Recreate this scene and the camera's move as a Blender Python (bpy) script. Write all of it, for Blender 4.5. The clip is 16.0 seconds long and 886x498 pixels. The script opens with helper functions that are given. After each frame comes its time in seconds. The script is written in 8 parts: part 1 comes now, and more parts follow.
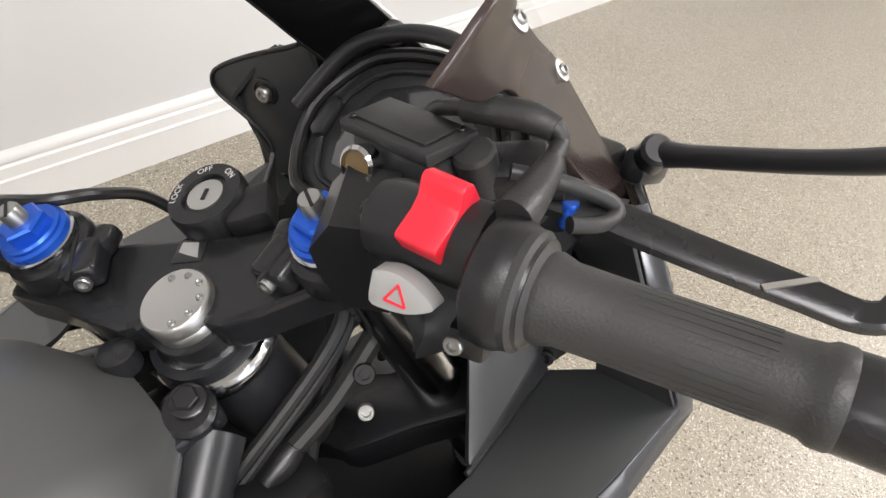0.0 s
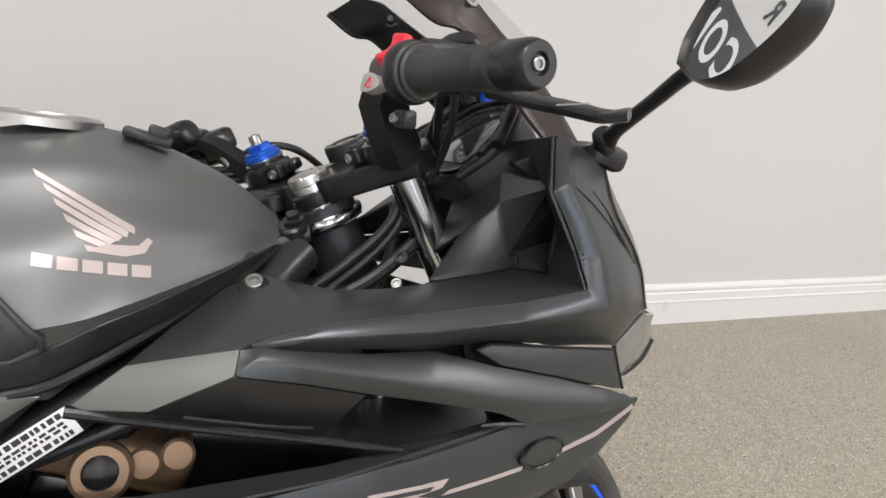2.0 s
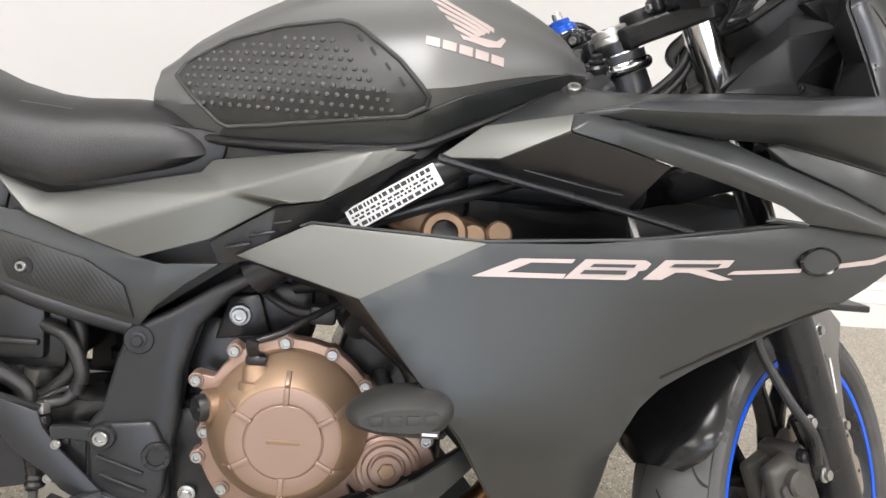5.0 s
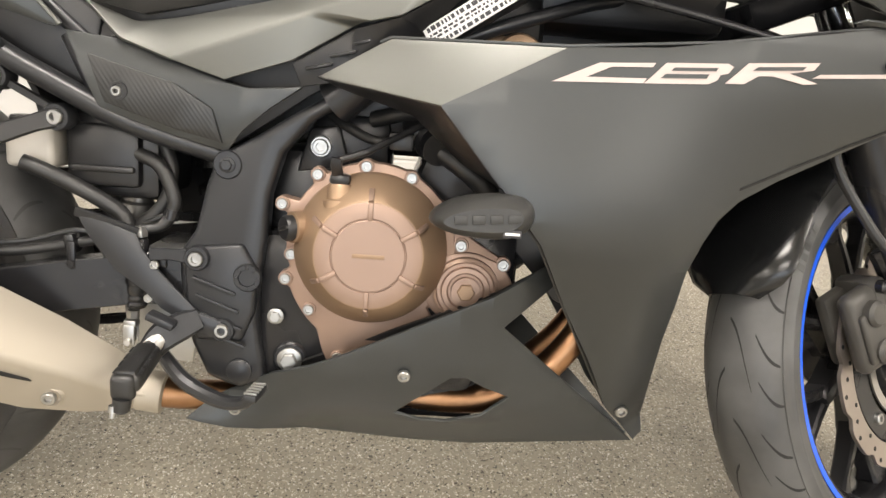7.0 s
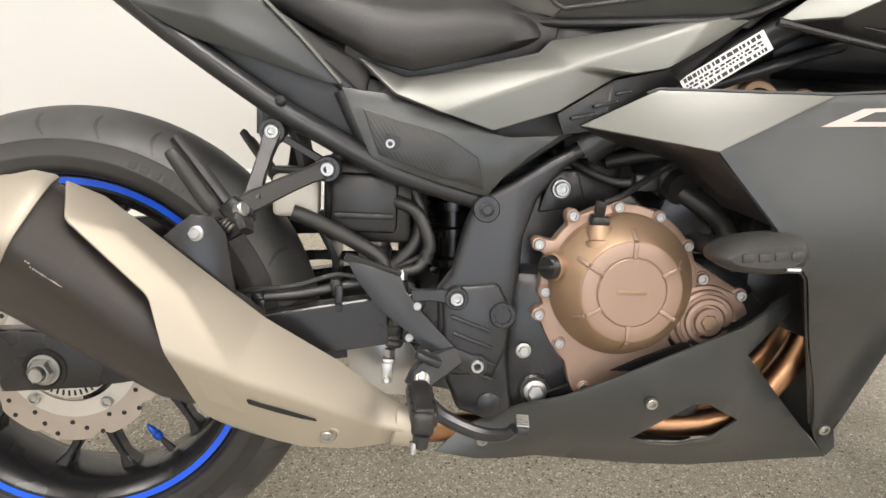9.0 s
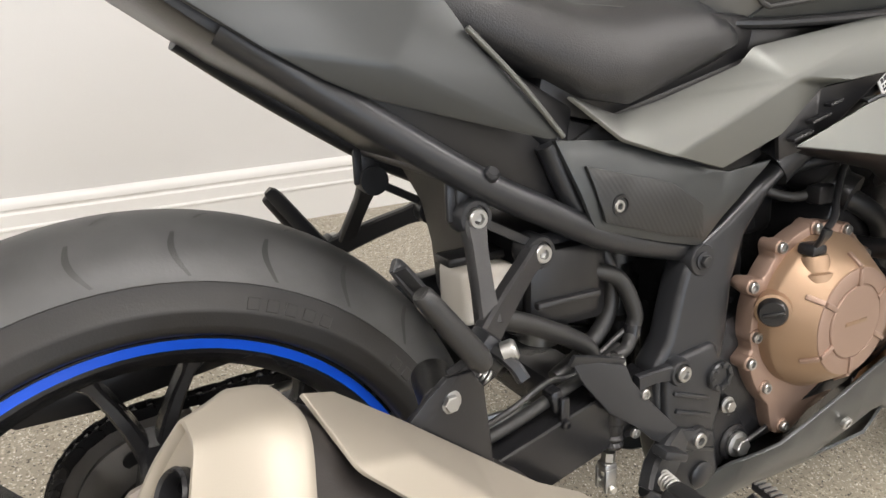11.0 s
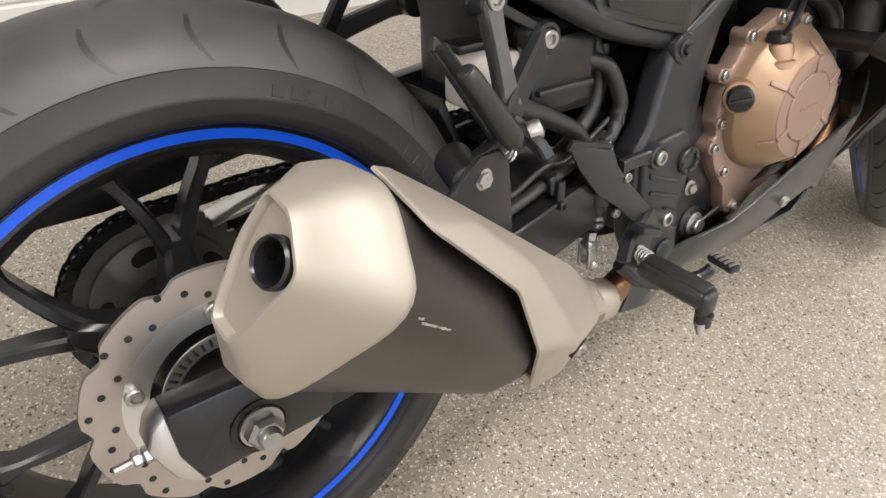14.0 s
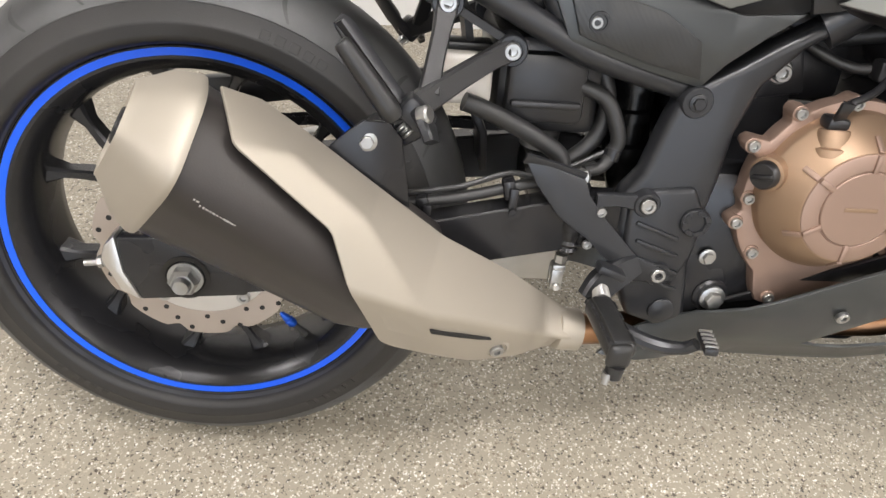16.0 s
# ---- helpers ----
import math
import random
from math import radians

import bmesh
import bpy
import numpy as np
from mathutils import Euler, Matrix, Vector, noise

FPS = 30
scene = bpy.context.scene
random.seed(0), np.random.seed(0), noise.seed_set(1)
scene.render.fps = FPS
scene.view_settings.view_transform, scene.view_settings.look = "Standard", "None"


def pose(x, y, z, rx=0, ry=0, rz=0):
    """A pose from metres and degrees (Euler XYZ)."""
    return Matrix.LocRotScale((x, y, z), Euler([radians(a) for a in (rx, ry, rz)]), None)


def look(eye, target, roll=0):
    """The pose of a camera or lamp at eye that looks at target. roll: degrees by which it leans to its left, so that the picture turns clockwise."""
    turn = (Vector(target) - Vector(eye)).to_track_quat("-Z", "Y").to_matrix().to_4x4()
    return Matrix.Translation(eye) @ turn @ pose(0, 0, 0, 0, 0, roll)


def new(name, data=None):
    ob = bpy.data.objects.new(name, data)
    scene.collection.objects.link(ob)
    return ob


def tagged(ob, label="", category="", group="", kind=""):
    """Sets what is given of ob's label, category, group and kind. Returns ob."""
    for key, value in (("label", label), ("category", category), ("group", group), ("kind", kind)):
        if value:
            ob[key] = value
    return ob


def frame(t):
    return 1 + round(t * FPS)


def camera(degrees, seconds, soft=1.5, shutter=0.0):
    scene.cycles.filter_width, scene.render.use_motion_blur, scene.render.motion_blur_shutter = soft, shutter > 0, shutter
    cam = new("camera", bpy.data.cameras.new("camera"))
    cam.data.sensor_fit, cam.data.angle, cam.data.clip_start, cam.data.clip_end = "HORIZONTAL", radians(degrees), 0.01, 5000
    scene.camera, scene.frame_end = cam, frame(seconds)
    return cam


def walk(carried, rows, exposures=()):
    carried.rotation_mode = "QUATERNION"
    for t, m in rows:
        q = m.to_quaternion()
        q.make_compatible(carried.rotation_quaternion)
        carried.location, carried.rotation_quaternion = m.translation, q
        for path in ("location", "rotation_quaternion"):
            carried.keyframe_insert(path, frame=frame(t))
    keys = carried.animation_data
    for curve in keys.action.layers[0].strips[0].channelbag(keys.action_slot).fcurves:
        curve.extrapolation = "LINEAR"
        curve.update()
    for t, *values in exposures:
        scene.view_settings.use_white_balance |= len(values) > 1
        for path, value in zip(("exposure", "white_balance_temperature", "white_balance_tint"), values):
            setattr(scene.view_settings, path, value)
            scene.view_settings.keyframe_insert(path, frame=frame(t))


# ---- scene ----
cam = camera(63.7, 16.0)
PATH = [
    (0, (0.917, -0.078, 1.264), (2.146, 0.784, -0.058), 14.5),
    (0.5, (0.897, -0.182, 1.247), (2.082, 0.905, 0.058), 13.4),
    (1, (0.879, -0.292, 1.243), (1.999, 1.025, 0.239), 11.8),
    (1.5, (0.866, -0.451, 1.2), (1.827, 1.109, 0.398), 9.3),
    (2, (0.906, -0.549, 1.154), (1.645, 1.17, 0.447), 9.1),
    (2.5, (0.981, -0.655, 1.059), (1.538, 1.143, 0.381), 9.8),
    (3, (1.015, -0.699, 0.99), (1.486, 1.119, 0.303), 9.2),
    (3.5, (0.967, -0.72, 0.954), (1.378, 1.116, 0.274), 8.1),
    (4, (0.895, -0.726, 0.956), (1.248, 1.127, 0.291), 7.8),
    (4.5, (0.824, -0.737, 0.957), (1.106, 1.131, 0.299), 7.4),
    (4.7, (0.795, -0.74, 0.955), (1.047, 1.132, 0.297), 7.3),
    (6.8, (0.731, -0.788, 0.839), (0.825, 1.043, 0.041), 5.2),
    (7, (0.746, -0.81, 0.817), (0.839, 1.018, 0.01), 5.0),
    (7.5, (0.729, -0.838, 0.815), (0.806, 1.001, 0.032), 4.4),
    (8, (0.634, -0.854, 0.829), (0.714, 0.992, 0.062), 4.0),
    (8.5, (0.528, -0.858, 0.839), (0.628, 0.99, 0.081), 3.8),
    (9, (0.417, -0.836, 0.838), (0.549, 1.009, 0.077), 3.8),
    (9.5, (0.307, -0.763, 0.828), (0.497, 1.077, 0.067), 3.6),
    (9.7, (0.259, -0.704, 0.827), (0.489, 1.129, 0.062), 3.2),
    (11.8, (-0.106, -0.404, 0.889), (1.06, 0.849, -0.146), 6.0),
    (12, (-0.111, -0.404, 0.883), (1.069, 0.794, -0.2), 6.6),
    (12.5, (-0.125, -0.409, 0.871), (1.043, 0.725, -0.29), 7.9),
    (13, (-0.132, -0.424, 0.854), (0.986, 0.699, -0.367), 8.4),
    (13.5, (-0.129, -0.426, 0.849), (0.927, 0.718, -0.408), 8.0),
    (14, (-0.124, -0.423, 0.845), (0.874, 0.748, -0.432), 7.9),
    (14.5, (-0.111, -0.435, 0.836), (0.799, 0.771, -0.474), 8.2),
    (15, (-0.048, -0.474, 0.846), (0.668, 0.827, -0.494), 7.3),
    (15.5, (0.085, -0.553, 0.852), (0.494, 0.871, -0.492), 7.1),
    (16, (0.214, -0.644, 0.896), (0.375, 0.858, -0.414), 6.2),
]
EXPOSE = [(0.0, 0.27, 6600, 13), (1.0, 0.06, 6550, 13), (2.0, -0.1, 6550, 13), (4.5, 0.3, 6550, 13), (7.0, 0.54, 7300, 12), (8.5, 0.5, 7150, 12), (9.5, 0.38, 6950, 12), (12.0, 0.3, 6800, 13), (14.5, 0.25, 6700, 13), (16.0, 0.33, 6700, 13)]
walk(cam, [(t, look(eye, target, roll)) for t, eye, target, roll in PATH], exposures=EXPOSE)

# ---- light and room tone ----
world = bpy.data.worlds.new("room_world")
world.use_nodes = True
world.node_tree.nodes["Background"].inputs[0].default_value = (0.9, 0.92, 1.0, 1)
world.node_tree.nodes["Background"].inputs[1].default_value = 0.05
scene.world = world
scene.view_settings.exposure = 0.0


def lamp(name, place, size_x, size_y, watts, colour):
    d = bpy.data.lights.new(name, "AREA")
    d.shape, d.size, d.size_y, d.energy, d.color = "RECTANGLE", size_x, size_y, watts, colour
    ob = new(name, d)
    ob.matrix_world = Matrix.Translation(place)
    return ob


LAMPS = [(x, y) for y in (-0.9, -3.6, -6.3) for x in (-2.9, 0.3, 3.5, 6.4)]
for lx, ly in LAMPS:
    lamp("panel_light", (lx, ly, 2.955), 1.16, 0.56, 52, (0.995, 0.992, 1.0))


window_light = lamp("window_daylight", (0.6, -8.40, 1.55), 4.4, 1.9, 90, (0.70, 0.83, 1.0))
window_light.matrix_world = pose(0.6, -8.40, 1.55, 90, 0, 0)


# ---- materials ----
def material(name, colour, rough=0.5, metal=0.0, vary=0.15, scale=40.0, bump=0.05, bump_scale=None, coat=0.0, spec=0.5, rough_vary=0.08):
    m = bpy.data.materials.new(name)
    m.use_nodes = True
    nt = m.node_tree
    b = nt.nodes["Principled BSDF"]
    co = nt.nodes.new("ShaderNodeTexCoord")
    big, fine = nt.nodes.new("ShaderNodeTexNoise"), nt.nodes.new("ShaderNodeTexNoise")
    big.inputs["Scale"].default_value, big.inputs["Detail"].default_value = scale * 0.2, 4
    fine.inputs["Scale"].default_value, fine.inputs["Detail"].default_value = bump_scale or scale * 12, 3
    nt.links.new(co.outputs["Object"], big.inputs["Vector"])
    nt.links.new(co.outputs["Object"], fine.inputs["Vector"])
    ramp = nt.nodes.new("ShaderNodeValToRGB")
    lo, hi = ramp.color_ramp.elements
    lo.position, hi.position = 0.25, 0.75
    lo.color = (*[c * (1 - vary) for c in colour], 1)
    hi.color = (*[min(1, c * (1 + vary)) for c in colour], 1)
    nt.links.new(big.outputs["Fac"], ramp.inputs["Fac"])
    nt.links.new(ramp.outputs["Color"], b.inputs["Base Color"])
    mr = nt.nodes.new("ShaderNodeMapRange")
    mr.inputs["To Min"].default_value, mr.inputs["To Max"].default_value = max(0.02, rough - rough_vary), min(1, rough + rough_vary)
    nt.links.new(big.outputs["Fac"], mr.inputs["Value"])
    nt.links.new(mr.outputs["Result"], b.inputs["Roughness"])
    b.inputs["Metallic"].default_value = metal
    b.inputs["Coat Weight"].default_value = coat
    b.inputs["Coat Roughness"].default_value = 0.15
    b.inputs["Specular IOR Level"].default_value = spec
    if bump:
        bp = nt.nodes.new("ShaderNodeBump")
        bp.inputs["Strength"].default_value, bp.inputs["Distance"].default_value = bump, 0.001
        nt.links.new(fine.outputs["Fac"], bp.inputs["Height"])
        nt.links.new(bp.outputs["Normal"], b.inputs["Normal"])
    return m


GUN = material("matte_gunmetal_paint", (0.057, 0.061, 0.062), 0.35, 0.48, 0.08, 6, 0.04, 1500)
FRAMEBLACK = material("satin_black_frame_paint", (0.024, 0.025, 0.0275), 0.31, 0.2, 0.2, 20, 0.08, 900)
PADRUB = material("grey_pad_rubber", (0.036, 0.036, 0.036), 0.50, 0, 0.15, 30, 0.2, 700)
INNER = material("inner_black_plastic", (0.030, 0.0315, 0.033), 0.38, 0.25, 0.12, 8, 0.08, 1200)
GUNEDGE = material("satin_chamfer_paint", (0.075, 0.079, 0.086), 0.27, 0.55, 0.06, 6, 0.03, 1500)
# lit copy of the gunmetal: catching the light is put into the colour
GUNLIT = material("lit_gunmetal_paint", (0.165, 0.169, 0.158), 0.45, 0.78, 0.08, 6, 0.04, 1500)
PLASTIC = material("black_plastic", (0.011, 0.011, 0.012), 0.34, 0, 0.2, 30, 0.15, 900)
DULL = material("dull_black_plastic", (0.019, 0.019, 0.020), 0.42, 0, 0.2, 30, 0.25, 900)
SATIN = material("satin_black_metal", (0.0165, 0.0165, 0.018), 0.27, 0.15, 0.2, 30, 0.08, 900)
SCREEN = material("glass_display", (0.020, 0.021, 0.023), 0.06, 0, 0.05, 20, 0.0, coat=1.0)
SLIDERGREY = material("worn_grey_black_plastic", (0.030, 0.030, 0.029), 0.40, 0, 0.3, 30, 0.2, 500)
GLOSS = material("gloss_black", (0.004, 0.004, 0.004), 0.24, 0, 0.1, 20, 0.0)
RUBBER = material("tyre_rubber", (0.020, 0.020, 0.020), 0.40, 0, 0.35, 25, 0.25, 500)
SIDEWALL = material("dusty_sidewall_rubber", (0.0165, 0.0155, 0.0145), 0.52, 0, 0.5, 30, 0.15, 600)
TYRE = material("dusty_tyre_rubber", (0.054, 0.0545, 0.0545), 0.48, 0, 0.65, 40, 0.12, 420)
GRIP = material("grip_rubber", (0.030, 0.030, 0.029), 0.48, 0, 0.2, 40, 0.3, 700)
VINYL = material("seat_vinyl", (0.022, 0.022, 0.023), 0.42, 0, 0.15, 30, 0.4, 700)
BRONZE = material("bronze_engine_paint", (0.325, 0.220, 0.145), 0.47, 0.7, 0.10, 30, 0.06, 900)
BRONZE2 = material("bronze_centre_paint", (0.33, 0.230, 0.182), 0.46, 0.65, 0.08, 30, 0.06, 900)
CHAMP = material("champagne_muffler_cover", (0.395, 0.358, 0.300), 0.55, 0.55, 0.08, 12, 0.05, 1200)
COPPER = material("heated_steel_pipe", (0.30, 0.165, 0.090), 0.36, 1.0, 0.45, 60, 0.05, 500)
STEEL = material("zinc_steel", (0.42, 0.42, 0.41), 0.34, 0.95, 0.15, 80, 0.05)
DISCSTEEL = material("brake_disc_steel", (0.42, 0.37, 0.33), 0.38, 0.9, 0.1, 80, 0.1)
ALLOY = material("brushed_alloy", (0.60, 0.59, 0.57), 0.33, 0.95, 0.08, 60, 0.1)
CHROME = material("chrome_tube", (0.55, 0.55, 0.56), 0.16, 1.0, 0.05, 30, 0.0)
BLUE = material("blue_anodised", (0.015, 0.10, 0.55), 0.3, 0.5, 0.1, 40, 0.0)
TAPE = material("blue_rim_tape", (0.003, 0.10, 0.78), 0.35, 0, 0.05, 20, 0.0)
RED = material("red_switch_plastic", (0.72, 0.02, 0.04), 0.35, 0, 0.06, 40, 0.0)
GREYBTN = material("grey_button_plastic", (0.30, 0.30, 0.29), 0.4, 0, 0.05, 40, 0.0)
DECAL = material("pale_pink_grey_decal", (0.48, 0.41, 0.39), 0.4, 0.3, 0.04, 20, 0.0)
WHITEMARK = material("white_print", (0.75, 0.75, 0.74), 0.5, 0, 0.03, 20, 0.0)
DARKMARK = material("dark_print", (0.03, 0.03, 0.035), 0.5, 0, 0.05, 20, 0.0)
SMOKE = material("smoked_plastic", (0.035, 0.024, 0.022), 0.28, 0.1, 0.1, 10, 0.03, 900)
LENS = material("headlight_lens", (0.22, 0.217, 0.20), 0.14, 0.2, 0.05, 10, 0.0, coat=0.6)
WALL = material("off_white_wall_paint", (0.645, 0.640, 0.628), 0.55, 0, 0.02, 3, 0.12, 220)
TRIM = material("white_gloss_trim", (0.78, 0.775, 0.755), 0.3, 0, 0.02, 5, 0.03, 200)
CEIL = material("white_ceiling", (0.86, 0.86, 0.85), 0.8, 0, 0.02, 3, 0.1, 200)
WHITEMARK2 = material("cloudy_white_plastic", (0.50, 0.475, 0.43), 0.4, 0, 0.1, 20, 0.0)
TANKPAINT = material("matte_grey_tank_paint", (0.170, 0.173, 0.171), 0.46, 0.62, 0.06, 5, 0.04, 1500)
BANNER = material("charcoal_banner", (0.05, 0.052, 0.06), 0.5, 0, 0.05, 5, 0.0)


def clear_material():
    """Thin clear plastic: mostly see-through, with a faint gloss."""
    m = bpy.data.materials.new("clear_screen_plastic")
    m.use_nodes = True
    nt = m.node_tree
    nt.nodes.remove(nt.nodes["Principled BSDF"])
    see, gloss, mix = nt.nodes.new("ShaderNodeBsdfTransparent"), nt.nodes.new("ShaderNodeBsdfGlossy"), nt.nodes.new("ShaderNodeMixShader")
    see.inputs[0].default_value, gloss.inputs["Roughness"].default_value, mix.inputs[0].default_value = (0.93, 0.93, 0.93, 1), 0.08, 0.05
    nt.links.new(see.outputs[0], mix.inputs[1])
    nt.links.new(gloss.outputs[0], mix.inputs[2])
    nt.links.new(mix.outputs[0], nt.nodes["Material Output"].inputs["Surface"])
    return m


CLEAR = clear_material()


def carbon_material():
    m = material("carbon_weave_print", (0.045, 0.046, 0.046), 0.38, 0.6, 0.1, 20, 0.0)
    nt = m.node_tree
    b = nt.nodes["Principled BSDF"]
    co = nt.nodes.new("ShaderNodeTexCoord")
    mp = nt.nodes.new("ShaderNodeMapping")
    mp.inputs["Rotation"].default_value = (0, 0.6, 0)
    wv = nt.nodes.new("ShaderNodeTexWave")
    wv.inputs["Scale"].default_value, wv.bands_direction = 70, "X"
    bp = nt.nodes.new("ShaderNodeBump")
    bp.inputs["Strength"].default_value, bp.inputs["Distance"].default_value = 0.09, 0.002
    nt.links.new(co.outputs["Object"], mp.inputs["Vector"])
    nt.links.new(mp.outputs["Vector"], wv.inputs["Vector"])
    nt.links.new(wv.outputs["Fac"], bp.inputs["Height"])
    nt.links.new(bp.outputs["Normal"], b.inputs["Normal"])
    return m


CARBON = carbon_material()


def floor_material():
    m = bpy.data.materials.new("flake_epoxy_floor")
    m.use_nodes = True
    nt = m.node_tree
    b = nt.nodes["Principled BSDF"]
    co = nt.nodes.new("ShaderNodeTexCoord")
    cloud = nt.nodes.new("ShaderNodeTexNoise")
    cloud.inputs["Scale"].default_value, cloud.inputs["Detail"].default_value = 2.2, 5
    nt.links.new(co.outputs["Object"], cloud.inputs["Vector"])
    base = nt.nodes.new("ShaderNodeMixRGB")
    base.inputs[1].default_value, base.inputs[2].default_value = (0.285, 0.255, 0.198, 1), (0.352, 0.317, 0.250, 1)
    nt.links.new(cloud.outputs["Fac"], base.inputs[0])
    last = base.outputs[0]
    warp = nt.nodes.new("ShaderNodeTexNoise")
    warp.inputs["Scale"].default_value = 260
    nt.links.new(co.outputs["Object"], warp.inputs["Vector"])
    add = nt.nodes.new("ShaderNodeMixRGB")
    add.blend_type, add.inputs[0].default_value = "ADD", 0.008
    nt.links.new(co.outputs["Object"], add.inputs[1])
    nt.links.new(warp.outputs["Color"], add.inputs[2])
    for scale, colours, keep, low in ((175, ((0.52, 0.47, 0.38), (0.20, 0.165, 0.12), (0.42, 0.37, 0.29), (0.075, 0.062, 0.05)), 0.72, 0.42),
                                      (235, ((0.80, 0.77, 0.71), (0.030, 0.034, 0.032), (0.66, 0.62, 0.54), (0.070, 0.060, 0.048)), 0.50, 0.37),
                                      (340, ((0.80, 0.78, 0.73), (0.035, 0.032, 0.029), (0.55, 0.5, 0.42), (0.16, 0.135, 0.10)), 0.42, 0.39)):
        v = nt.nodes.new("ShaderNodeTexVoronoi")
        v.inputs["Scale"].default_value = scale
        nt.links.new(add.outputs[0], v.inputs["Vector"])
        sep = nt.nodes.new("ShaderNodeSeparateColor")
        nt.links.new(v.outputs["Color"], sep.inputs[0])
        ramp = nt.nodes.new("ShaderNodeValToRGB")
        ramp.color_ramp.interpolation = "CONSTANT"
        while len(ramp.color_ramp.elements) < 4:
            ramp.color_ramp.elements.new(0.5)
        for e, p, c in zip(ramp.color_ramp.elements, (0, 0.3, 0.5, 0.8), colours):
            e.position, e.color = p, (*c, 1)
        nt.links.new(sep.outputs[0], ramp.inputs["Fac"])
        pick = nt.nodes.new("ShaderNodeMath")
        pick.operation, pick.inputs[1].default_value = "LESS_THAN", keep * 0.6
        nt.links.new(sep.outputs[1], pick.inputs[0])
        near = nt.nodes.new("ShaderNodeMath")
        near.operation, near.inputs[1].default_value = "LESS_THAN", low
        nt.links.new(v.outputs["Distance"], near.inputs[0])
        both = nt.nodes.new("ShaderNodeMath")
        both.operation = "MULTIPLY"
        nt.links.new(pick.outputs[0], both.inputs[0])
        nt.links.new(near.outputs[0], both.inputs[1])
        mix = nt.nodes.new("ShaderNodeMixRGB")
        nt.links.new(both.outputs[0], mix.inputs[0])
        nt.links.new(last, mix.inputs[1])
        nt.links.new(ramp.outputs[0], mix.inputs[2])
        last = mix.outputs[0]
    nt.links.new(last, b.inputs["Base Color"])
    wave = nt.nodes.new("ShaderNodeTexNoise")
    wave.inputs["Scale"].default_value, wave.inputs["Detail"].default_value = 120, 3
    nt.links.new(co.outputs["Object"], wave.inputs["Vector"])
    bp = nt.nodes.new("ShaderNodeBump")
    bp.inputs["Strength"].default_value, bp.inputs["Distance"].default_value = 0.35, 0.002
    nt.links.new(wave.outputs["Fac"], bp.inputs["Height"])
    nt.links.new(bp.outputs["Normal"], b.inputs["Normal"])
    b.inputs["Roughness"].default_value = 0.28
    return m


FLOOR = floor_material()


# ---- building helpers ----
def finish(bm, angle=35):
    bmesh.ops.remove_doubles(bm, verts=bm.verts, dist=1e-5)
    bmesh.ops.recalc_face_normals(bm, faces=bm.faces)
    lim = radians(angle)
    for f in bm.faces:
        f.smooth = True
    for e in bm.edges:
        e.smooth = len(e.link_faces) == 2 and e.calc_face_angle(9) < lim
    return bm


def part(name, bm, mat, parent, label="", angle=35):
    """One mesh object under a thing or a part."""
    finish(bm, angle)
    me = bpy.data.meshes.new(name)
    bm.to_mesh(me)
    bm.free()
    me.materials.append(mat)
    ob = new(name, me)
    ob.parent = parent
    return tagged(ob, label)


def join(*bms):
    """One bmesh out of several."""
    me = bpy.data.meshes.new("tmp")
    out = bmesh.new()
    for b in bms:
        b.to_mesh(me)
        out.from_mesh(me)
        b.free()
    bpy.data.meshes.remove(me)
    return out


def moved(bm, m):
    bm.transform(m)
    return bm


def bevelled(bm, width, segs=2, angle=25):
    if width:
        bmesh.ops.remove_doubles(bm, verts=bm.verts, dist=1e-5)
        bmesh.ops.recalc_face_normals(bm, faces=bm.faces)
        es = [e for e in bm.edges if len(e.link_faces) == 2 and e.calc_face_angle(0) > radians(angle)]
        bmesh.ops.bevel(bm, geom=es, offset=width, segments=segs, affect="EDGES", profile=0.5, clamp_overlap=True)
    return bm


def slab(outline, d0, d1, bevel=0.002, to=None, segs=2):
    """An outline in x, z, given depth from y = d0 to d1; to(x, z) shifts y."""
    bm = bmesh.new()
    lo = [bm.verts.new((x, d0 + (to(x, z) if to else 0), z)) for x, z in outline]
    hi = [bm.verts.new((x, d1 + (to(x, z) if to else 0), z)) for x, z in outline]
    n = len(outline)
    bm.faces.new(lo)
    bm.faces.new(hi[::-1])
    for i in range(n):
        bm.faces.new((lo[i], hi[i], hi[(i + 1) % n], lo[(i + 1) % n]))
    return bevelled(bm, bevel, segs)


def sheet(outlines, ysurf, thick=0.004, step=0.03, bevel=0.0015):
    """A panel: outlines in x, z, cut by a grid, laid on y = ysurf(x, z), and thickened inwards."""
    bm = bmesh.new()
    for outline in outlines:
        bm.faces.new([bm.verts.new((x, 0, z)) for x, z in outline])
    bmesh.ops.remove_doubles(bm, verts=bm.verts, dist=1e-4)
    xs = [v.co.x for v in bm.verts]
    zs = [v.co.z for v in bm.verts]
    for lo, hi, ax in ((min(xs), max(xs), 0), (min(zs), max(zs), 2)):
        c = lo + step * 0.5
        while c < hi:
            no = (1, 0, 0) if ax == 0 else (0, 0, 1)
            co = (c, 0, 0) if ax == 0 else (0, 0, c)
            bmesh.ops.bisect_plane(bm, geom=bm.verts[:] + bm.edges[:] + bm.faces[:], plane_co=co, plane_no=no, dist=1e-5)
            c += step
    for v in bm.verts:
        v.co.y = ysurf(v.co.x, v.co.z)
    bmesh.ops.triangulate(bm, faces=[f for f in bm.faces if len(f.verts) > 4])
    return thicken(bm, thick, bevel)


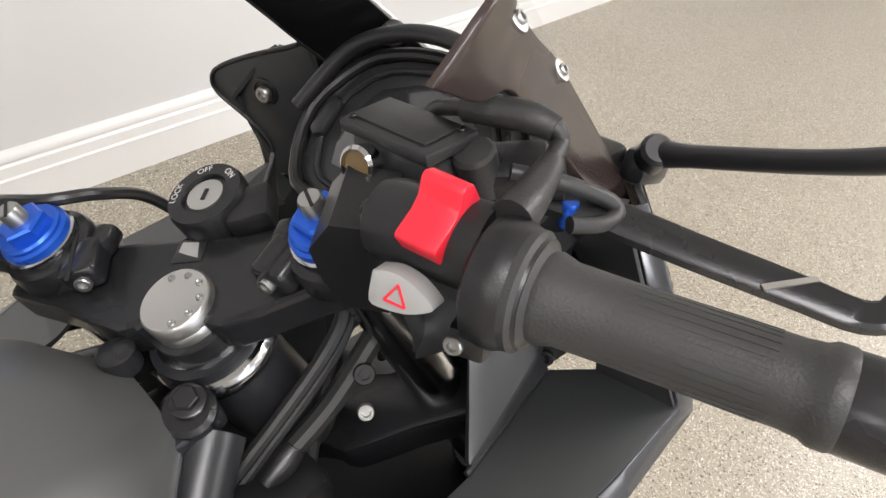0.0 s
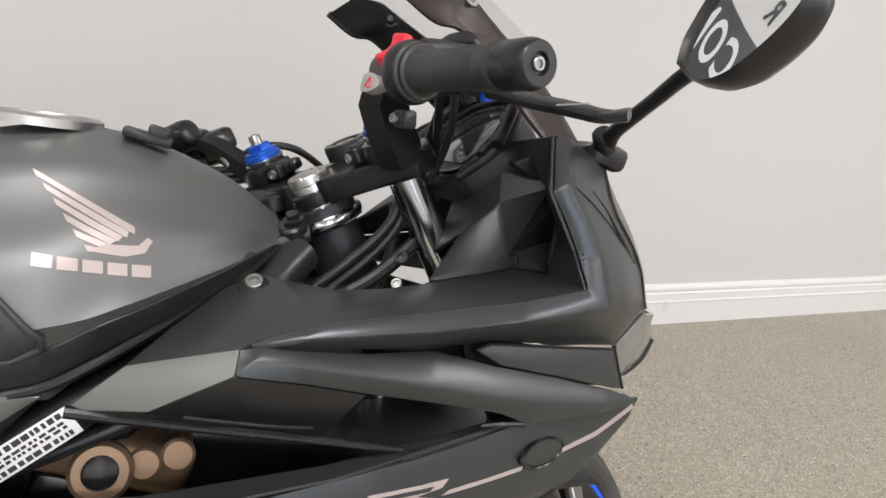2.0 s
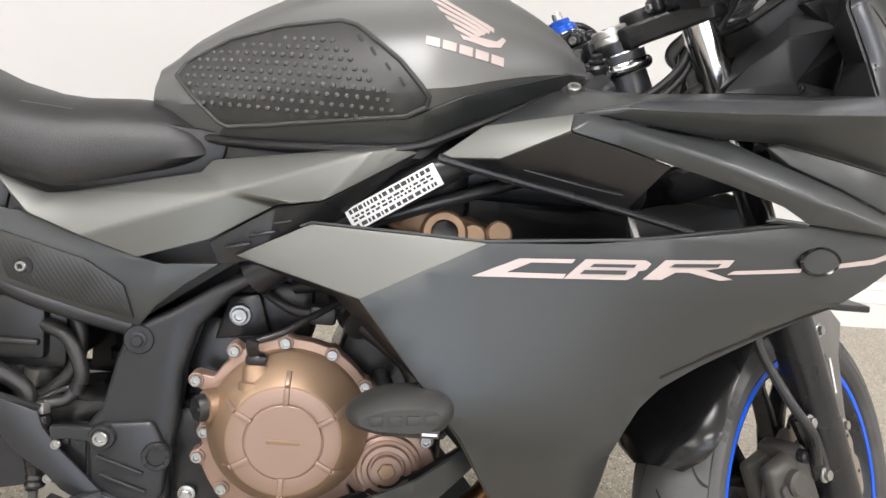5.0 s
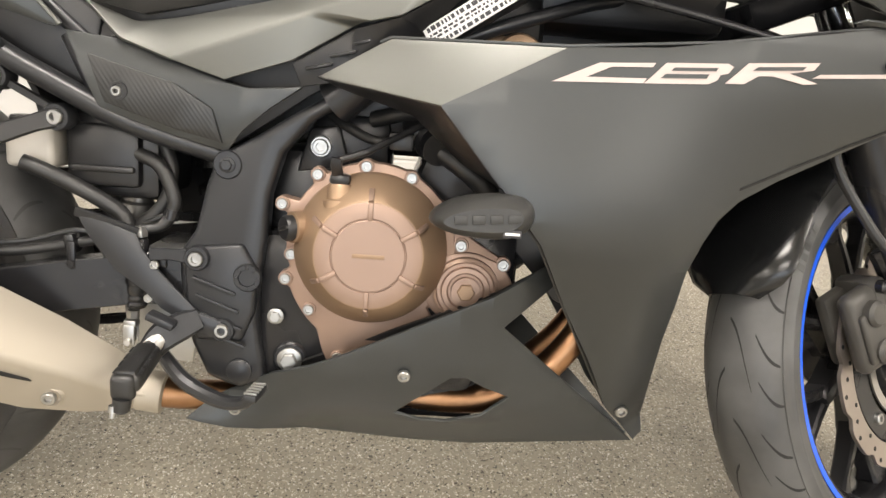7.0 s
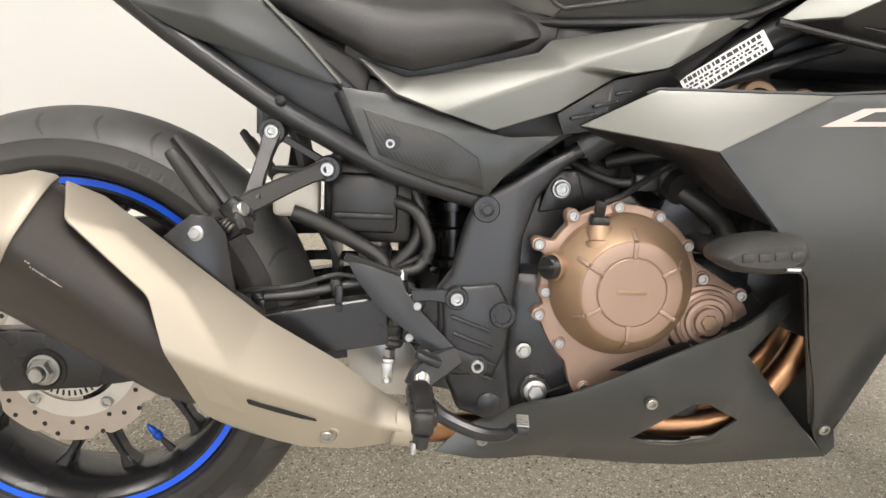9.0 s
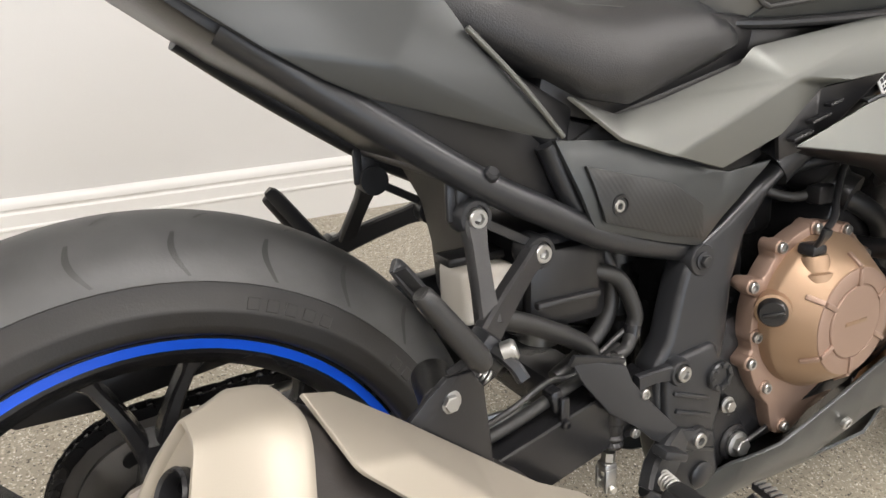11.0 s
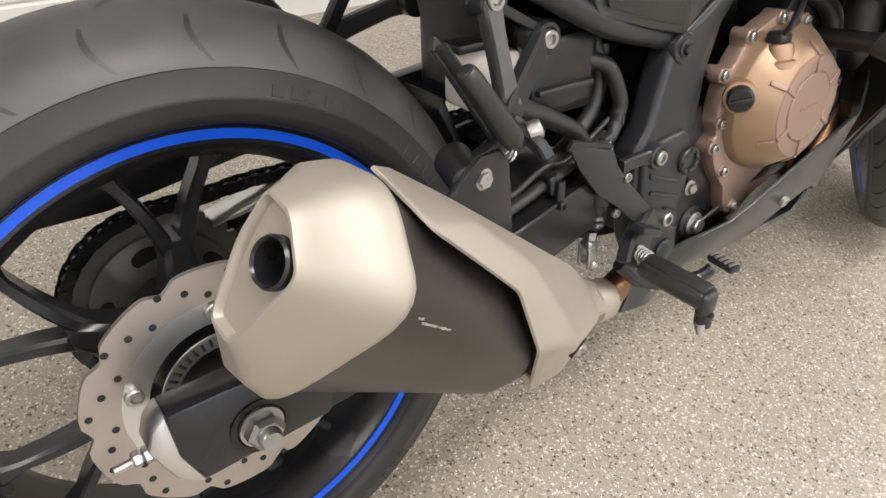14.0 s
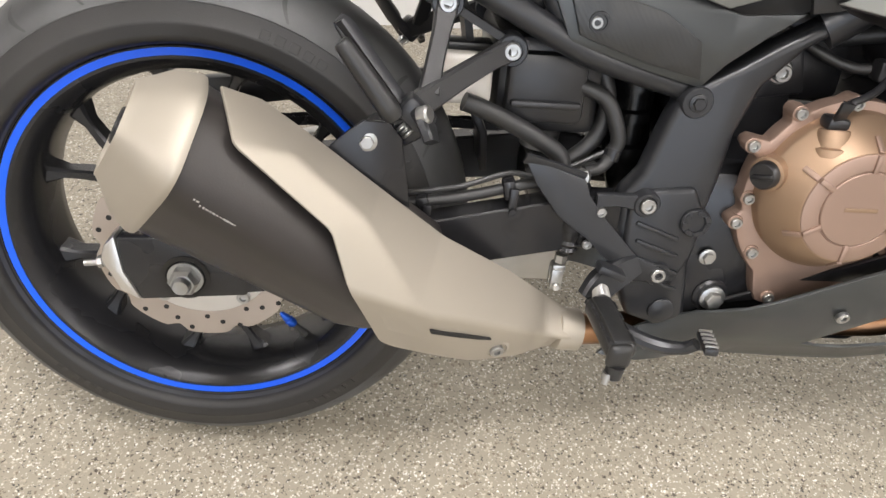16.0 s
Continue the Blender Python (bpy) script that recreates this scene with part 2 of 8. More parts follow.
def thicken(bm, thick, bevel=0.0015):
    """Gives a sheet that faces -y a depth towards +y (or inwards), with softened rims."""
    bmesh.ops.recalc_face_normals(bm, faces=bm.faces)
    if sum(f.normal.y * f.calc_area() for f in bm.faces) > 0:
        bmesh.ops.reverse_faces(bm, faces=bm.faces)
    bm.normal_update()
    rim = [e for e in bm.edges if e.is_boundary]
    keep = {v: v.normal.copy() for v in bm.verts}
    top = bm.faces[:]
    back = {v: bm.verts.new(v.co - keep[v] * thick) for v in list(keep)}
    for f in top:
        bm.faces.new([back[v] for v in reversed(f.verts)])
    for e in rim:
        a, b = e.verts
        try:
            bm.faces.new((a, b, back[b], back[a]))
        except ValueError:
            pass
    bmesh.ops.recalc_face_normals(bm, faces=bm.faces)
    if bevel:
        rim = [e for e in rim if e.is_valid]
        bmesh.ops.bevel(bm, geom=rim, offset=bevel, segments=2, affect="EDGES", profile=0.5, clamp_overlap=True)
    return bm


def facets(points, faces, thick=0.004, bevel=0.0015, fold=0.004):
    """A folded panel from named corners; folds are softly rounded."""
    bm = bmesh.new()
    vs = {k: bm.verts.new(p) for k, p in points.items()}
    for f in faces:
        bm.faces.new([vs[k] for k in f.split()])
    for v in [v for v in bm.verts if not v.link_faces]:
        bm.verts.remove(v)
    bmesh.ops.recalc_face_normals(bm, faces=bm.faces)
    if fold:
        es = [e for e in bm.edges if len(e.link_faces) == 2 and e.calc_face_angle(0) > radians(6)]
        if es:
            bmesh.ops.bevel(bm, geom=es, offset=fold, segments=3, affect="EDGES", profile=0.5, clamp_overlap=True)
    bmesh.ops.triangulate(bm, faces=[f for f in bm.faces if len(f.verts) > 4])
    return thicken(bm, thick, bevel) if thick else bm


def soft(points, faces, thick=0.004, cuts=2, rounds=3, bevel=0.0015, keep=()):
    """A curved panel: named corners, cut finer and relaxed inside its rim, with a depth."""
    bm = bmesh.new()
    vs = {k: bm.verts.new(p) for k, p in points.items()}
    for f in faces:
        bm.faces.new([vs[k] for k in f.split()])
    for v in [v for v in bm.verts if not v.link_faces]:
        bm.verts.remove(v)
    bmesh.ops.recalc_face_normals(bm, faces=bm.faces)
    bmesh.ops.triangulate(bm, faces=[f for f in bm.faces if len(f.verts) > 4])
    bmesh.ops.subdivide_edges(bm, edges=bm.edges[:], cuts=cuts, use_grid_fill=True)
    inner = [v for v in bm.verts if not v.is_boundary]
    for _ in range(rounds):
        bmesh.ops.smooth_vert(bm, verts=inner, factor=0.5, use_axis_x=True, use_axis_y=True, use_axis_z=True)
    return thicken(bm, thick, bevel)


def rings(sections, closed=True, caps=True):
    """A skin over rings of points, ring after ring."""
    bm = bmesh.new()
    rs = [[bm.verts.new(p) for p in s] for s in sections]
    n = len(rs[0])
    for a, b in zip(rs, rs[1:]):
        for i in range(n if closed else n - 1):
            bm.faces.new((a[i], a[(i + 1) % n], b[(i + 1) % n], b[i]))
    if caps and closed:
        bm.faces.new(rs[0][::-1])
        bm.faces.new(rs[-1])
    return bm


def smooth_path(pts, per=6):
    pts = [Vector(p) for p in pts]
    if len(pts) < 3:
        return pts
    out = []
    ext = [2 * pts[0] - pts[1]] + pts + [2 * pts[-1] - pts[-2]]
    for i in range(1, len(ext) - 2):
        p0, p1, p2, p3 = ext[i - 1:i + 3]
        for k in range(per):
            t = k / per
            out.append(0.5 * (2 * p1 + (p2 - p0) * t + (2 * p0 - 5 * p1 + 4 * p2 - p3) * t * t + (3 * p1 - p0 - 3 * p2 + p3) * t ** 3))
    return out + [pts[-1]]


def tube(pts, r, segs=12, per=6, ends=None):
    """A round tube along a smooth path; r may be a list over the path's points."""
    path = smooth_path(pts, per)
    up = Vector((0.13, 0.31, 0.94))
    secs = []
    for i, p in enumerate(path):
        t = (path[min(i + 1, len(path) - 1)] - path[max(i - 1, 0)]).normalized()
        side = t.cross(up).normalized()
        up = side.cross(t).normalized()
        rad = r if not isinstance(r, (list, tuple)) else float(np.interp(i / (len(path) - 1), np.linspace(0, 1, len(r)), r))
        secs.append([p + (side * math.cos(a) + up * math.sin(a)) * rad for a in np.linspace(0, 2 * math.pi, segs, endpoint=False)])
    return rings(secs)


def bar(pts, wide, thick, out, per=4, turn=0.0):
    """A flat bar with rounded edges along a path; its broad face looks towards out."""
    path = smooth_path([Vector(p) for p in pts], per) if len(pts) > 2 else [Vector(p) for p in pts]
    n = len(path)
    secs = []
    for i, p in enumerate(path):
        run = (path[min(i + 1, n - 1)] - path[max(i - 1, 0)]).normalized()
        side = run.cross(Vector(out)).normalized()
        face = side.cross(run).normalized()
        w = float(np.interp(i / (n - 1), np.linspace(0, 1, len(wide)), wide)) / 2 if isinstance(wide, (list, tuple)) else wide / 2
        secs.append([p + side * w * a + face * thick / 2 * b for a, b in ((-1, -0.6), (-0.8, -1), (0.8, -1), (1, -0.6), (1, 0.6), (0.8, 1), (-0.8, 1), (-1, 0.6))])
    return rings(secs)


def toward(place, axis):
    """A matrix at place whose z points along axis."""
    return Matrix.Translation(place) @ Vector(axis).to_track_quat("Z", "Y").to_matrix().to_4x4()


def lathe(profile, m=None, segs=24, caps=True):
    """A turned body: profile of (radius, height) along z, moved by m."""
    secs = [[(r * math.cos(a), r * math.sin(a), h) for a in np.linspace(0, 2 * math.pi, segs, endpoint=False)] for r, h in profile]
    bm = rings(secs, caps=caps)
    if m is not None:
        bm.transform(m)
    return bm


def block(size, m=None, bevel=0.003, segs=2):
    bm = bmesh.new()
    bmesh.ops.create_cube(bm, size=1)
    bm.transform(Matrix.Diagonal((*size, 1)))
    bevelled(bm, bevel, segs)
    if m is not None:
        bm.transform(m)
    return bm


def bolt_mesh(r, h=None, hexed=False):
    """A cap screw with a sunk hexagon, or a flanged hexagon head; it stands on z = 0."""
    h = h or r * 0.8
    if hexed:
        a = lathe([(r, 0), (r, r * 0.22), (r * 0.8, r * 0.3)], segs=20)
        b = lathe([(r * 0.7, r * 0.2), (r * 0.7, h * 0.9), (r * 0.62, h)], segs=6)
        return join(a, b)
    return lathe([(r, 0), (r, h * 0.8), (r * 0.88, h), (r * 0.55, h), (r * 0.5, h * 0.45), (0.0005, h * 0.4)], segs=14)


BOLTS = {}


def bolt(parent, place, axis, r=0.007, hexed=False, mat=None, h=None):
    """Alike bolts share one mesh."""
    mat = mat or STEEL
    key = (r, hexed, mat.name, h)
    if key not in BOLTS:
        bm = finish(bolt_mesh(r, h, hexed), 30)
        me = bpy.data.meshes.new("bolt")
        bm.to_mesh(me)
        bm.free()
        me.materials.append(mat)
        BOLTS[key] = me
    ob = new("bolt", BOLTS[key])
    ob.parent = parent
    ob.matrix_local = toward(place, axis)
    return ob


RIGHT = (0, -1, 0)


def flip(pts):
    return {k: (x, -y, z) for k, (x, y, z) in pts.items()}

# ---- room ----
PANE = bpy.data.materials.new("window_glass")
PANE.use_nodes = True
PANE.node_tree.nodes["Principled BSDF"].inputs["Transmission Weight"].default_value = 1.0
PANE.node_tree.nodes["Principled BSDF"].inputs["Roughness"].default_value = 0.0


def wall_slab(name, corners, z0, z1, thick, label):
    """A straight wall between two floor points, its inner face on that line."""
    (ax, ay), (bx, by) = corners
    run = Vector((bx - ax, by - ay, 0))
    out = Vector((run.y, -run.x, 0)).normalized() * thick
    bm = bmesh.new()
    lo = [Vector((ax, ay, z0)), Vector((bx, by, z0)), Vector((bx, by, z0)) + out, Vector((ax, ay, z0)) + out]
    a = [bm.verts.new(p) for p in lo]
    b = [bm.verts.new(p + Vector((0, 0, z1 - z0))) for p in lo]
    bm.faces.new(a)
    bm.faces.new(b[::-1])
    for i in range(4):
        bm.faces.new((a[i], b[i], b[(i + 1) % 4], a[(i + 1) % 4]))
    return tagged(part(name, bm, WALL, None), label, "wall", kind="structure")


def wall_y(x):
    return 1.387 + 0.042 * x


X0, X1, Y0, HIGH = -5.5, 8.0, -8.5, 3.0
floor_bm = bmesh.new()
floor_bm.faces.new([floor_bm.verts.new(p) for p in ((X0, Y0, 0), (X1, Y0, 0), (X1, 2, 0), (X0, 2, 0))])
for v in bmesh.ops.extrude_face_region(floor_bm, geom=floor_bm.faces[:])["geom"]:
    if isinstance(v, bmesh.types.BMVert):
        v.co.z -= 0.1
tagged(part("floor", floor_bm, FLOOR, None), "beige epoxy floor with white and black flakes", "floor", kind="structure")
wall_slab("wall_north", ((X1, wall_y(X1)), (X0, wall_y(X0))), 0, HIGH, 0.12, "plain off-white painted wall behind the motorcycle")
wall_slab("wall_east", ((X1, Y0), (X1, 1.7)), 0, HIGH, 0.12, "plain off-white painted end wall")
wall_slab("wall_west", ((X0, 1.2), (X0, Y0)), 0, HIGH, 0.12, "plain off-white painted end wall")


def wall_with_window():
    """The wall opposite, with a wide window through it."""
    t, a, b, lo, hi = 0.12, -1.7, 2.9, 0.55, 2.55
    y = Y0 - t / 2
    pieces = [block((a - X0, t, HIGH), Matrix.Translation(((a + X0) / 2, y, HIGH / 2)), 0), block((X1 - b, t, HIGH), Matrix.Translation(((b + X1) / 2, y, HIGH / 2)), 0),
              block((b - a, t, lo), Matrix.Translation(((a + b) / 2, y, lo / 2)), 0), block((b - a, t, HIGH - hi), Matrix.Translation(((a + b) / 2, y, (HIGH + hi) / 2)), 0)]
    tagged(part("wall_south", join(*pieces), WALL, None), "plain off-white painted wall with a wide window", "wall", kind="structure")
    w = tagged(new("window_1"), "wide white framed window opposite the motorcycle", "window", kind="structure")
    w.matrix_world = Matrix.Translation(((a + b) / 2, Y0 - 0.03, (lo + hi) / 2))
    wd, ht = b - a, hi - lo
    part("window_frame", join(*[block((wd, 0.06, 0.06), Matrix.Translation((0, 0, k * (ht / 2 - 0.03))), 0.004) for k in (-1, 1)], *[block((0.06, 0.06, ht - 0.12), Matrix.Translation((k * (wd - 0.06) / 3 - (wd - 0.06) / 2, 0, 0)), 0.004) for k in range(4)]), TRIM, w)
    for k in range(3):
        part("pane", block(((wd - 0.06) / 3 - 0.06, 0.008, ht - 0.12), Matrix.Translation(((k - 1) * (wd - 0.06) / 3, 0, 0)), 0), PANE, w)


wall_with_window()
ceil_bm = block((X1 - X0 + 0.3, 11.0, 0.1), Matrix.Translation(((X0 + X1) / 2, -3.3, HIGH + 0.05)), 0)
tagged(part("ceiling", ceil_bm, CEIL, None), "plain white ceiling", "ceiling", kind="structure")


def skirting():
    """A tall moulded baseboard along the north wall: flat face, a step, a bead and a rounded top."""
    prof = [(0.0, 0.0), (-0.016, 0.0), (-0.016, 0.093), (-0.0195, 0.096), (-0.0195, 0.101), (-0.0155, 0.105), (-0.0150, 0.134), (-0.0105, 0.139), (-0.0105, 0.144), (-0.0150, 0.148), (-0.0150, 0.158), (-0.011, 0.166), (-0.005, 0.171), (0.0, 0.172)]
    bm = rings([[(x, wall_y(x) + d - 0.001, z) for d, z in prof] for x in (X0, X1)])
    return tagged(part("baseboard", bm, TRIM, None, angle=30), "tall white moulded baseboard along the wall", "baseboard", kind="structure")


skirting()

def ceiling_light(x, y):
    """An oblong ceiling panel: a shallow metal frame round a white diffuser."""
    c = tagged(new("ceiling_light"), "oblong white ceiling light panel in a thin metal frame", "ceiling light", "ceiling lights")
    c.matrix_world = Matrix.Translation((x, y, HIGH))
    w, d = 0.6, 0.3
    fr = join(*[block((2 * w + 0.06, 0.03, 0.05), Matrix.Translation((0, k * (d + 0.015), -0.026)), 0.004) for k in (-1, 1)], *[block((0.03, 2 * d, 0.05), Matrix.Translation((k * (w + 0.015), 0, -0.026)), 0.004) for k in (-1, 1)])
    part("frame", fr, TRIM, c)
    part("diffuser", block((2 * w, 2 * d, 0.012), Matrix.Translation((0, 0, -0.022)), 0.002), CEIL, c)
    return c


for lx, ly in LAMPS:
    ceiling_light(lx, ly)


def wall_sign():
    """A charcoal band with white capitals high on the long wall, and two outlined capitals above it."""
    lean = math.atan(0.042)
    x = 0.55
    sign = tagged(new("wall_sign"), "charcoal wall banner with white capital letters above the motorcycle", "sign")
    sign.matrix_world = Matrix.Translation((x, wall_y(x) - 0.006, 1.415)) @ Matrix.Rotation(lean, 4, "Z") @ Matrix.Rotation(radians(90), 4, "X")
    part("banner", block((3.2, 0.30, 0.005), None, 0.001), BANNER, sign)

    def word(name, text, size, px, py, gap=1.0, mat=None):
        cu = bpy.data.curves.new(name, "FONT")
        cu.body, cu.size, cu.align_x, cu.align_y, cu.extrude, cu.offset, cu.space_character = text, size, "LEFT", "CENTER", 0.001, size * 0.022, gap
        cu.materials.append(mat or WHITEMARK)
        ob = new(name, cu)
        ob.parent = sign
        ob.matrix_local = Matrix.Translation((px, py, 0.005))
        return ob

    word("lettering", "MOTORS.COM", 0.235, -0.745, 0.0, 1.14)
    word("outline_letter", "R", 0.15, 0.34, 0.285, 1.0, DARKMARK)
    ring = join(*[block((0.115, 0.014, 0.004), Matrix.Translation((-0.17, 0.295, 0)) @ Matrix.Rotation(k * math.pi / 2, 4, "Z") @ Matrix.Translation((0, 0.0505, 0)), 0) for k in range(4)])
    part("outline_square", ring, DARKMARK, sign)


wall_sign()

# ---- motorcycle: frame of reference ----
LEAN = 12.1
moto = tagged(new("motorcycle"), "matte black faired sport motorcycle with bronze engine covers on its stand", "motorcycle")
moto.matrix_world = pose(0, 0, 0, -LEAN, 0, 0)

# the steered front end: u ahead, v to the left, w up the steering axis
RAKE, STEER = radians(25.5), radians(31)
_w = Vector((-math.sin(RAKE), 0, math.cos(RAKE)))
_u = Vector((math.cos(RAKE), 0, math.sin(RAKE))) * math.cos(STEER) + Vector((0, 1, 0)) * math.sin(STEER)
_v = _w.cross(_u)
HEAD = Vector((1.057, 0, 0.95))
FRONT = Matrix(((_u.x, _v.x, _w.x, HEAD.x), (_u.y, _v.y, _w.y, HEAD.y), (_u.z, _v.z, _w.z, HEAD.z), (0, 0, 0, 1)))
# the fork, yokes and wheel stand a little further round than the bars
_fu = Vector((math.cos(RAKE), 0, math.sin(RAKE))) * math.cos(radians(35.5)) + Vector((0, 1, 0)) * math.sin(radians(35.5))
_fv = _w.cross(_fu)
FORK = Matrix(((_fu.x, _fv.x, _w.x, HEAD.x), (_fu.y, _fv.y, _w.y, HEAD.y), (_fu.z, _fv.z, _w.z, HEAD.z), (0, 0, 0, 1)))
AXLE_F, AXLE_R = Vector((0.0520, 0.000, -0.7345)), Vector((0, 0, 0.321))


# ---- wheels ----
def wheel(parent_name, m, tyre_r, rim_r, half, rim_half, spokes, label):
    """A cast wheel about its own y axis: tyre with cut grooves, rim, tape, spokes and hub."""
    w = new(parent_name)
    w.parent = moto
    w.matrix_local = m
    tagged(w, label)
    turn = Matrix.Rotation(radians(90), 4, "X")          # lathe z -> -y
    cross = []
    drop = half * 0.92                                   # crown height over the widest line
    foot = tyre_r - drop
    for a in np.linspace(-1, 1, 25):                    # crown from shoulder to shoulder
        ang = a * radians(90)
        cross.append((foot + drop * math.cos(ang), half * math.sin(ang)))
    bead = rim_r + 0.0105
    tuck = [(foot - 0.30 * (foot - bead), half * 0.995), (foot - 0.6 * (foot - bead), half * 0.965), (foot - 0.85 * (foot - bead), half * 0.91), (bead, rim_half + 0.006), (bead - 0.004, rim_half - 0.006)]
    prof = [(r, -y) for r, y in reversed(tuck)] + cross + tuck
    tyre = part("tyre", lathe(prof, turn, 96, caps=False), TYRE, w, "dusty black road tyre with curved tread grooves", 50)
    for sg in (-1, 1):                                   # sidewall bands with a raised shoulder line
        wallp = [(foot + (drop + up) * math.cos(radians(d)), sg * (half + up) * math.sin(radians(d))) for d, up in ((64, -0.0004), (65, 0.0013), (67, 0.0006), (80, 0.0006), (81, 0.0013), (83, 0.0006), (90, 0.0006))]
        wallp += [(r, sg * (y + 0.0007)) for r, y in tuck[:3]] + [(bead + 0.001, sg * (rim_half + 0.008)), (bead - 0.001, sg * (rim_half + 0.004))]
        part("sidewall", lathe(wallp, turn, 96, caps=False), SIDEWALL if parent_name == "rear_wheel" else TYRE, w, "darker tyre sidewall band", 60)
    # tread grooves: one curved slit of each kind, repeated round the crown
    def slit(side, s0, s1, lean, hook, wide):
        bm = bmesh.new()
        row = []
        for k in range(9):
            f = k / 8
            ang = side * (s0 + (s1 - s0) * f) * radians(66)
            rr = foot + drop * math.cos(ang) + 0.0006
            th, d = lean * f + hook * math.sin(math.pi * f), wide * (0.3 + 0.7 * math.sin(math.pi * min(1.0, 0.14 + 0.76 * f))) / rr
            row.append([bm.verts.new((rr * math.cos(th + e), half * math.sin(ang), rr * math.sin(th + e))) for e in (-d, d)])
        for (p, q), (r2, s2) in zip(row, row[1:]):
            bm.faces.new((p, q, s2, r2))
        return bm

    worn = parent_name == "rear_wheel"
    kinds = ((0.46, 0.93, -0.030, 0.022, 0.0026, 0.0), (0.06, 0.24, 0.060, 0.010, 0.0020, 0.5)) if worn else ((0.04, 0.42, 0.300, -0.060, 0.0034, 0.0), (0.50, 0.95, 0.130, 0.030, 0.0028, 0.15), (0.55, 0.98, 0.110, 0.030, 0.0026, 0.62))
    n = 26 if worn else 15
    for side in (-1, 1):
        for s0, s1, lean, hook, wide, start in kinds:
            first = part("tread_groove", slit(side, s0, s1, lean, hook, wide), RUBBER if worn else DARKGROOVE, w)
            for i in range(n):
                turned = Matrix.Rotation(-2 * math.pi * (i + start + (0.5 if side > 0 else 0)) / n, 4, "Y")
                if i == 0:
                    first.matrix_local = turned
                    continue
                ob = new("tread_groove", first.data)
                ob.parent, ob.matrix_local = w, turned
    # moulded sidewall marks as plain raised bars
    for side in (-1, 1):
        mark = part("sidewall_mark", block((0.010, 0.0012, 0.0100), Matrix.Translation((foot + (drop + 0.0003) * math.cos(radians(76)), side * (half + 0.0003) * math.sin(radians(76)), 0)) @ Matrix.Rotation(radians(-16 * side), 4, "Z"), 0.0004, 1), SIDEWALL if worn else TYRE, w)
        for c0 in (0.45, 1.0, 2.4, 3.9, 5.2):
            for k in range(5):
                turned = Matrix.Rotation(-(c0 + 0.060 * k), 4, "Y")
                if c0 == 0.45 and k == 0:
                    mark.matrix_local = turned
                    continue
                ob = new("sidewall_mark", mark.data)
                ob.parent, ob.matrix_local = w, turned
    rw = rim_half
    edge = [(rim_r - 0.020, rw - 0.012), (rim_r - 0.010, rw - 0.001), (rim_r - 0.006, rw + 0.003), (rim_r + 0.0075, rw + 0.004), (rim_r + 0.010, rw + 0.0015), (rim_r + 0.010, rw - 0.004), (rim_r + 0.002, rw - 0.02)]
    rim_prof = [(rim_r - 0.026, 0), (rim_r - 0.025, rw - 0.034)] + edge + [(r, -y) for r, y in reversed(edge)] + [(rim_r - 0.025, -rw + 0.034), (rim_r - 0.026, 0)]
    rim = part("rim", lathe(rim_prof, turn, 80, caps=False), SATIN, w, "satin black cast rim", 40)
    for s in (-1, 1):
        tp = [(rim_r - 0.0020, s * (rw + 0.0028)), (rim_r - 0.0020, s * (rw + 0.0044)), (rim_r + 0.0062, s * (rw + 0.0048)), (rim_r + 0.0062, s * (rw + 0.0030))]
        ob = part("rim_tape", lathe(tp + tp[:1], turn, 96, caps=False), TAPE, w, "bright blue rim tape")
    # spokes in splayed pairs
    arms = []
    for i in range(spokes):
        a = 2 * math.pi * i / spokes + radians(30)
        stub = []
        for r, wd in ((0.040, 0.026), (0.085, 0.015), (0.112, 0.0125), (0.118, 0.006)):
            c, tang = Vector((r * math.cos(a), 0, r * math.sin(a))), Vector((-math.sin(a), 0, math.cos(a)))
            stub.append([c + tang * wd * p + Vector((0, 0.019 * q, 0)) for p, q in ((-1, -0.75), (-0.6, -1), (0.6, -1), (1, -0.75), (1, 0.75), (0.6, 1), (-0.6, 1), (-1, 0.75))])
        part("spoke_root", rings(stub), SATIN, w)
        for spread in (-1, 1):
            r0, r1 = 0.095, rim_r - 0.022
            a0, a1 = a + spread * 0.045, a + spread * 0.250
            secs = []
            for k in range(6):
                t = k / 5
                r, th = r0 + (r1 - r0) * t, a0 + (a1 - a0) * t
                wd, dp = 0.0082 - 0.0030 * t + (0.008 if k == 5 else 0), 0.015 - 0.003 * t + (0.006 if k == 5 else 0)
                c = Vector((r * math.cos(th), 0, r * math.sin(th)))
                tang = Vector((-math.sin(th), 0, math.cos(th)))
                y = Vector((0, 1, 0))
                secs.append([c + tang * wd * p + y * dp * q for p, q in ((-1, -0.75), (-0.6, -1), (0.6, -1), (1, -0.75), (1, 0.75), (0.6, 1), (-0.6, 1), (-1, 0.75))])
            arms.append(rings(secs))
    for bm in arms:
        part("spoke", bm, SATIN, w)
    part("hub", lathe([(0.03, -0.07), (0.045, -0.065), (0.055, -0.04), (0.05, 0), (0.055, 0.04), (0.045, 0.065), (0.03, 0.07)], turn, 32), SATIN, w)
    return w


DUSTY = material("dusty_dark_casting", (0.13, 0.125, 0.118), 0.5, 0.3, 0.35, 60, 0.2, 500)
DARKGROOVE = material("groove_black", (0.010, 0.010, 0.010), 0.8, 0, 0.1, 20, 0.0)


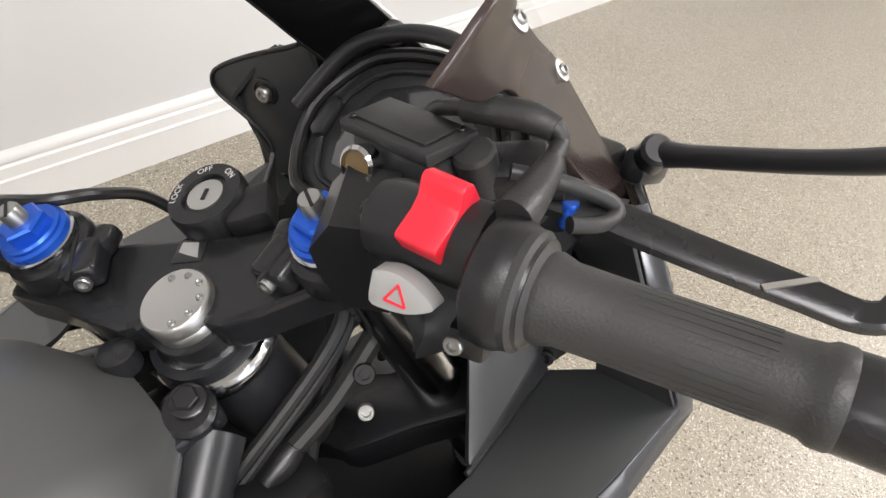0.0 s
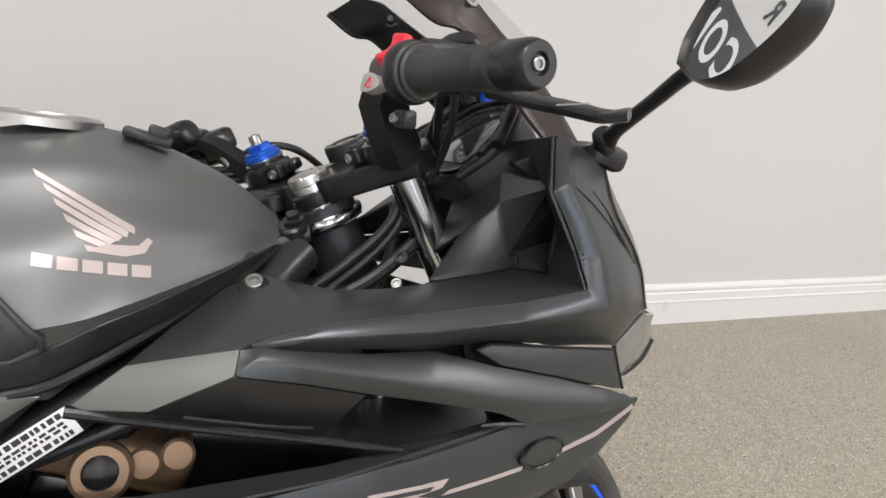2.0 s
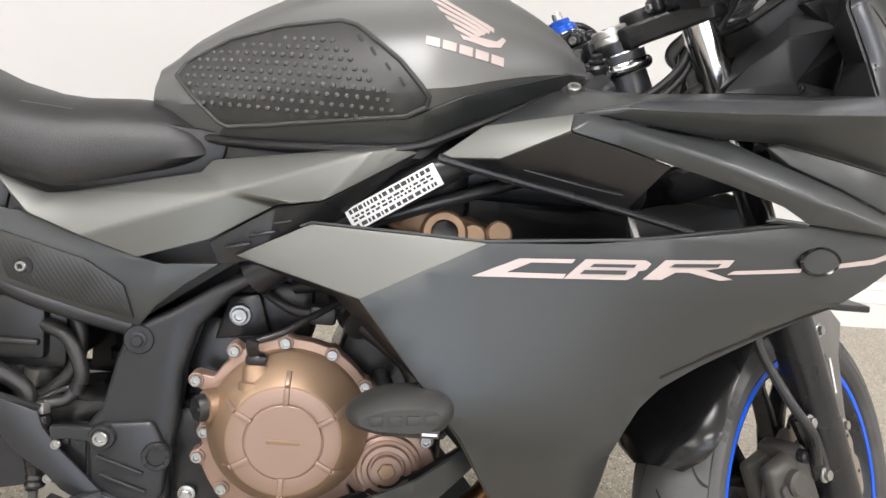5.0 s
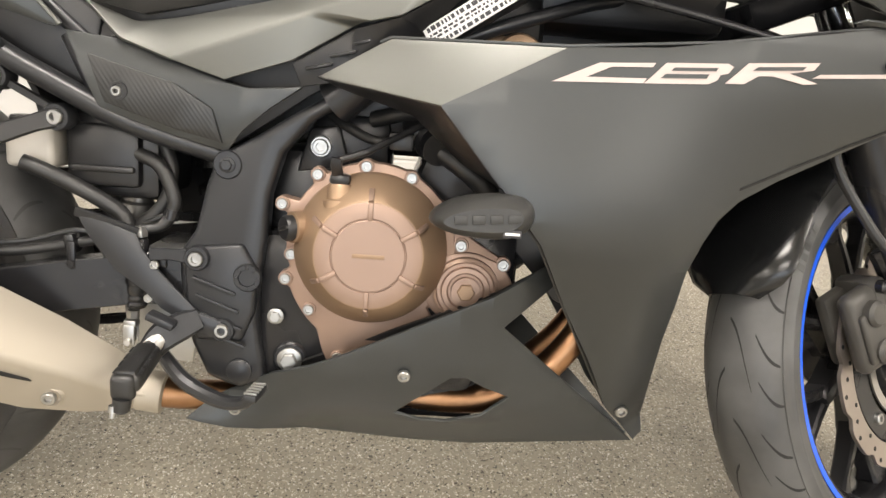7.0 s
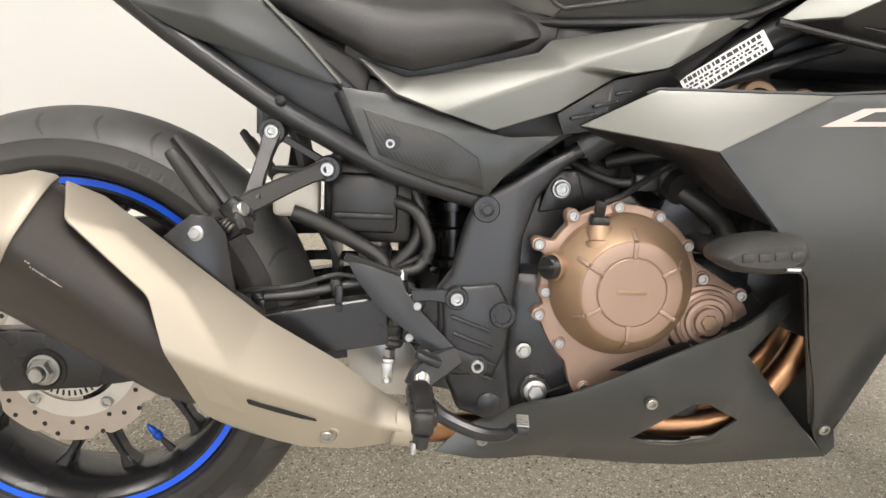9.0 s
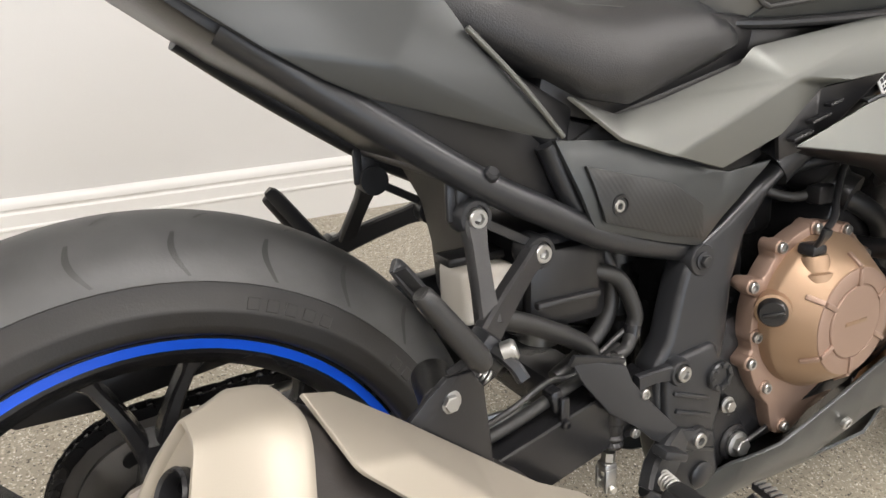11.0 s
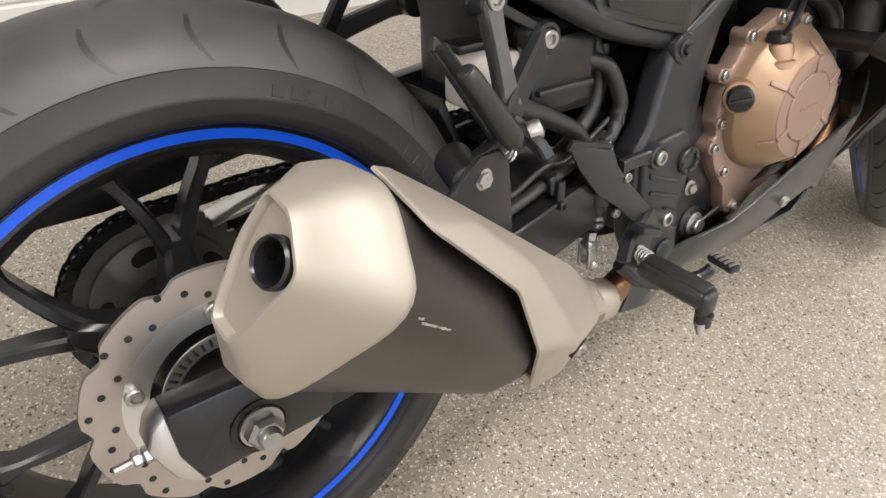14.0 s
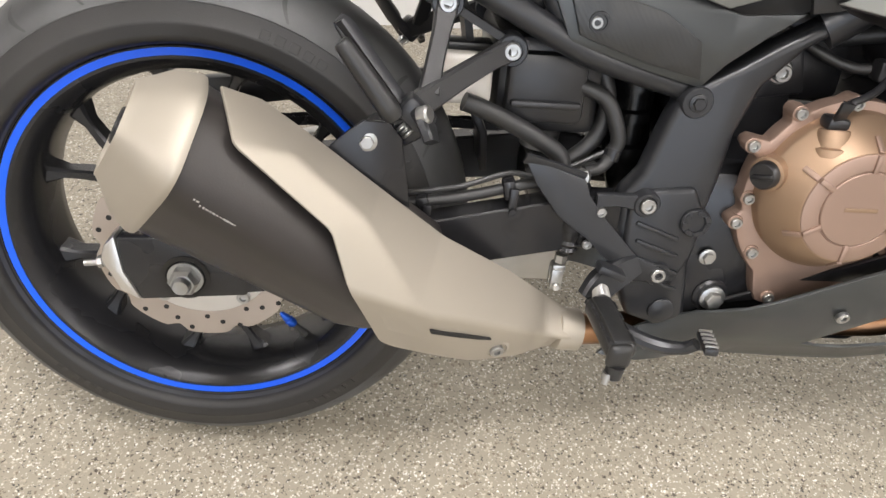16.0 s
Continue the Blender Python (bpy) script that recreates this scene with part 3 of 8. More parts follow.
def disc(parent, r, inner, y, holes, label, lobes=10):
    """A wave brake disc with rows of drilled holes, about the y axis."""
    bm = bmesh.new()
    n = lobes * 12
    loops = []
    for yy in (-0.0025, 0.0025):
        o, q = [], []
        for i in range(n):
            a = 2 * math.pi * i / n
            ph = (a * lobes / (2 * math.pi)) % 1
            ro = r - 0.008 * max(0.0, math.cos((ph - 0.5) * 2 * math.pi) * -1) ** 3
            o.append(bm.verts.new((ro * math.cos(a), y + yy, ro * math.sin(a))))
            q.append(bm.verts.new((inner * math.cos(a), y + yy, inner * math.sin(a))))
        loops.append((o, q))
    (o0, q0), (o1, q1) = loops
    for i in range(n):
        j = (i + 1) % n
        for f in ((o0[i], o0[j], q0[j], q0[i]), (o1[i], q1[i], q1[j], o1[j]), (o0[i], o1[i], o1[j], o0[j]), (q0[i], q0[j], q1[j], q1[i])):
            bm.faces.new(f)
    d = part("brake_disc", bm, DISCSTEEL, parent, label)
    for i in range(holes):
        a = 2 * math.pi * i / holes
        rr = inner + (r - inner) * (0.22, 0.5, 0.78)[i % 3]
        part("drill_hole", lathe([(0.0032, 0), (0.0032, 0.0008), (0.0001, 0.0008)], toward((rr * math.cos(a), y - 0.0022, rr * math.sin(a)), RIGHT), 10), DARKGROOVE, parent)
    return d


rear = wheel("rear_wheel", Matrix.Translation(AXLE_R), 0.318, 0.2215, 0.080, 0.060, 6, "black rear wheel with blue rim tape")
front = wheel("front_wheel", FORK @ Matrix.Translation(AXLE_F) @ Matrix.Rotation(RAKE, 4, "Y"), 0.304, 0.2235, 0.060, 0.047, 6, "black front wheel with blue rim tape, steered to the left")
disc(rear, 0.120, 0.088, -0.078, 36, "waved steel rear brake disc")
part("disc_carrier", lathe([(0.092, 0.0765), (0.092, 0.0795), (0.066, 0.0795), (0.066, 0.0765), (0.092, 0.0765)], Matrix.Rotation(radians(90), 4, "X"), 48, caps=False), ALLOY, rear)
part("sensor_ring", lathe([(0.058, 0.0835), (0.058, 0.0860), (0.045, 0.0860), (0.045, 0.0835), (0.058, 0.0835)], Matrix.Rotation(radians(90), 4, "X"), 48, caps=False), ALLOY, rear, "slotted sensor ring")
slots = join(*[block((0.0075, 0.0012, 0.0026), Matrix.Rotation(2 * math.pi * i / 44, 4, "Y") @ Matrix.Translation((0.052, -0.0862, 0)), 0) for i in range(44)])
part("ring_slot", slots, DARKGROOVE, rear)
disc(front, 0.155, 0.122, -0.062, 42, "waved steel front brake disc", 12)
part("disc_carrier", lathe([(0.119, 0.060), (0.119, 0.064), (0.085, 0.064), (0.085, 0.060), (0.119, 0.060)], Matrix.Rotation(radians(90), 4, "X"), 48, caps=False), SATIN, front)
part("sensor_ring", lathe([(0.080, 0.064), (0.080, 0.0665), (0.066, 0.0665), (0.066, 0.064), (0.080, 0.064)], Matrix.Rotation(radians(90), 4, "X"), 48, caps=False), ALLOY, front)
for i in range(5):
    a = 2 * math.pi * i / 5 + 0.3
    bolt(rear, (0.079 * math.cos(a), -0.0795, 0.079 * math.sin(a)), RIGHT, 0.008)
    bolt(front, (0.10 * math.cos(a), -0.064, 0.10 * math.sin(a)), RIGHT, 0.008)
va = radians(-55)
valve = part("valve_cap", lathe([(0.004, 0), (0.0065, 0.004), (0.0065, 0.012), (0.0045, 0.014), (0.0055, 0.017), (0.003, 0.027), (0.0005, 0.030)], toward((0.170 * math.cos(va), -0.03, 0.170 * math.sin(va)), (-math.cos(va), -0.25, -math.sin(va))), 12), BLUE, rear, "blue anodised valve cap")
part("valve_stem", lathe([(0.006, 0), (0.004, 0.018), (0.004, 0.03)], toward((0.193 * math.cos(va), -0.024, 0.193 * math.sin(va)), (-math.cos(va), -0.25, -math.sin(va))), 10), RUBBER, rear)


# ---- rear drive: sprocket, chain, swingarm ----
def chain(parent):
    """Links round the rear sprocket and forward to the gearbox, as separate plates."""
    r, y = 0.098, 0.098
    path = []
    for k in range(26):
        a = radians(95 + 170 * k / 25)
        path.append(Vector((r * math.cos(a), y, 0.321 + r * math.sin(a))))
    top = [Vector((0.53 - (0.53 + 0.0085) * k / 34, y, 0.419 + 0.017 * (1 - k / 33) + 0.001 * math.sin(k))) for k in range(34)]
    low = [Vector((-0.0085 + 0.54 * k / 34, y, 0.224 + 0.0022 * k)) for k in range(34)]
    pts = top + path + low
    plates = []
    for i, (p, q) in enumerate(zip(pts, pts[1:])):
        mid, run = (p + q) / 2, (q - p)
        off = 0.0085 if i % 2 else 0.0065
        m = Matrix.Translation(mid) @ run.to_track_quat("X", "Z").to_matrix().to_4x4()
        for s in (-1, 1):
            plates.append(block((run.length * 1.45, 0.0018, 0.0125), m @ Matrix.Translation((0, s * off, 0)), 0.0008, 1))
        plates.append(lathe([(0.0045, -0.010), (0.0045, 0.010)], toward(p, (0, 1, 0)), 8))
    ob = tagged(part("drive_chain", join(*plates), SATIN, parent, "oily black drive chain"), kind="stuff")
    return ob


chain(moto)
spr = bmesh.new()
teeth = 41
ring_o, ring_i = [], []
for yy in (0.095, 0.101):
    o = [spr.verts.new(((0.093 + (0.006 if i % 4 in (1, 2) else 0)) * math.cos(2 * math.pi * i / (teeth * 4)), yy, 0.321 + (0.093 + (0.006 if i % 4 in (1, 2) else 0)) * math.sin(2 * math.pi * i / (teeth * 4)))) for i in range(teeth * 4)]
    q = [spr.verts.new((0.074 * math.cos(2 * math.pi * i / (teeth * 4)), yy, 0.321 + 0.074 * math.sin(2 * math.pi * i / (teeth * 4)))) for i in range(teeth * 4)]
    ring_o.append(o)
    ring_i.append(q)
for i in range(teeth * 4):
    j = (i + 1) % (teeth * 4)
    spr.faces.new((ring_o[0][i], ring_o[0][j], ring_i[0][j], ring_i[0][i]))
    spr.faces.new((ring_o[1][i], ring_i[1][i], ring_i[1][j], ring_o[1][j]))
    spr.faces.new((ring_o[0][i], ring_o[1][i], ring_o[1][j], ring_o[0][j]))
    spr.faces.new((ring_i[0][i], ring_i[0][j], ring_i[1][j], ring_i[1][i]))
sprocket = part("sprocket", spr, DUSTY, moto, "black rear sprocket")
carrier = lathe([(0.076, -0.094), (0.076, -0.088), (0.05, -0.075), (0.03, -0.075), (0.03, -0.1), (0.05, -0.1), (0.076, -0.094)], Matrix.Translation((0, 0, 0.321)) @ Matrix.Rotation(radians(90), 4, "X"), 40, caps=False)
part("sprocket_carrier", carrier, DUSTY, moto, "dusty black sprocket carrier")
for k in range(5):
    a = 2 * math.pi * k / 5 + 0.5
    pit = slab([(0.016 * math.cos(t) * (1 if abs(math.cos(t)) > 0.3 else 0.9), 0.010 * math.sin(t)) for t in np.linspace(0, 2 * math.pi, 18, endpoint=False)], -0.001, 0.001, 0)
    part("carrier_slot", moved(pit, Matrix.Translation((0.060 * math.cos(a), 0.0785, 0.321 + 0.060 * math.sin(a))) @ Matrix.Rotation(-a + 1.57, 4, "Y")), DARKGROOVE, sprocket)


def arm(side):
    y = side * 0.135
    secs = []
    for x, z, h, wd, yy in ((0.56, 0.388, 0.030, 0.016, side * 0.092), (0.43, 0.394, 0.032, 0.016, side * 0.104), (0.32, 0.378, 0.031, 0.016, side * 0.118), (0.20, 0.358, 0.029, 0.015, side * 0.130), (0.09, 0.340, 0.031, 0.014, y), (0.045, 0.337, 0.034, 0.013, y)):
        secs.append([(x, yy + wd * p, z + h * q) for p, q in ((-1, -0.95), (-0.88, -1), (0.88, -1), (1, -0.95), (1, 0.93), (0.90, 1), (-0.90, 1), (-1, 0.93))])
    part("swingarm", rings(secs), SATIN, moto, "satin black box swingarm")
    part("axle_plate", slab([(0.080, 0.368), (0.065, 0.303), (-0.048, 0.294), (-0.064, 0.330), (-0.066, 0.370), (-0.02, 0.372)], y - 0.015, y + 0.015, 0.003), SATIN, moto)
    part("axle_recess", lathe([(0.026, 0), (0.026, 0.0025), (0.021, 0.0025), (0.020, 0.001)], toward((0.002, y + side * 0.0145, 0.325), (0, side, 0)), 28), GLOSS, moto)
    part("adjuster_plate", slab([(-0.0660, 0.374), (-0.062, 0.330), (-0.046, 0.292), (-0.068, 0.306), (-0.084, 0.345), (-0.078, 0.362)], y - side * 0.014, y + side * 0.0175, 0.004), ALLOY, moto, "bare alloy chain adjuster cap")
    part("adjuster_screw", tube([(-0.070, y, 0.333), (-0.108, y, 0.329)], 0.0035, 8), STEEL, moto)
    for d, r in ((0.010, 0.0075), (0.018, 0.0068)):
        part("adjuster_nut", lathe([(r, 0), (r, 0.005), (r - 0.002, 0.0065)], toward((-0.070 - d, y, 0.332), (-1, 0, -0.1)), 6), STEEL, moto)


arm(-1)
arm(1)
part("swingarm_bridge", block((0.06, 0.2, 0.05), Matrix.Translation((0.42, 0, 0.385)), 0.01), SATIN, moto)
part("axle_washer", lathe([(0.019, 0), (0.019, 0.003), (0.012, 0.003)], toward((0.002, -0.151, 0.325), RIGHT), 24), STEEL, moto)
part("axle_nut", join(lathe([(0.0165, 0.002), (0.0165, 0.012), (0.013, 0.016)], toward((0.002, -0.151, 0.325), RIGHT), 6), lathe([(0.010, 0.0), (0.010, 0.020), (0.008, 0.023), (0.0005, 0.0225)], toward((0.002, -0.151, 0.325), RIGHT), 18)), STEEL, moto, "large plated axle nut")
# brake hose along the swingarm
part("brake_hose", tube([(0.440, -0.100, 0.455), (0.400, -0.105, 0.441), (0.350, -0.112, 0.431), (0.294, -0.120, 0.420), (0.236, -0.128, 0.414), (0.12, -0.128, 0.392), (0.03, -0.11, 0.41)], 0.0062), RUBBER, moto, "black rear brake hose")
part("sensor_wire", tube([(0.45, -0.095, 0.470), (0.385, -0.100, 0.440), (0.345, -0.108, 0.445), (0.294, -0.116, 0.431), (0.236, -0.124, 0.424), (0.10, -0.118, 0.400)], 0.0032, 8), RUBBER, moto)
for cx, cy, cz in ((0.345, -0.116, 0.431), (0.252, -0.128, 0.413)):
    part("hose_clip", join(block((0.014, 0.020, 0.024), Matrix.Translation((cx, cy, cz)) @ Matrix.Rotation(-0.2, 4, "Y"), 0.004), block((0.010, 0.006, 0.034), Matrix.Translation((cx + 0.004, cy - 0.012, cz - 0.012)), 0.002)), SATIN, moto)
    bolt(moto, (cx + 0.004, cy - 0.0155, cz - 0.022), RIGHT, 0.005, False, SATIN)
part("chain_guard", slab([(0.375, 0.505), (0.30, 0.497), (0.10, 0.485), (-0.08, 0.462), (-0.125, 0.440), (-0.11, 0.428), (-0.03, 0.428), (0.11, 0.450), (0.30, 0.462), (0.375, 0.452)], 0.100, 0.122, 0.003), PLASTIC, moto, "flat black chain guard")
part("hugger", slab([(0.305, 0.478), (0.325, 0.440), (0.330, 0.392), (0.338, 0.392), (0.334, 0.444), (0.312, 0.492)], 0.02, 0.118, 0.002), PLASTIC, moto, "black plastic guard before the rear tyre")
part("chain_slider", slab([(0.06, 0.395), (0.18, 0.425), (0.18, 0.416), (0.06, 0.386)], 0.085, 0.115, 0.002), ALLOY, moto)


# ---- muffler ----
def muffler():
    ax = Vector((0.85, 0.22, -0.48)).normalized()
    side = Vector((0.2, -1, 0))
    side = (side - ax * side.dot(ax)).normalized()
    upn = side.cross(ax).normalized()
    if upn.z < 0:
        upn = -upn
    seam = Vector((0.030, -0.247, 0.502))

    def ring(corners, s, grow=0.0, cut=0.3, n=6, shear=0.0):
        """A rounded polygon (side, up) at station s along the axis."""
        m = len(corners)
        cy = sum(c[1] for c in corners) / m
        cx = sum(c[0] for c in corners) / m
        big = []
        for a, b in corners:
            d = Vector((a - cx, b - cy))
            big.append(Vector((a, b)) + d.normalized() * grow)
        pts = []
        for i in range(m):
            p, c, q = big[i - 1], big[i], big[(i + 1) % m]
            a, b = c.lerp(p, cut), c.lerp(q, cut)
            for k in range(n):
                t = k / (n - 1)
                e = a * (1 - t) ** 2 + c * 2 * t * (1 - t) + b * t * t
                pts.append(seam + ax * (s + shear * e.y) + side * e.x + upn * e.y)
        return pts

    SEAM = [(-0.032, 0.074), (0.027, 0.071), (0.076, 0.010), (-0.008, -0.088), (-0.048, -0.088), (-0.062, 0.010)]
    FACE = [(-0.022, 0.0445), (0.000, 0.0375), (0.0195, 0.0070), (-0.0155, -0.0455), (-0.0380, -0.0380), (-0.033, 0.012)]
    CANA = [(-0.030, 0.069), (0.023, 0.066), (0.0715, 0.008), (-0.008, -0.083), (-0.046, -0.083), (-0.058, 0.010)]
    CANB = [(-0.030, 0.048), (0.004, 0.045), (0.0660, -0.028), (0.024, -0.094), (-0.046, -0.085), (-0.055, 0.005)]
    CANC = [(-0.030, 0.040), (0.008, 0.038), (0.0480, -0.020), (0.020, -0.080), (-0.040, -0.075), (-0.050, 0.0)]

    def mid(p, q, t, swell=0.0):
        return [(a + (c - a) * t + (a + (c - a) * t) * swell, b + (d - b) * t + (b + (d - b) * t) * swell) for (a, b), (c, d) in zip(p, q)]

    def HOLE(s):
        """A round bore in the cap's face."""
        mid_pt = seam + ax * -0.040 + side * -0.0035 + upn * 0.0085
        return [mid_pt + (p - mid_pt - ax * (p - mid_pt).dot(ax)).normalized() * 0.0168 + ax * (s + 0.040) for p in ring(FACE, -0.040, -0.003, 0.2)]

    can = part("silencer_body", rings([ring(CANA, -0.006, 0, 0.34), ring(CANA, 0.0, 0, 0.34), ring(mid(CANA, CANB, 0.5), 0.10, 0, 0.36), ring(CANB, 0.20, 0, 0.36), ring(mid(CANB, CANC, 0.25), 0.232, 0, 0.38), ring(mid(CANB, CANC, 0.8), 0.252, 0, 0.4), ring(CANC, 0.262, 0, 0.4)]), SMOKECAN, moto, "dark brown-black silencer body with a scuff mark", 40)
    cap = [ring(SEAM, 0.003, -0.004, 0.3), ring(SEAM, 0.003, -0.001, 0.3), ring(SEAM, 0.0, 0, 0.3), ring(SEAM, -0.004, -0.0005, 0.3), ring(mid(SEAM, FACE, 0.42, 0.10), -0.022, 0, 0.27), ring(mid(SEAM, FACE, 0.80, 0.06), -0.0375, 0.0, 0.25), ring(FACE, -0.043, 0.0055, 0.24),
           ring(FACE, -0.0455, 0.003, 0.22), ring(FACE, -0.0455, 0.0005, 0.2), ring(FACE, -0.0435, -0.0015, 0.2), ring(FACE, -0.040, -0.003, 0.2), HOLE(-0.040), HOLE(-0.005)]
    part("end_cap", rings(cap), CHAMP, moto, "champagne metallic end cap with a sunk face", 38)
    out = toward(seam + ax * -0.041 + side * -0.0035 + upn * 0.0085, -ax)
    part("outlet_pipe", lathe([(0.0165, -0.02), (0.0165, 0.004), (0.0150, 0.006), (0.0135, 0.004), (0.0130, -0.03), (0.0005, -0.03)], out, 32), SATIN, moto, "black outlet pipe")
    random.seed(3)
    flecks = []
    for k in range(13):
        st = 0.022 + 0.0031 * k
        p = max(ring(mid(CANA, CANB, st / 0.2), st, 0.0002, 0.34, 20), key=lambda v: side.dot(v) - 0.25 * abs(upn.dot(v - seam) - 0.002 + 0.2 * st))
        flecks.append(block((random.uniform(0.0012, 0.0034), 0.0006, random.uniform(0.0006, 0.0018)), Matrix.Translation(p) @ Matrix.Rotation(random.uniform(0.3, 0.8), 4, "Y"), 0))
    scuff = join(*flecks)
    part("scuff_mark", scuff, ALLOY, can, "pale scratch marks")
    V = dict(t=(0.076, -0.235, 0.563), a=(0.093, -0.281, 0.530), b=(0.168, -0.274, 0.453), c=(0.184, -0.281, 0.396), d=(0.214, -0.240, 0.309), e=(0.252, -0.205, 0.276), ee=(0.252, -0.17, 0.285),
             T0=(0.103, -0.208, 0.545), T1=(0.148, -0.205, 0.511), T2=(0.204, -0.202, 0.466), T3=(0.272, -0.195, 0.411), T4=(0.352, -0.148, 0.346), T5=(0.402, -0.118, 0.300), T6=(0.440, -0.110, 0.272),
             M0=(0.134, -0.259, 0.518), M1=(0.198, -0.257, 0.456), M2=(0.250, -0.262, 0.362), M3=(0.370, -0.180, 0.288), M4=(0.404, -0.150, 0.262), M5=(0.443, -0.142, 0.250),
             B1=(0.310, -0.185, 0.246), B2=(0.370, -0.150, 0.228), B3=(0.404, -0.125, 0.222), B4=(0.443, -0.112, 0.226), Q1=(0.33, -0.145, 0.27), Q3=(0.404, -0.10, 0.25), Q4=(0.443, -0.09, 0.25))
    F = ["t a M0 T1 T0", "a b M1 M0", "M0 M1 T2 T1", "b c M2 M1", "M1 M2 T3 T2", "c d B1 M2", "d e B1", "M2 M3 T4 T3", "M2 B1 B2 M3", "M3 M4 T5 T4", "M3 B2 B3 M4", "M4 M5 T6 T5", "M4 B3 B4 M5", "e ee Q1 B1", "B1 Q1 B2", "B2 Q1 Q3 B3", "B3 Q3 Q4 B4", "T5 T6 Q4 Q3"]
    part("heat_shield", facets(V, F, 0.003, 0.001, 0.006), CHAMP, moto, "champagne metallic folded heat shield", 28)
    part("shield_slot", slab([(0.2605, 0.3310), (0.2640, 0.3305), (0.2945, 0.3125), (0.3300, 0.2905), (0.3320, 0.2870), (0.3160, 0.2940), (0.2900, 0.3085), (0.2625, 0.3255)], -0.0016, 0.003, 0.0, lambda x, z: -0.262 + 0.40 * (x - 0.25) - 0.453 * (z - 0.362)), DARKGROOVE, moto)
    part("bolt_boss", lathe([(0.015, -0.02), (0.015, 0.004), (0.012, 0.007), (0.010, 0.004), (0.0005, 0.004)], toward((0.342, -0.172, 0.262), (0.15, -1, -0.25)), 24), CHAMP, moto)
    bolt(moto, (0.342, -0.177, 0.261), (0.15, -1, -0.25), 0.008)
    part("exhaust_pipe", tube([(0.42, -0.117, 0.250), (0.47, -0.106, 0.242), (0.53, -0.085, 0.235), (0.62, -0.070, 0.232), (0.76, -0.062, 0.236), (0.88, -0.08, 0.255), (0.965, -0.075, 0.330), (0.995, -0.07, 0.43), (0.97, -0.06, 0.55), (0.90, -0.05, 0.60)], 0.019, 18), COPPER, moto, "heat-tinted copper coloured exhaust pipe")
    part("header_pipe", tube([(0.78, 0.01, 0.236), (0.90, 0.0, 0.262), (0.985, 0.0, 0.35), (1.01, 0.02, 0.45), (0.97, 0.04, 0.56), (0.90, 0.05, 0.60)], 0.019, 18), COPPER, moto)
    part("pipe_clamp", lathe([(0.021, 0), (0.026, 0.002), (0.026, 0.03), (0.022, 0.032)], toward((0.452, -0.113, 0.245), (-1, -0.1, 0.15)), 24), CHAMP, moto)
    part("muffler_hanger", slab([(0.128, 0.472), (0.176, 0.516), (0.190, 0.527), (0.214, 0.525), (0.226, 0.508), (0.233, 0.46), (0.240, 0.40), (0.20, 0.40)], -0.006, 0.0, 0.0012, lambda x, z: -0.1935 + 0.42 * max(0.0, x - 0.205)), SATIN, moto, "black steel hanger plate")
    bolt(moto, (0.1936, -0.1945, 0.5063), RIGHT, 0.0095, True)
    part("hanger_bush", lathe([(0.017, 0), (0.017, 0.040), (0.014, 0.044), (0.009, 0.044)], toward((0.2065, -0.140, 0.500), (-0.25, -0.9, -0.1)), 24), RUBBER, moto, "round black rubber bush")
    part("hanger_lug", bar([(0.214, -0.168, 0.502), (0.236, -0.172, 0.516), (0.246, -0.176, 0.530)], 0.026, 0.018, (0, -1, 0)), SATIN, moto)


SMOKECAN = material("brown_black_can", (0.035, 0.031, 0.029), 0.42, 0.3, 0.12, 8, 0.1, 600)
muffler()


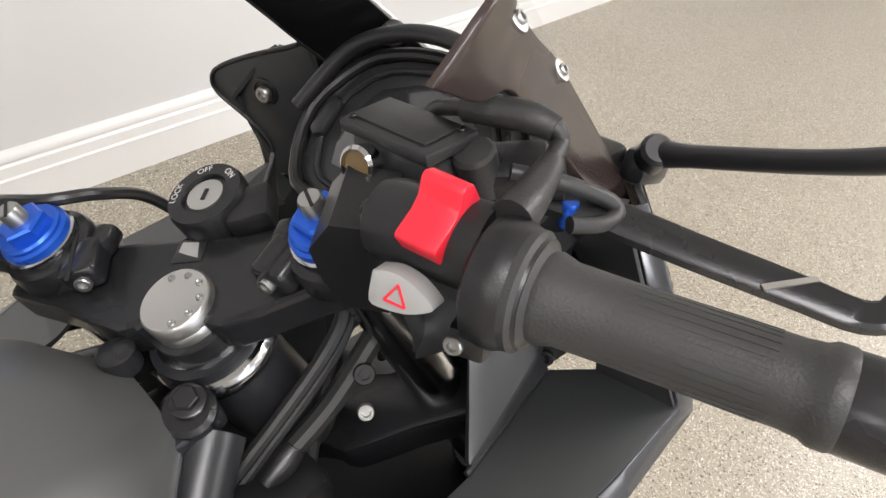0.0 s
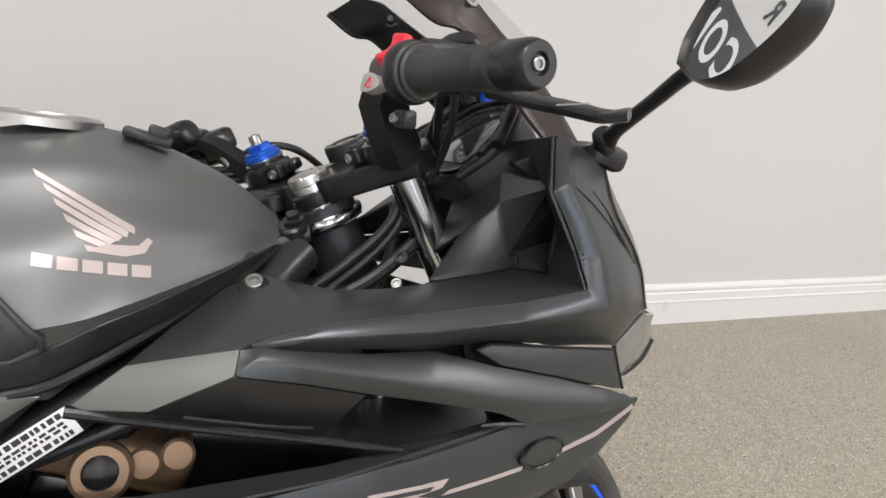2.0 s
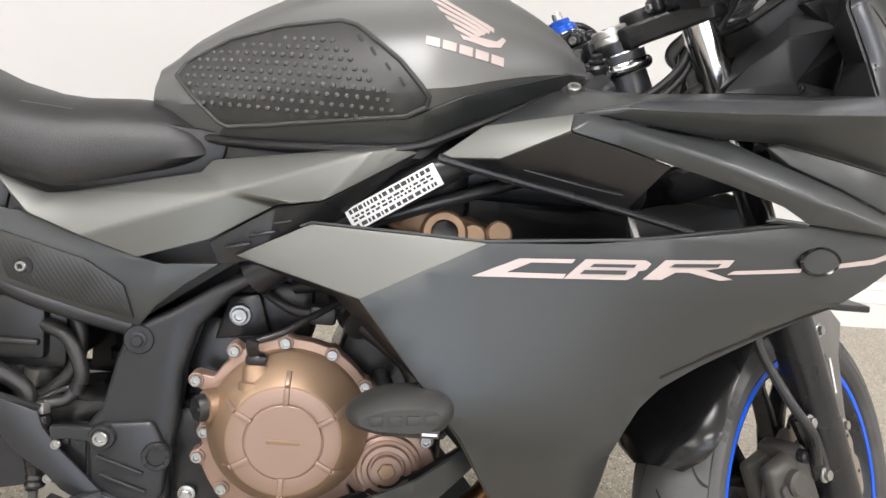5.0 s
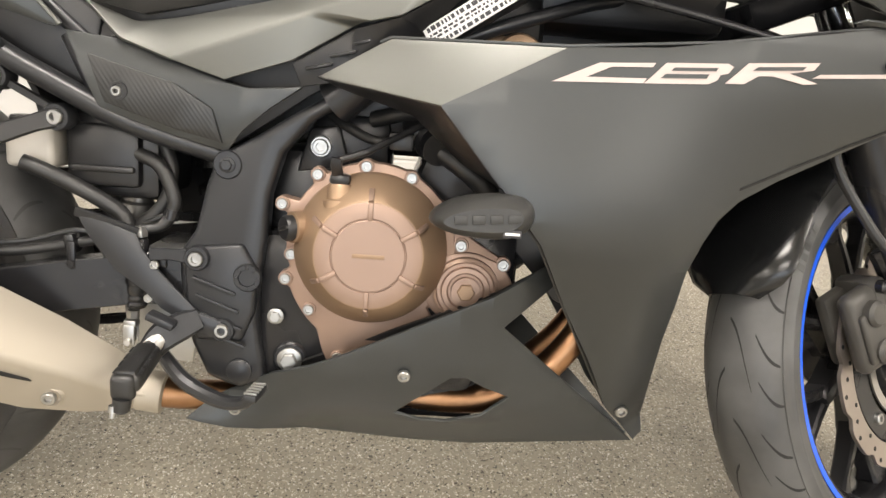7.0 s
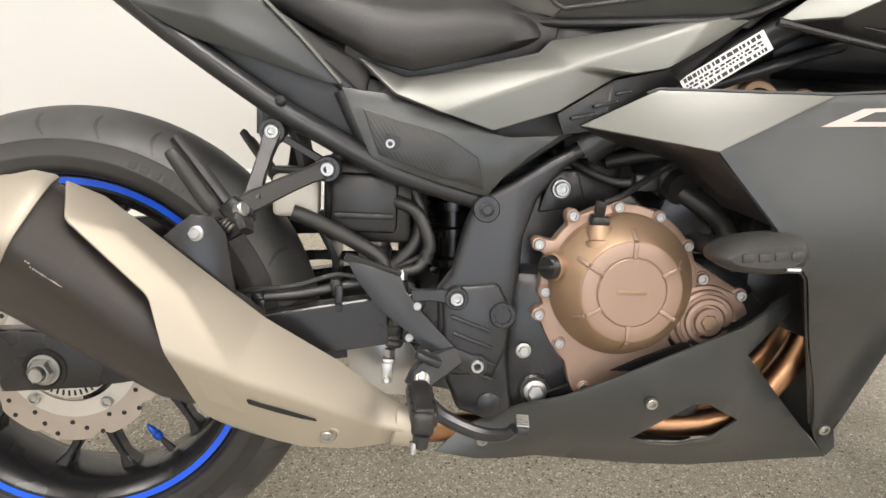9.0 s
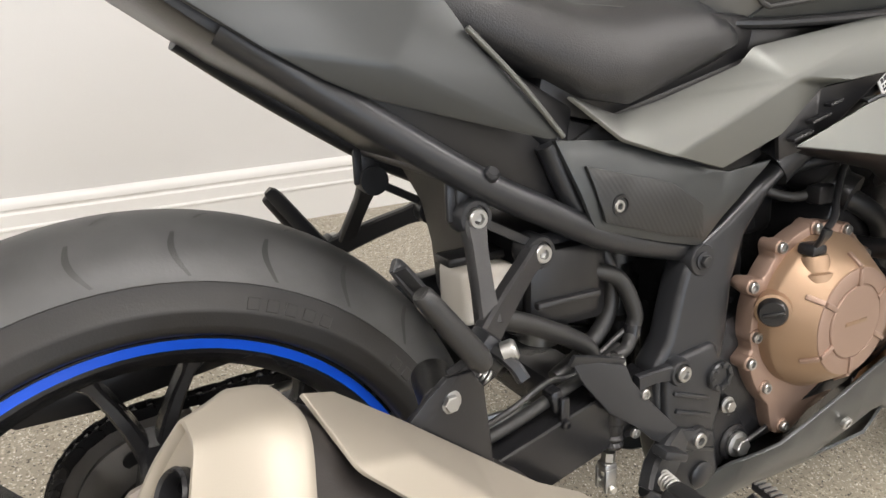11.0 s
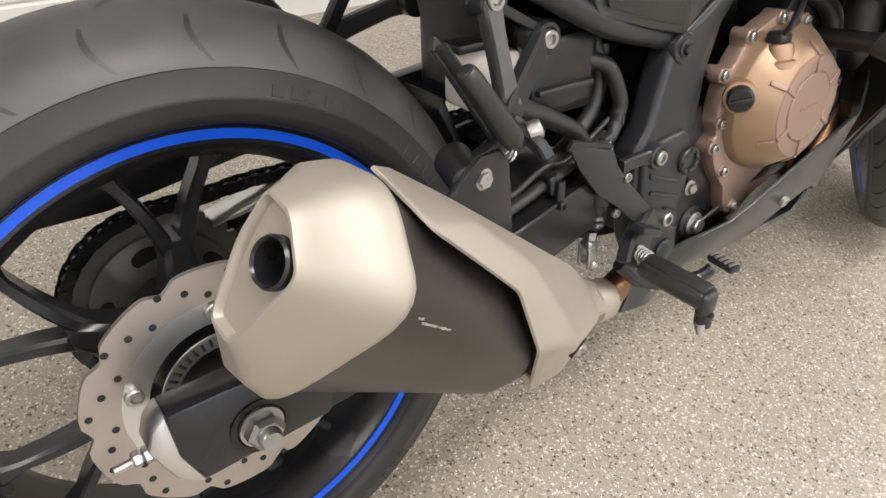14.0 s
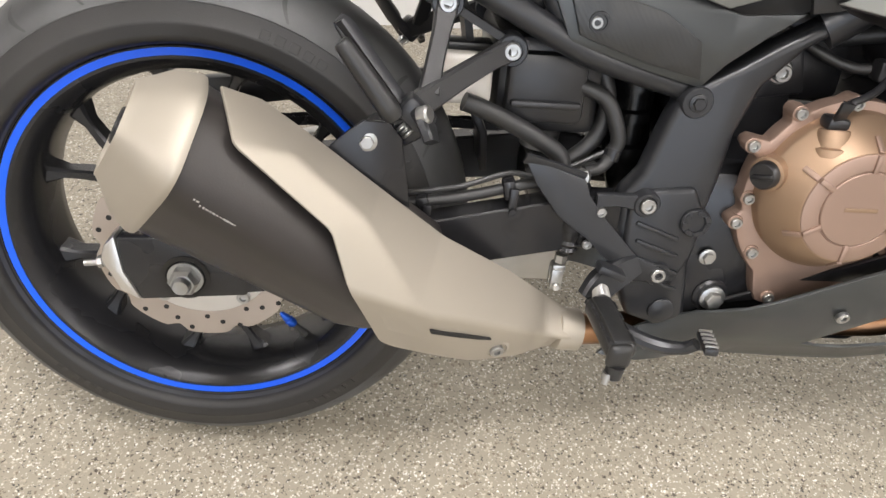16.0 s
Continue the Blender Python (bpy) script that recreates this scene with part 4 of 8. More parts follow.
# ---- engine ----
def engine():
    part("crankcase", join(block((0.28, 0.22, 0.20), Matrix.Translation((0.70, 0, 0.36)), 0.02), block((0.16, 0.24, 0.14), Matrix.Translation((0.80, 0, 0.42)), 0.02)), SATIN, moto, "black engine crankcase")
    part("cylinder_block", block((0.17, 0.225, 0.22), Matrix.Translation((0.845, 0.01, 0.555)) @ Matrix.Rotation(radians(20), 4, "Y"), 0.015), SATIN, moto)
    part("head_cover", join(block((0.15, 0.19, 0.05), Matrix.Translation((0.865, -0.005, 0.685)) @ Matrix.Rotation(radians(20), 4, "Y"), 0.014, 3), lathe([(0.028, 0), (0.028, 0.02), (0.024, 0.024), (0.016, 0.024), (0.016, 0.018), (0.0005, 0.018)], toward((0.858, -0.097, 0.680), (0, -0.95, 0.3)), 24)), BRONZE, moto, "bronze painted cylinder head cover")
    part("cover_plug", lathe([(0.0155, 0.014), (0.0155, 0.021), (0.012, 0.0225), (0.0005, 0.0225)], toward((0.858, -0.097, 0.680), (0, -0.95, 0.3)), 24), PLASTIC, moto)
    part("plug_ring", lathe([(0.0175, 0.020), (0.0185, 0.022), (0.0175, 0.024), (0.0160, 0.0235)], toward((0.858, -0.097, 0.680), (0, -0.95, 0.3)), 28, caps=False), CHROME, moto)
    for dx in (0.036, 0.066):
        part("cover_arch", lathe([(0.016, -0.02), (0.016, 0.016), (0.013, 0.019), (0.0005, 0.019)], toward((0.858 + dx, -0.088, 0.672 + 0.2 * dx), (0, -0.95, 0.3)), 22), BRONZE, moto)
    # clutch cover: a flange with lobes, a raised dome and a centre plate
    cx, cz = 0.700, 0.452
    screws = ((0.594, 0.498), (0.600, 0.408), (0.629, 0.371), (0.666, 0.312), (0.634, 0.535), (0.690, 0.548), (0.743, 0.538), (0.783, 0.503), (0.606, 0.438))
    low = [(math.atan2(z - cz, x - cx) % (2 * math.pi), math.hypot(x - cx, z - cz)) for x, z in ((0.600, 0.415), (0.617, 0.372), (0.640, 0.345), (0.652, 0.306), (0.675, 0.298), (0.712, 0.318), (0.790, 0.362))]
    flange = []
    for k in range(120):
        a = 2 * math.pi * k / 120
        r = 0.1005
        if low[0][0] < a < low[-1][0]:
            r = max(r, float(np.interp(a, [q[0] for q in low], [q[1] for q in low])))
        for x, z in screws:
            dist, turn = math.hypot(x - cx, z - cz), math.atan2(z - cz, x - cx)
            off = dist * math.sin(a - turn)
            if abs(off) < 0.0086 and math.cos(a - turn) > 0:
                r = max(r, dist * math.cos(a - turn) + math.sqrt(0.0086 ** 2 - off ** 2))
        flange.append((cx + r * math.cos(a), cz + r * math.sin(a)))
    part("clutch_cover_flange", slab(flange, -0.106, -0.1285, 0.0025), BRONZE2, moto, "bronze engine cover flange")
    y0 = Matrix.Translation((cx, 0.008, cz)) @ Matrix.Rotation(radians(90), 4, "X")
    dome = part("clutch_cover", lathe([(0.0905, 0.130), (0.0900, 0.148), (0.0885, 0.152), (0.0640, 0.1845), (0.0620, 0.1860), (0.0600, 0.1862), (0.0005, 0.1862)], y0, 72), BRONZE, moto, "domed bronze clutch cover", 24)
    part("cover_ring", lathe([(0.0612, 0.1855), (0.0608, 0.1872), (0.0595, 0.1878), (0.0435, 0.1878), (0.0425, 0.1866), (0.0410, 0.1866)], y0, 72, caps=False), BRONZE2, dome, "rosy bronze centre ring")
    part("cover_centre", lathe([(0.0418, 0.1860), (0.0414, 0.1880), (0.0405, 0.1888), (0.0005, 0.1890)], y0, 60), BRONZE2, dome, "rosy bronze centre plate")
    for k in range(6):
        a = radians(30 + 60 * k)
        rib = join(block((0.020, 0.0060, 0.0042), y0 @ Matrix.Rotation(a, 4, "Z") @ Matrix.Translation((0.0510, 0, 0.1880)), 0.0014), block((0.020, 0.0060, 0.0040), y0 @ Matrix.Rotation(a, 4, "Z") @ Matrix.Translation((0.0685, 0, 0.1795)) @ Matrix.Rotation(radians(53), 4, "Y"), 0.0014))
        part("cover_rib", rib, BRONZE2, dome)
    part("maker_mark", block((0.036, 0.0045, 0.001), y0 @ Matrix.Translation((0, 0, 0.1892)), 0.0003), BRONZE, dome)
    for x, z in screws:
        part("bolt_boss", lathe([(0.0088, -0.01), (0.0088, 0.0035), (0.0080, 0.0045)], toward((x, -0.126, z), RIGHT), 16), BRONZE2, moto)
        bolt(moto, (x, -0.1300, z), RIGHT, 0.0064)
    part("cover_tower", join(lathe([(0.0200, -0.040), (0.0175, -0.010), (0.0165, 0.012), (0.0150, 0.016), (0.0090, 0.0165), (0.0005, 0.0165)], toward((0.664, -0.150, 0.510), (0, 0.22, 1)), 28), lathe([(0.0210, -0.004), (0.0205, 0.004), (0.0170, 0.006)], toward((0.664, -0.152, 0.503), (0, 0.22, 1)), 28)), BRONZE, moto, "short bronze shaft tower")
    part("clutch_arm", join(block((0.024, 0.022, 0.014), Matrix.Translation((0.662, -0.147, 0.533)) @ Matrix.Rotation(0.1, 4, "Y"), 0.005), bar([(0.660, -0.152, 0.536), (0.658, -0.162, 0.550), (0.659, -0.164, 0.558)], 0.013, 0.006, (0, -1, 0.3))), SATIN, moto, "black clutch release arm")
    part("cable", tube([(0.662, -0.160, 0.556), (0.690, -0.150, 0.566), (0.72, -0.13, 0.582), (0.78, -0.10, 0.61), (0.88, -0.08, 0.62)], 0.004), SATIN, moto)
    part("oil_filler_cap", join(lathe([(0.0150, -0.01), (0.0150, 0.007), (0.0130, 0.010), (0.0005, 0.010)], toward((0.608, -0.147, 0.473), (-0.80, -0.60, 0)), 24), block((0.023, 0.005, 0.007), toward((0.6010, -0.1535, 0.473), (-0.80, -0.60, 0)) @ Matrix.Rotation(0.3, 4, "Z"), 0.002)), PLASTIC, moto, "black oil filler cap")
    part("filler_collar", lathe([(0.0200, -0.02), (0.0185, 0.002), (0.0155, 0.003), (0.0155, -0.004)], toward((0.610, -0.145, 0.473), (-0.80, -0.60, 0)), 24), BRONZE, moto)
    # smaller round cover ahead of the clutch
    sx, sz = 0.816, 0.408
    part("small_cover_flange", slab([(sx + 0.050 * math.cos(t) * (1.15 if math.cos(t) > 0.6 else 1), sz + 0.046 * math.sin(t)) for t in np.linspace(0, 2 * math.pi, 36, endpoint=False)], -0.105, -0.130, 0.003), BRONZE2, moto)
    part("cover_web", slab([(0.745, 0.50), (0.79, 0.487), (0.812, 0.475), (0.862, 0.445), (0.86, 0.41), (0.79, 0.385), (0.745, 0.37)], -0.105, -0.1265, 0.003), BRONZE2, moto)
    part("small_cover", lathe([(0.041, 0.140), (0.040, 0.149), (0.036, 0.151), (0.034, 0.1485), (0.030, 0.1485), (0.0285, 0.1525), (0.023, 0.153), (0.021, 0.1500), (0.018, 0.1500), (0.0175, 0.156), (0.0005, 0.156)], Matrix.Translation((sx, 0.012, sz)) @ Matrix.Rotation(radians(90), 4, "X"), 48), BRONZE2, moto, "stepped round bronze cover")
    part("cover_plug", lathe([(0.011, 0.155), (0.011, 0.158), (0.0095, 0.159), (0.0005, 0.159)], Matrix.Translation((sx, 0.012, sz)) @ Matrix.Rotation(radians(90), 4, "X"), 6), BRONZE, moto)
    for x, z in ((0.8067, 0.4613), (0.8593, 0.4409)):
        part("bolt_boss", lathe([(0.0100, -0.02), (0.0100, 0.000), (0.0088, 0.0015)], toward((x, -0.1265, z), RIGHT), 18), BRONZE2, moto)
        bolt(moto, (x, -0.1280, z), RIGHT, 0.0072)
    part("mount_washer", lathe([(0.0135, -0.004), (0.0135, 0.0015), (0.0120, 0.003)], toward((0.629, -0.075, 0.563), RIGHT), 24), STEEL, moto)
    bolt(moto, (0.629, -0.0775, 0.563), RIGHT, 0.0098)
    bolt(moto, (0.587, -0.1145, 0.355), RIGHT, 0.010, True)
    bolt(moto, (0.606, -0.1155, 0.300), RIGHT, 0.0155, True)
    part("mount_boss", lathe([(0.022, -0.05), (0.022, 0), (0.019, 0.003)], toward((0.606, -0.112, 0.300), RIGHT), 24), SATIN, moto)
    part("engine_mount", slab([(0.60, 0.53), (0.615, 0.585), (0.65, 0.59), (0.665, 0.54)], -0.045, -0.074, 0.004), SATIN, moto)
    # hoses and fittings above the engine
    part("throttle_body", lathe([(0.026, -0.03), (0.026, 0.03), (0.022, 0.035), (0.022, 0.05)], toward((0.760, -0.07, 0.590), (0.3, -0.9, -0.35)), 24), PLASTIC, moto)
    part("coolant_hose", tube([(0.745, -0.09, 0.585), (0.80, -0.11, 0.555), (0.835, -0.115, 0.525), (0.85, -0.11, 0.48), (0.86, -0.09, 0.43)], 0.013), RUBBER, moto)
    part("coolant_hose", tube([(0.69, -0.06, 0.60), (0.75, -0.085, 0.613), (0.82, -0.09, 0.60), (0.90, -0.07, 0.57)], 0.010), RUBBER, moto)
    part("wiring_loom", tube([(0.62, -0.05, 0.61), (0.70, -0.09, 0.575), (0.76, -0.10, 0.60), (0.80, -0.08, 0.64), (0.86, -0.07, 0.65)], 0.006), RUBBER, moto)
    part("sensor_block", block((0.03, 0.02, 0.022), Matrix.Translation((0.728, -0.105, 0.578)), 0.004), PLASTIC, moto)
    part("radiator", block((0.03, 0.26, 0.23), Matrix.Translation((1.025, 0, 0.53)) @ Matrix.Rotation(radians(-16), 4, "Y"), 0.006), DULL, moto)
    part("airbox", join(block((0.30, 0.20, 0.13), Matrix.Translation((0.74, 0, 0.745)), 0.03), block((0.26, 0.17, 0.10), Matrix.Translation((0.98, 0, 0.775)), 0.02)), PLASTIC, moto)
    part("gearbox_case", block((0.12, 0.16, 0.24), Matrix.Translation((0.60, 0.01, 0.44)), 0.02), SATIN, moto)
    part("inner_tray", slab([(0.36, 0.66), (0.42, 0.69), (0.58, 0.73), (0.80, 0.775), (0.83, 0.75), (0.72, 0.68), (0.62, 0.625), (0.53, 0.56), (0.40, 0.60)], -0.088, -0.098, 0.002), DULL, moto)
    part("intake_duct_block", join(block((0.17, 0.10, 0.12), Matrix.Translation((0.715, 0.0, 0.625)), 0.02), block((0.10, 0.12, 0.08), Matrix.Translation((0.665, 0.0, 0.565)), 0.015)), PLASTIC, moto, "black throttle body housing")
    part("inner_shield", slab([(0.42, 0.45), (0.42, 0.60), (0.50, 0.68), (0.60, 0.72), (0.76, 0.72), (0.76, 0.60), (0.62, 0.56), (0.545, 0.45)], 0.035, 0.06, 0.004), PLASTIC, moto)
    part("inner_lining", slab([(0.80, 0.69), (0.83, 0.79), (1.00, 0.81), (1.12, 0.77), (1.13, 0.68), (0.92, 0.655)], 0.030, 0.036, 0.002), PLASTIC, moto, "black inner lining behind the frame")
    part("engine_shield", slab([(0.70, 0.55), (0.70, 0.70), (0.80, 0.72), (0.86, 0.66), (0.82, 0.55)], 0.036, 0.042, 0.002), PLASTIC, moto)
    part("radiator_shroud", slab([(0.86, 0.47), (0.88, 0.55), (1.0, 0.58), (1.05, 0.44), (0.985, 0.375), (0.93, 0.395)], -0.108, -0.100, 0.002), PLASTIC, moto, "black radiator shroud")
    part("sump", block((0.22, 0.16, 0.08), Matrix.Translation((0.74, 0.0, 0.25)), 0.02), SATIN, moto)


engine()


# ---- frame ----
def frame_parts():
    part("pivot_plate", slab([(0.652, 0.632), (0.600, 0.600), (0.560, 0.573), (0.515, 0.548), (0.503, 0.515), (0.489, 0.455), (0.470, 0.428), (0.473, 0.370), (0.486, 0.315), (0.505, 0.272), (0.545, 0.258), (0.578, 0.272), (0.573, 0.30), (0.566, 0.345), (0.566, 0.395), (0.574, 0.45), (0.577, 0.505), (0.592, 0.555), (0.625, 0.595), (0.668, 0.622)], -0.085, -0.120, 0.008, None, 3), FRAMEBLACK, moto, "satin black cast frame plate")
    part("plate_boss", slab([(0.548, 0.445), (0.500, 0.440), (0.478, 0.424), (0.481, 0.370), (0.492, 0.322), (0.548, 0.322), (0.563, 0.36), (0.567, 0.41)], -0.110, -0.127, 0.006, None, 3), FRAMEBLACK, moto)
    for k in range(4):
        part("cast_rib", block((0.055, 0.005, 0.005), Matrix.Translation((0.515 + 0.004 * k, -0.128, 0.392 - 0.022 * k)) @ Matrix.Rotation(0.35, 4, "Y"), 0.0015), FRAMEBLACK, moto)
    part("pivot_cap", join(lathe([(0.0170, 0), (0.0170, 0.005), (0.0155, 0.007), (0.0105, 0.007), (0.0100, 0.0045), (0.0005, 0.0045)], toward((0.555, -0.126, 0.405), RIGHT), 32), *[block((0.005, 0.0035, 0.0022), toward((0.555, -0.126, 0.405), RIGHT) @ Matrix.Rotation(k * math.pi / 4, 4, "Z") @ Matrix.Translation((0.0130, 0, 0.0072)), 0.0006) for k in range(8)]), FRAMEBLACK, moto)
    part("plate_lug", lathe([(0.0175, -0.01), (0.0170, 0.004), (0.0155, 0.006)], toward((0.5274, -0.116, 0.5374), RIGHT), 28), FRAMEBLACK, moto)
    bolt(moto, (0.5274, -0.1215, 0.5374), RIGHT, 0.0095, True, FRAMEBLACK)
    part("lower_cap", lathe([(0.016, 0), (0.016, 0.004), (0.013, 0.006)], toward((0.545, -0.119, 0.283), RIGHT), 20), FRAMEBLACK, moto)
    part("main_tube", tube([(0.645, -0.095, 0.617), (0.74, -0.115, 0.69), (0.86, -0.130, 0.765), (0.98, -0.085, 0.825), (1.045, -0.038, 0.875)], [0.027, 0.022, 0.018, 0.020, 0.022], 14), FRAMEBLACK, moto)
    part("main_tube", tube([(0.645, 0.095, 0.617), (0.74, 0.115, 0.69), (0.86, 0.135, 0.765), (0.98, 0.11, 0.84), (1.04, 0.045, 0.885)], 0.0165, 14), FRAMEBLACK, moto)
    part("cross_tube", tube([(0.765, -0.112, 0.688), (0.82, -0.118, 0.710), (0.88, -0.116, 0.732), (0.94, -0.10, 0.752), (0.99, -0.07, 0.765)], 0.008, 12), FRAMEBLACK, moto)
    part("head_tube", lathe([(0.034, -0.17), (0.036, -0.165), (0.034, -0.15), (0.032, -0.05), (0.037, -0.045), (0.037, -0.03)], FRONT_FIXED, 32), FRAMEBLACK, moto)
    # rating label on the frame tube: unreadable print as bars
    lab = Matrix.Translation((0.796, -0.1490, 0.7240)) @ Matrix.Rotation(-0.095, 4, "Z") @ Matrix.Rotation(-math.atan2(0.060, 0.088), 4, "Y")
    plate = part("rating_label", block((0.110, 0.0012, 0.026), lab, 0.0002), WHITEMARK, moto, "narrow black and white data label")
    random.seed(7)
    bars = []
    for row, high in ((0.0085, 0.0050), (0.0020, 0.0026), (-0.0020, 0.0026), (-0.0085, 0.0044)):
        x = -0.051
        while x < 0.046:
            wd = random.uniform(0.002, 0.007)
            bars.append(block((wd, 0.0006, high), lab @ Matrix.Translation((x + wd / 2, -0.0008, row)), 0))
            x += wd + random.uniform(0.0012, 0.003)
    part("label_print", join(*bars), DARKMARK, plate)
    for s in (-1, 1):
        part("subframe_tube", tube([(0.08, s * 0.10, 0.775), (0.155, s * 0.112, 0.722), (0.263, s * 0.116, 0.652), (0.330, s * 0.116, 0.617), (0.400, s * 0.113, 0.583), (0.450, s * 0.108, 0.566), (0.515, s * 0.100, 0.548)], 0.0135, 14), FRAMEBLACK, moto, "satin black subframe tube")
        part("subframe_strut", tube([(0.345, s * 0.105, 0.672), (0.372, s * 0.107, 0.62), (0.40, s * 0.108, 0.585)], 0.011, 12), FRAMEBLACK, moto)
        part("gusset_tube", tube([(0.30, s * 0.09, 0.72), (0.345, s * 0.095, 0.68), (0.43, s * 0.09, 0.61)], 0.010, 12), FRAMEBLACK, moto)
    part("subframe_cross", tube([(0.26, -0.10, 0.655), (0.26, 0.10, 0.655)], 0.010, 12), FRAMEBLACK, moto)
    # passenger footrest brackets: two splayed cast arms that meet at the folding peg
    for s in (-1, 1):
        def q(x, y, z):
            return (x, s * y, z)
        face = (0.0, s, -0.05)
        part("bracket_arm", bar([q(0.2645, 0.112, 0.6200), q(0.2590, 0.128, 0.594), q(0.2535, 0.145, 0.568), q(0.2490, 0.161, 0.543)], [0.024, 0.0175, 0.0175, 0.021], 0.014, face), DULL, moto, "cast black passenger footrest bracket")
        part("bracket_arm", bar([q(0.3310, 0.110, 0.5780), q(0.3100, 0.123, 0.570), q(0.2800, 0.142, 0.556), q(0.2500, 0.162, 0.5405), q(0.2330, 0.174, 0.5310)], [0.026, 0.020, 0.022, 0.025, 0.025], 0.014, face), DULL, moto)
        part("bracket_link", bar([q(0.2700, 0.110, 0.6160), q(0.3260, 0.108, 0.5860)], 0.009, 0.009, face), DULL, moto)
        part("bracket_tab", join(block((0.013, 0.006, 0.040), Matrix.Translation(q(0.2500, 0.106, 0.636)), 0.002), block((0.022, 0.012, 0.022), Matrix.Translation(q(0.262, 0.106, 0.640)), 0.003)), FRAMEBLACK, moto)
        part("tube_nub", lathe([(0.0065, 0), (0.0065, 0.010), (0.0045, 0.0125)], toward(q(0.2750, 0.122, 0.651), (0, s, 0.9)), 14), FRAMEBLACK, moto)
        for x, y, z in ((0.2641, 0.1185, 0.6197), (0.3306, 0.1160, 0.5777)):
            part("bracket_boss", lathe([(0.0160, -0.022), (0.0160, 0.000), (0.0145, 0.0025), (0.0110, 0.0025), (0.0105, 0.0), (0.0005, 0.0)], toward(q(x, y, z), (0, s, 0)), 28), FRAMEBLACK, moto)
            bolt(moto, q(x, y + 0.0002, z), (0, s, 0), 0.0088)
        part("peg_hinge", join(block((0.030, 0.026, 0.024), Matrix.Translation(q(0.2360, 0.178, 0.5310)) @ Matrix.Rotation(0.75, 4, "Y"), 0.005), bar([q(0.238, 0.176, 0.532), q(0.247, 0.196, 0.524), q(0.252, 0.206, 0.512)], [0.024, 0.028, 0.018], 0.010, (0.6, 0, 0.6))), FRAMEBLACK, moto)
        part("hinge_pin", lathe([(0.0085, -0.004), (0.0085, 0.005), (0.0065, 0.007), (0.0005, 0.007)], toward(q(0.2440, 0.197, 0.5345), (0.75, s * 0.45, 0.35)), 18), STEEL, moto)
        part("hinge_spring", join(*[lathe([(0.0075, k * 0.0042), (0.0088, k * 0.0042 + 0.0014), (0.0075, k * 0.0042 + 0.0028)], toward(q(0.224, 0.182, 0.519), (0.65, s * 0.1, -0.55)), 14) for k in range(3)]), STEEL, moto)
        # folded peg: a thick rubber rod and the flat steel tongue under it
        part("passenger_peg", tube([q(0.1700, 0.2045, 0.598), q(0.1730, 0.2045, 0.594), q(0.193, 0.2050, 0.567), q(0.212, 0.2050, 0.5415), q(0.218, 0.2045, 0.533)], [0.0045, 0.0082, 0.0094, 0.0102, 0.0080], 16, 4), RUBBER, moto, "folded rubber passenger footrest")
        part("peg_tongue", join(bar([q(0.1650, 0.172, 0.610), q(0.1740, 0.172, 0.600), q(0.2180, 0.1690, 0.5400), q(0.2290, 0.1690, 0.5260)], [0.012, 0.019, 0.021, 0.022], 0.005, (0.55, s * 0.75, 0.40)), bar([q(0.1665, 0.180, 0.609), q(0.2240, 0.178, 0.533)], 0.004, 0.012, (0.55, s * 0.75, 0.40))), FRAMEBLACK, moto)


FRONT_FIXED = Matrix.Translation(HEAD) @ Matrix.Rotation(-RAKE, 4, "Y")
frame_parts()


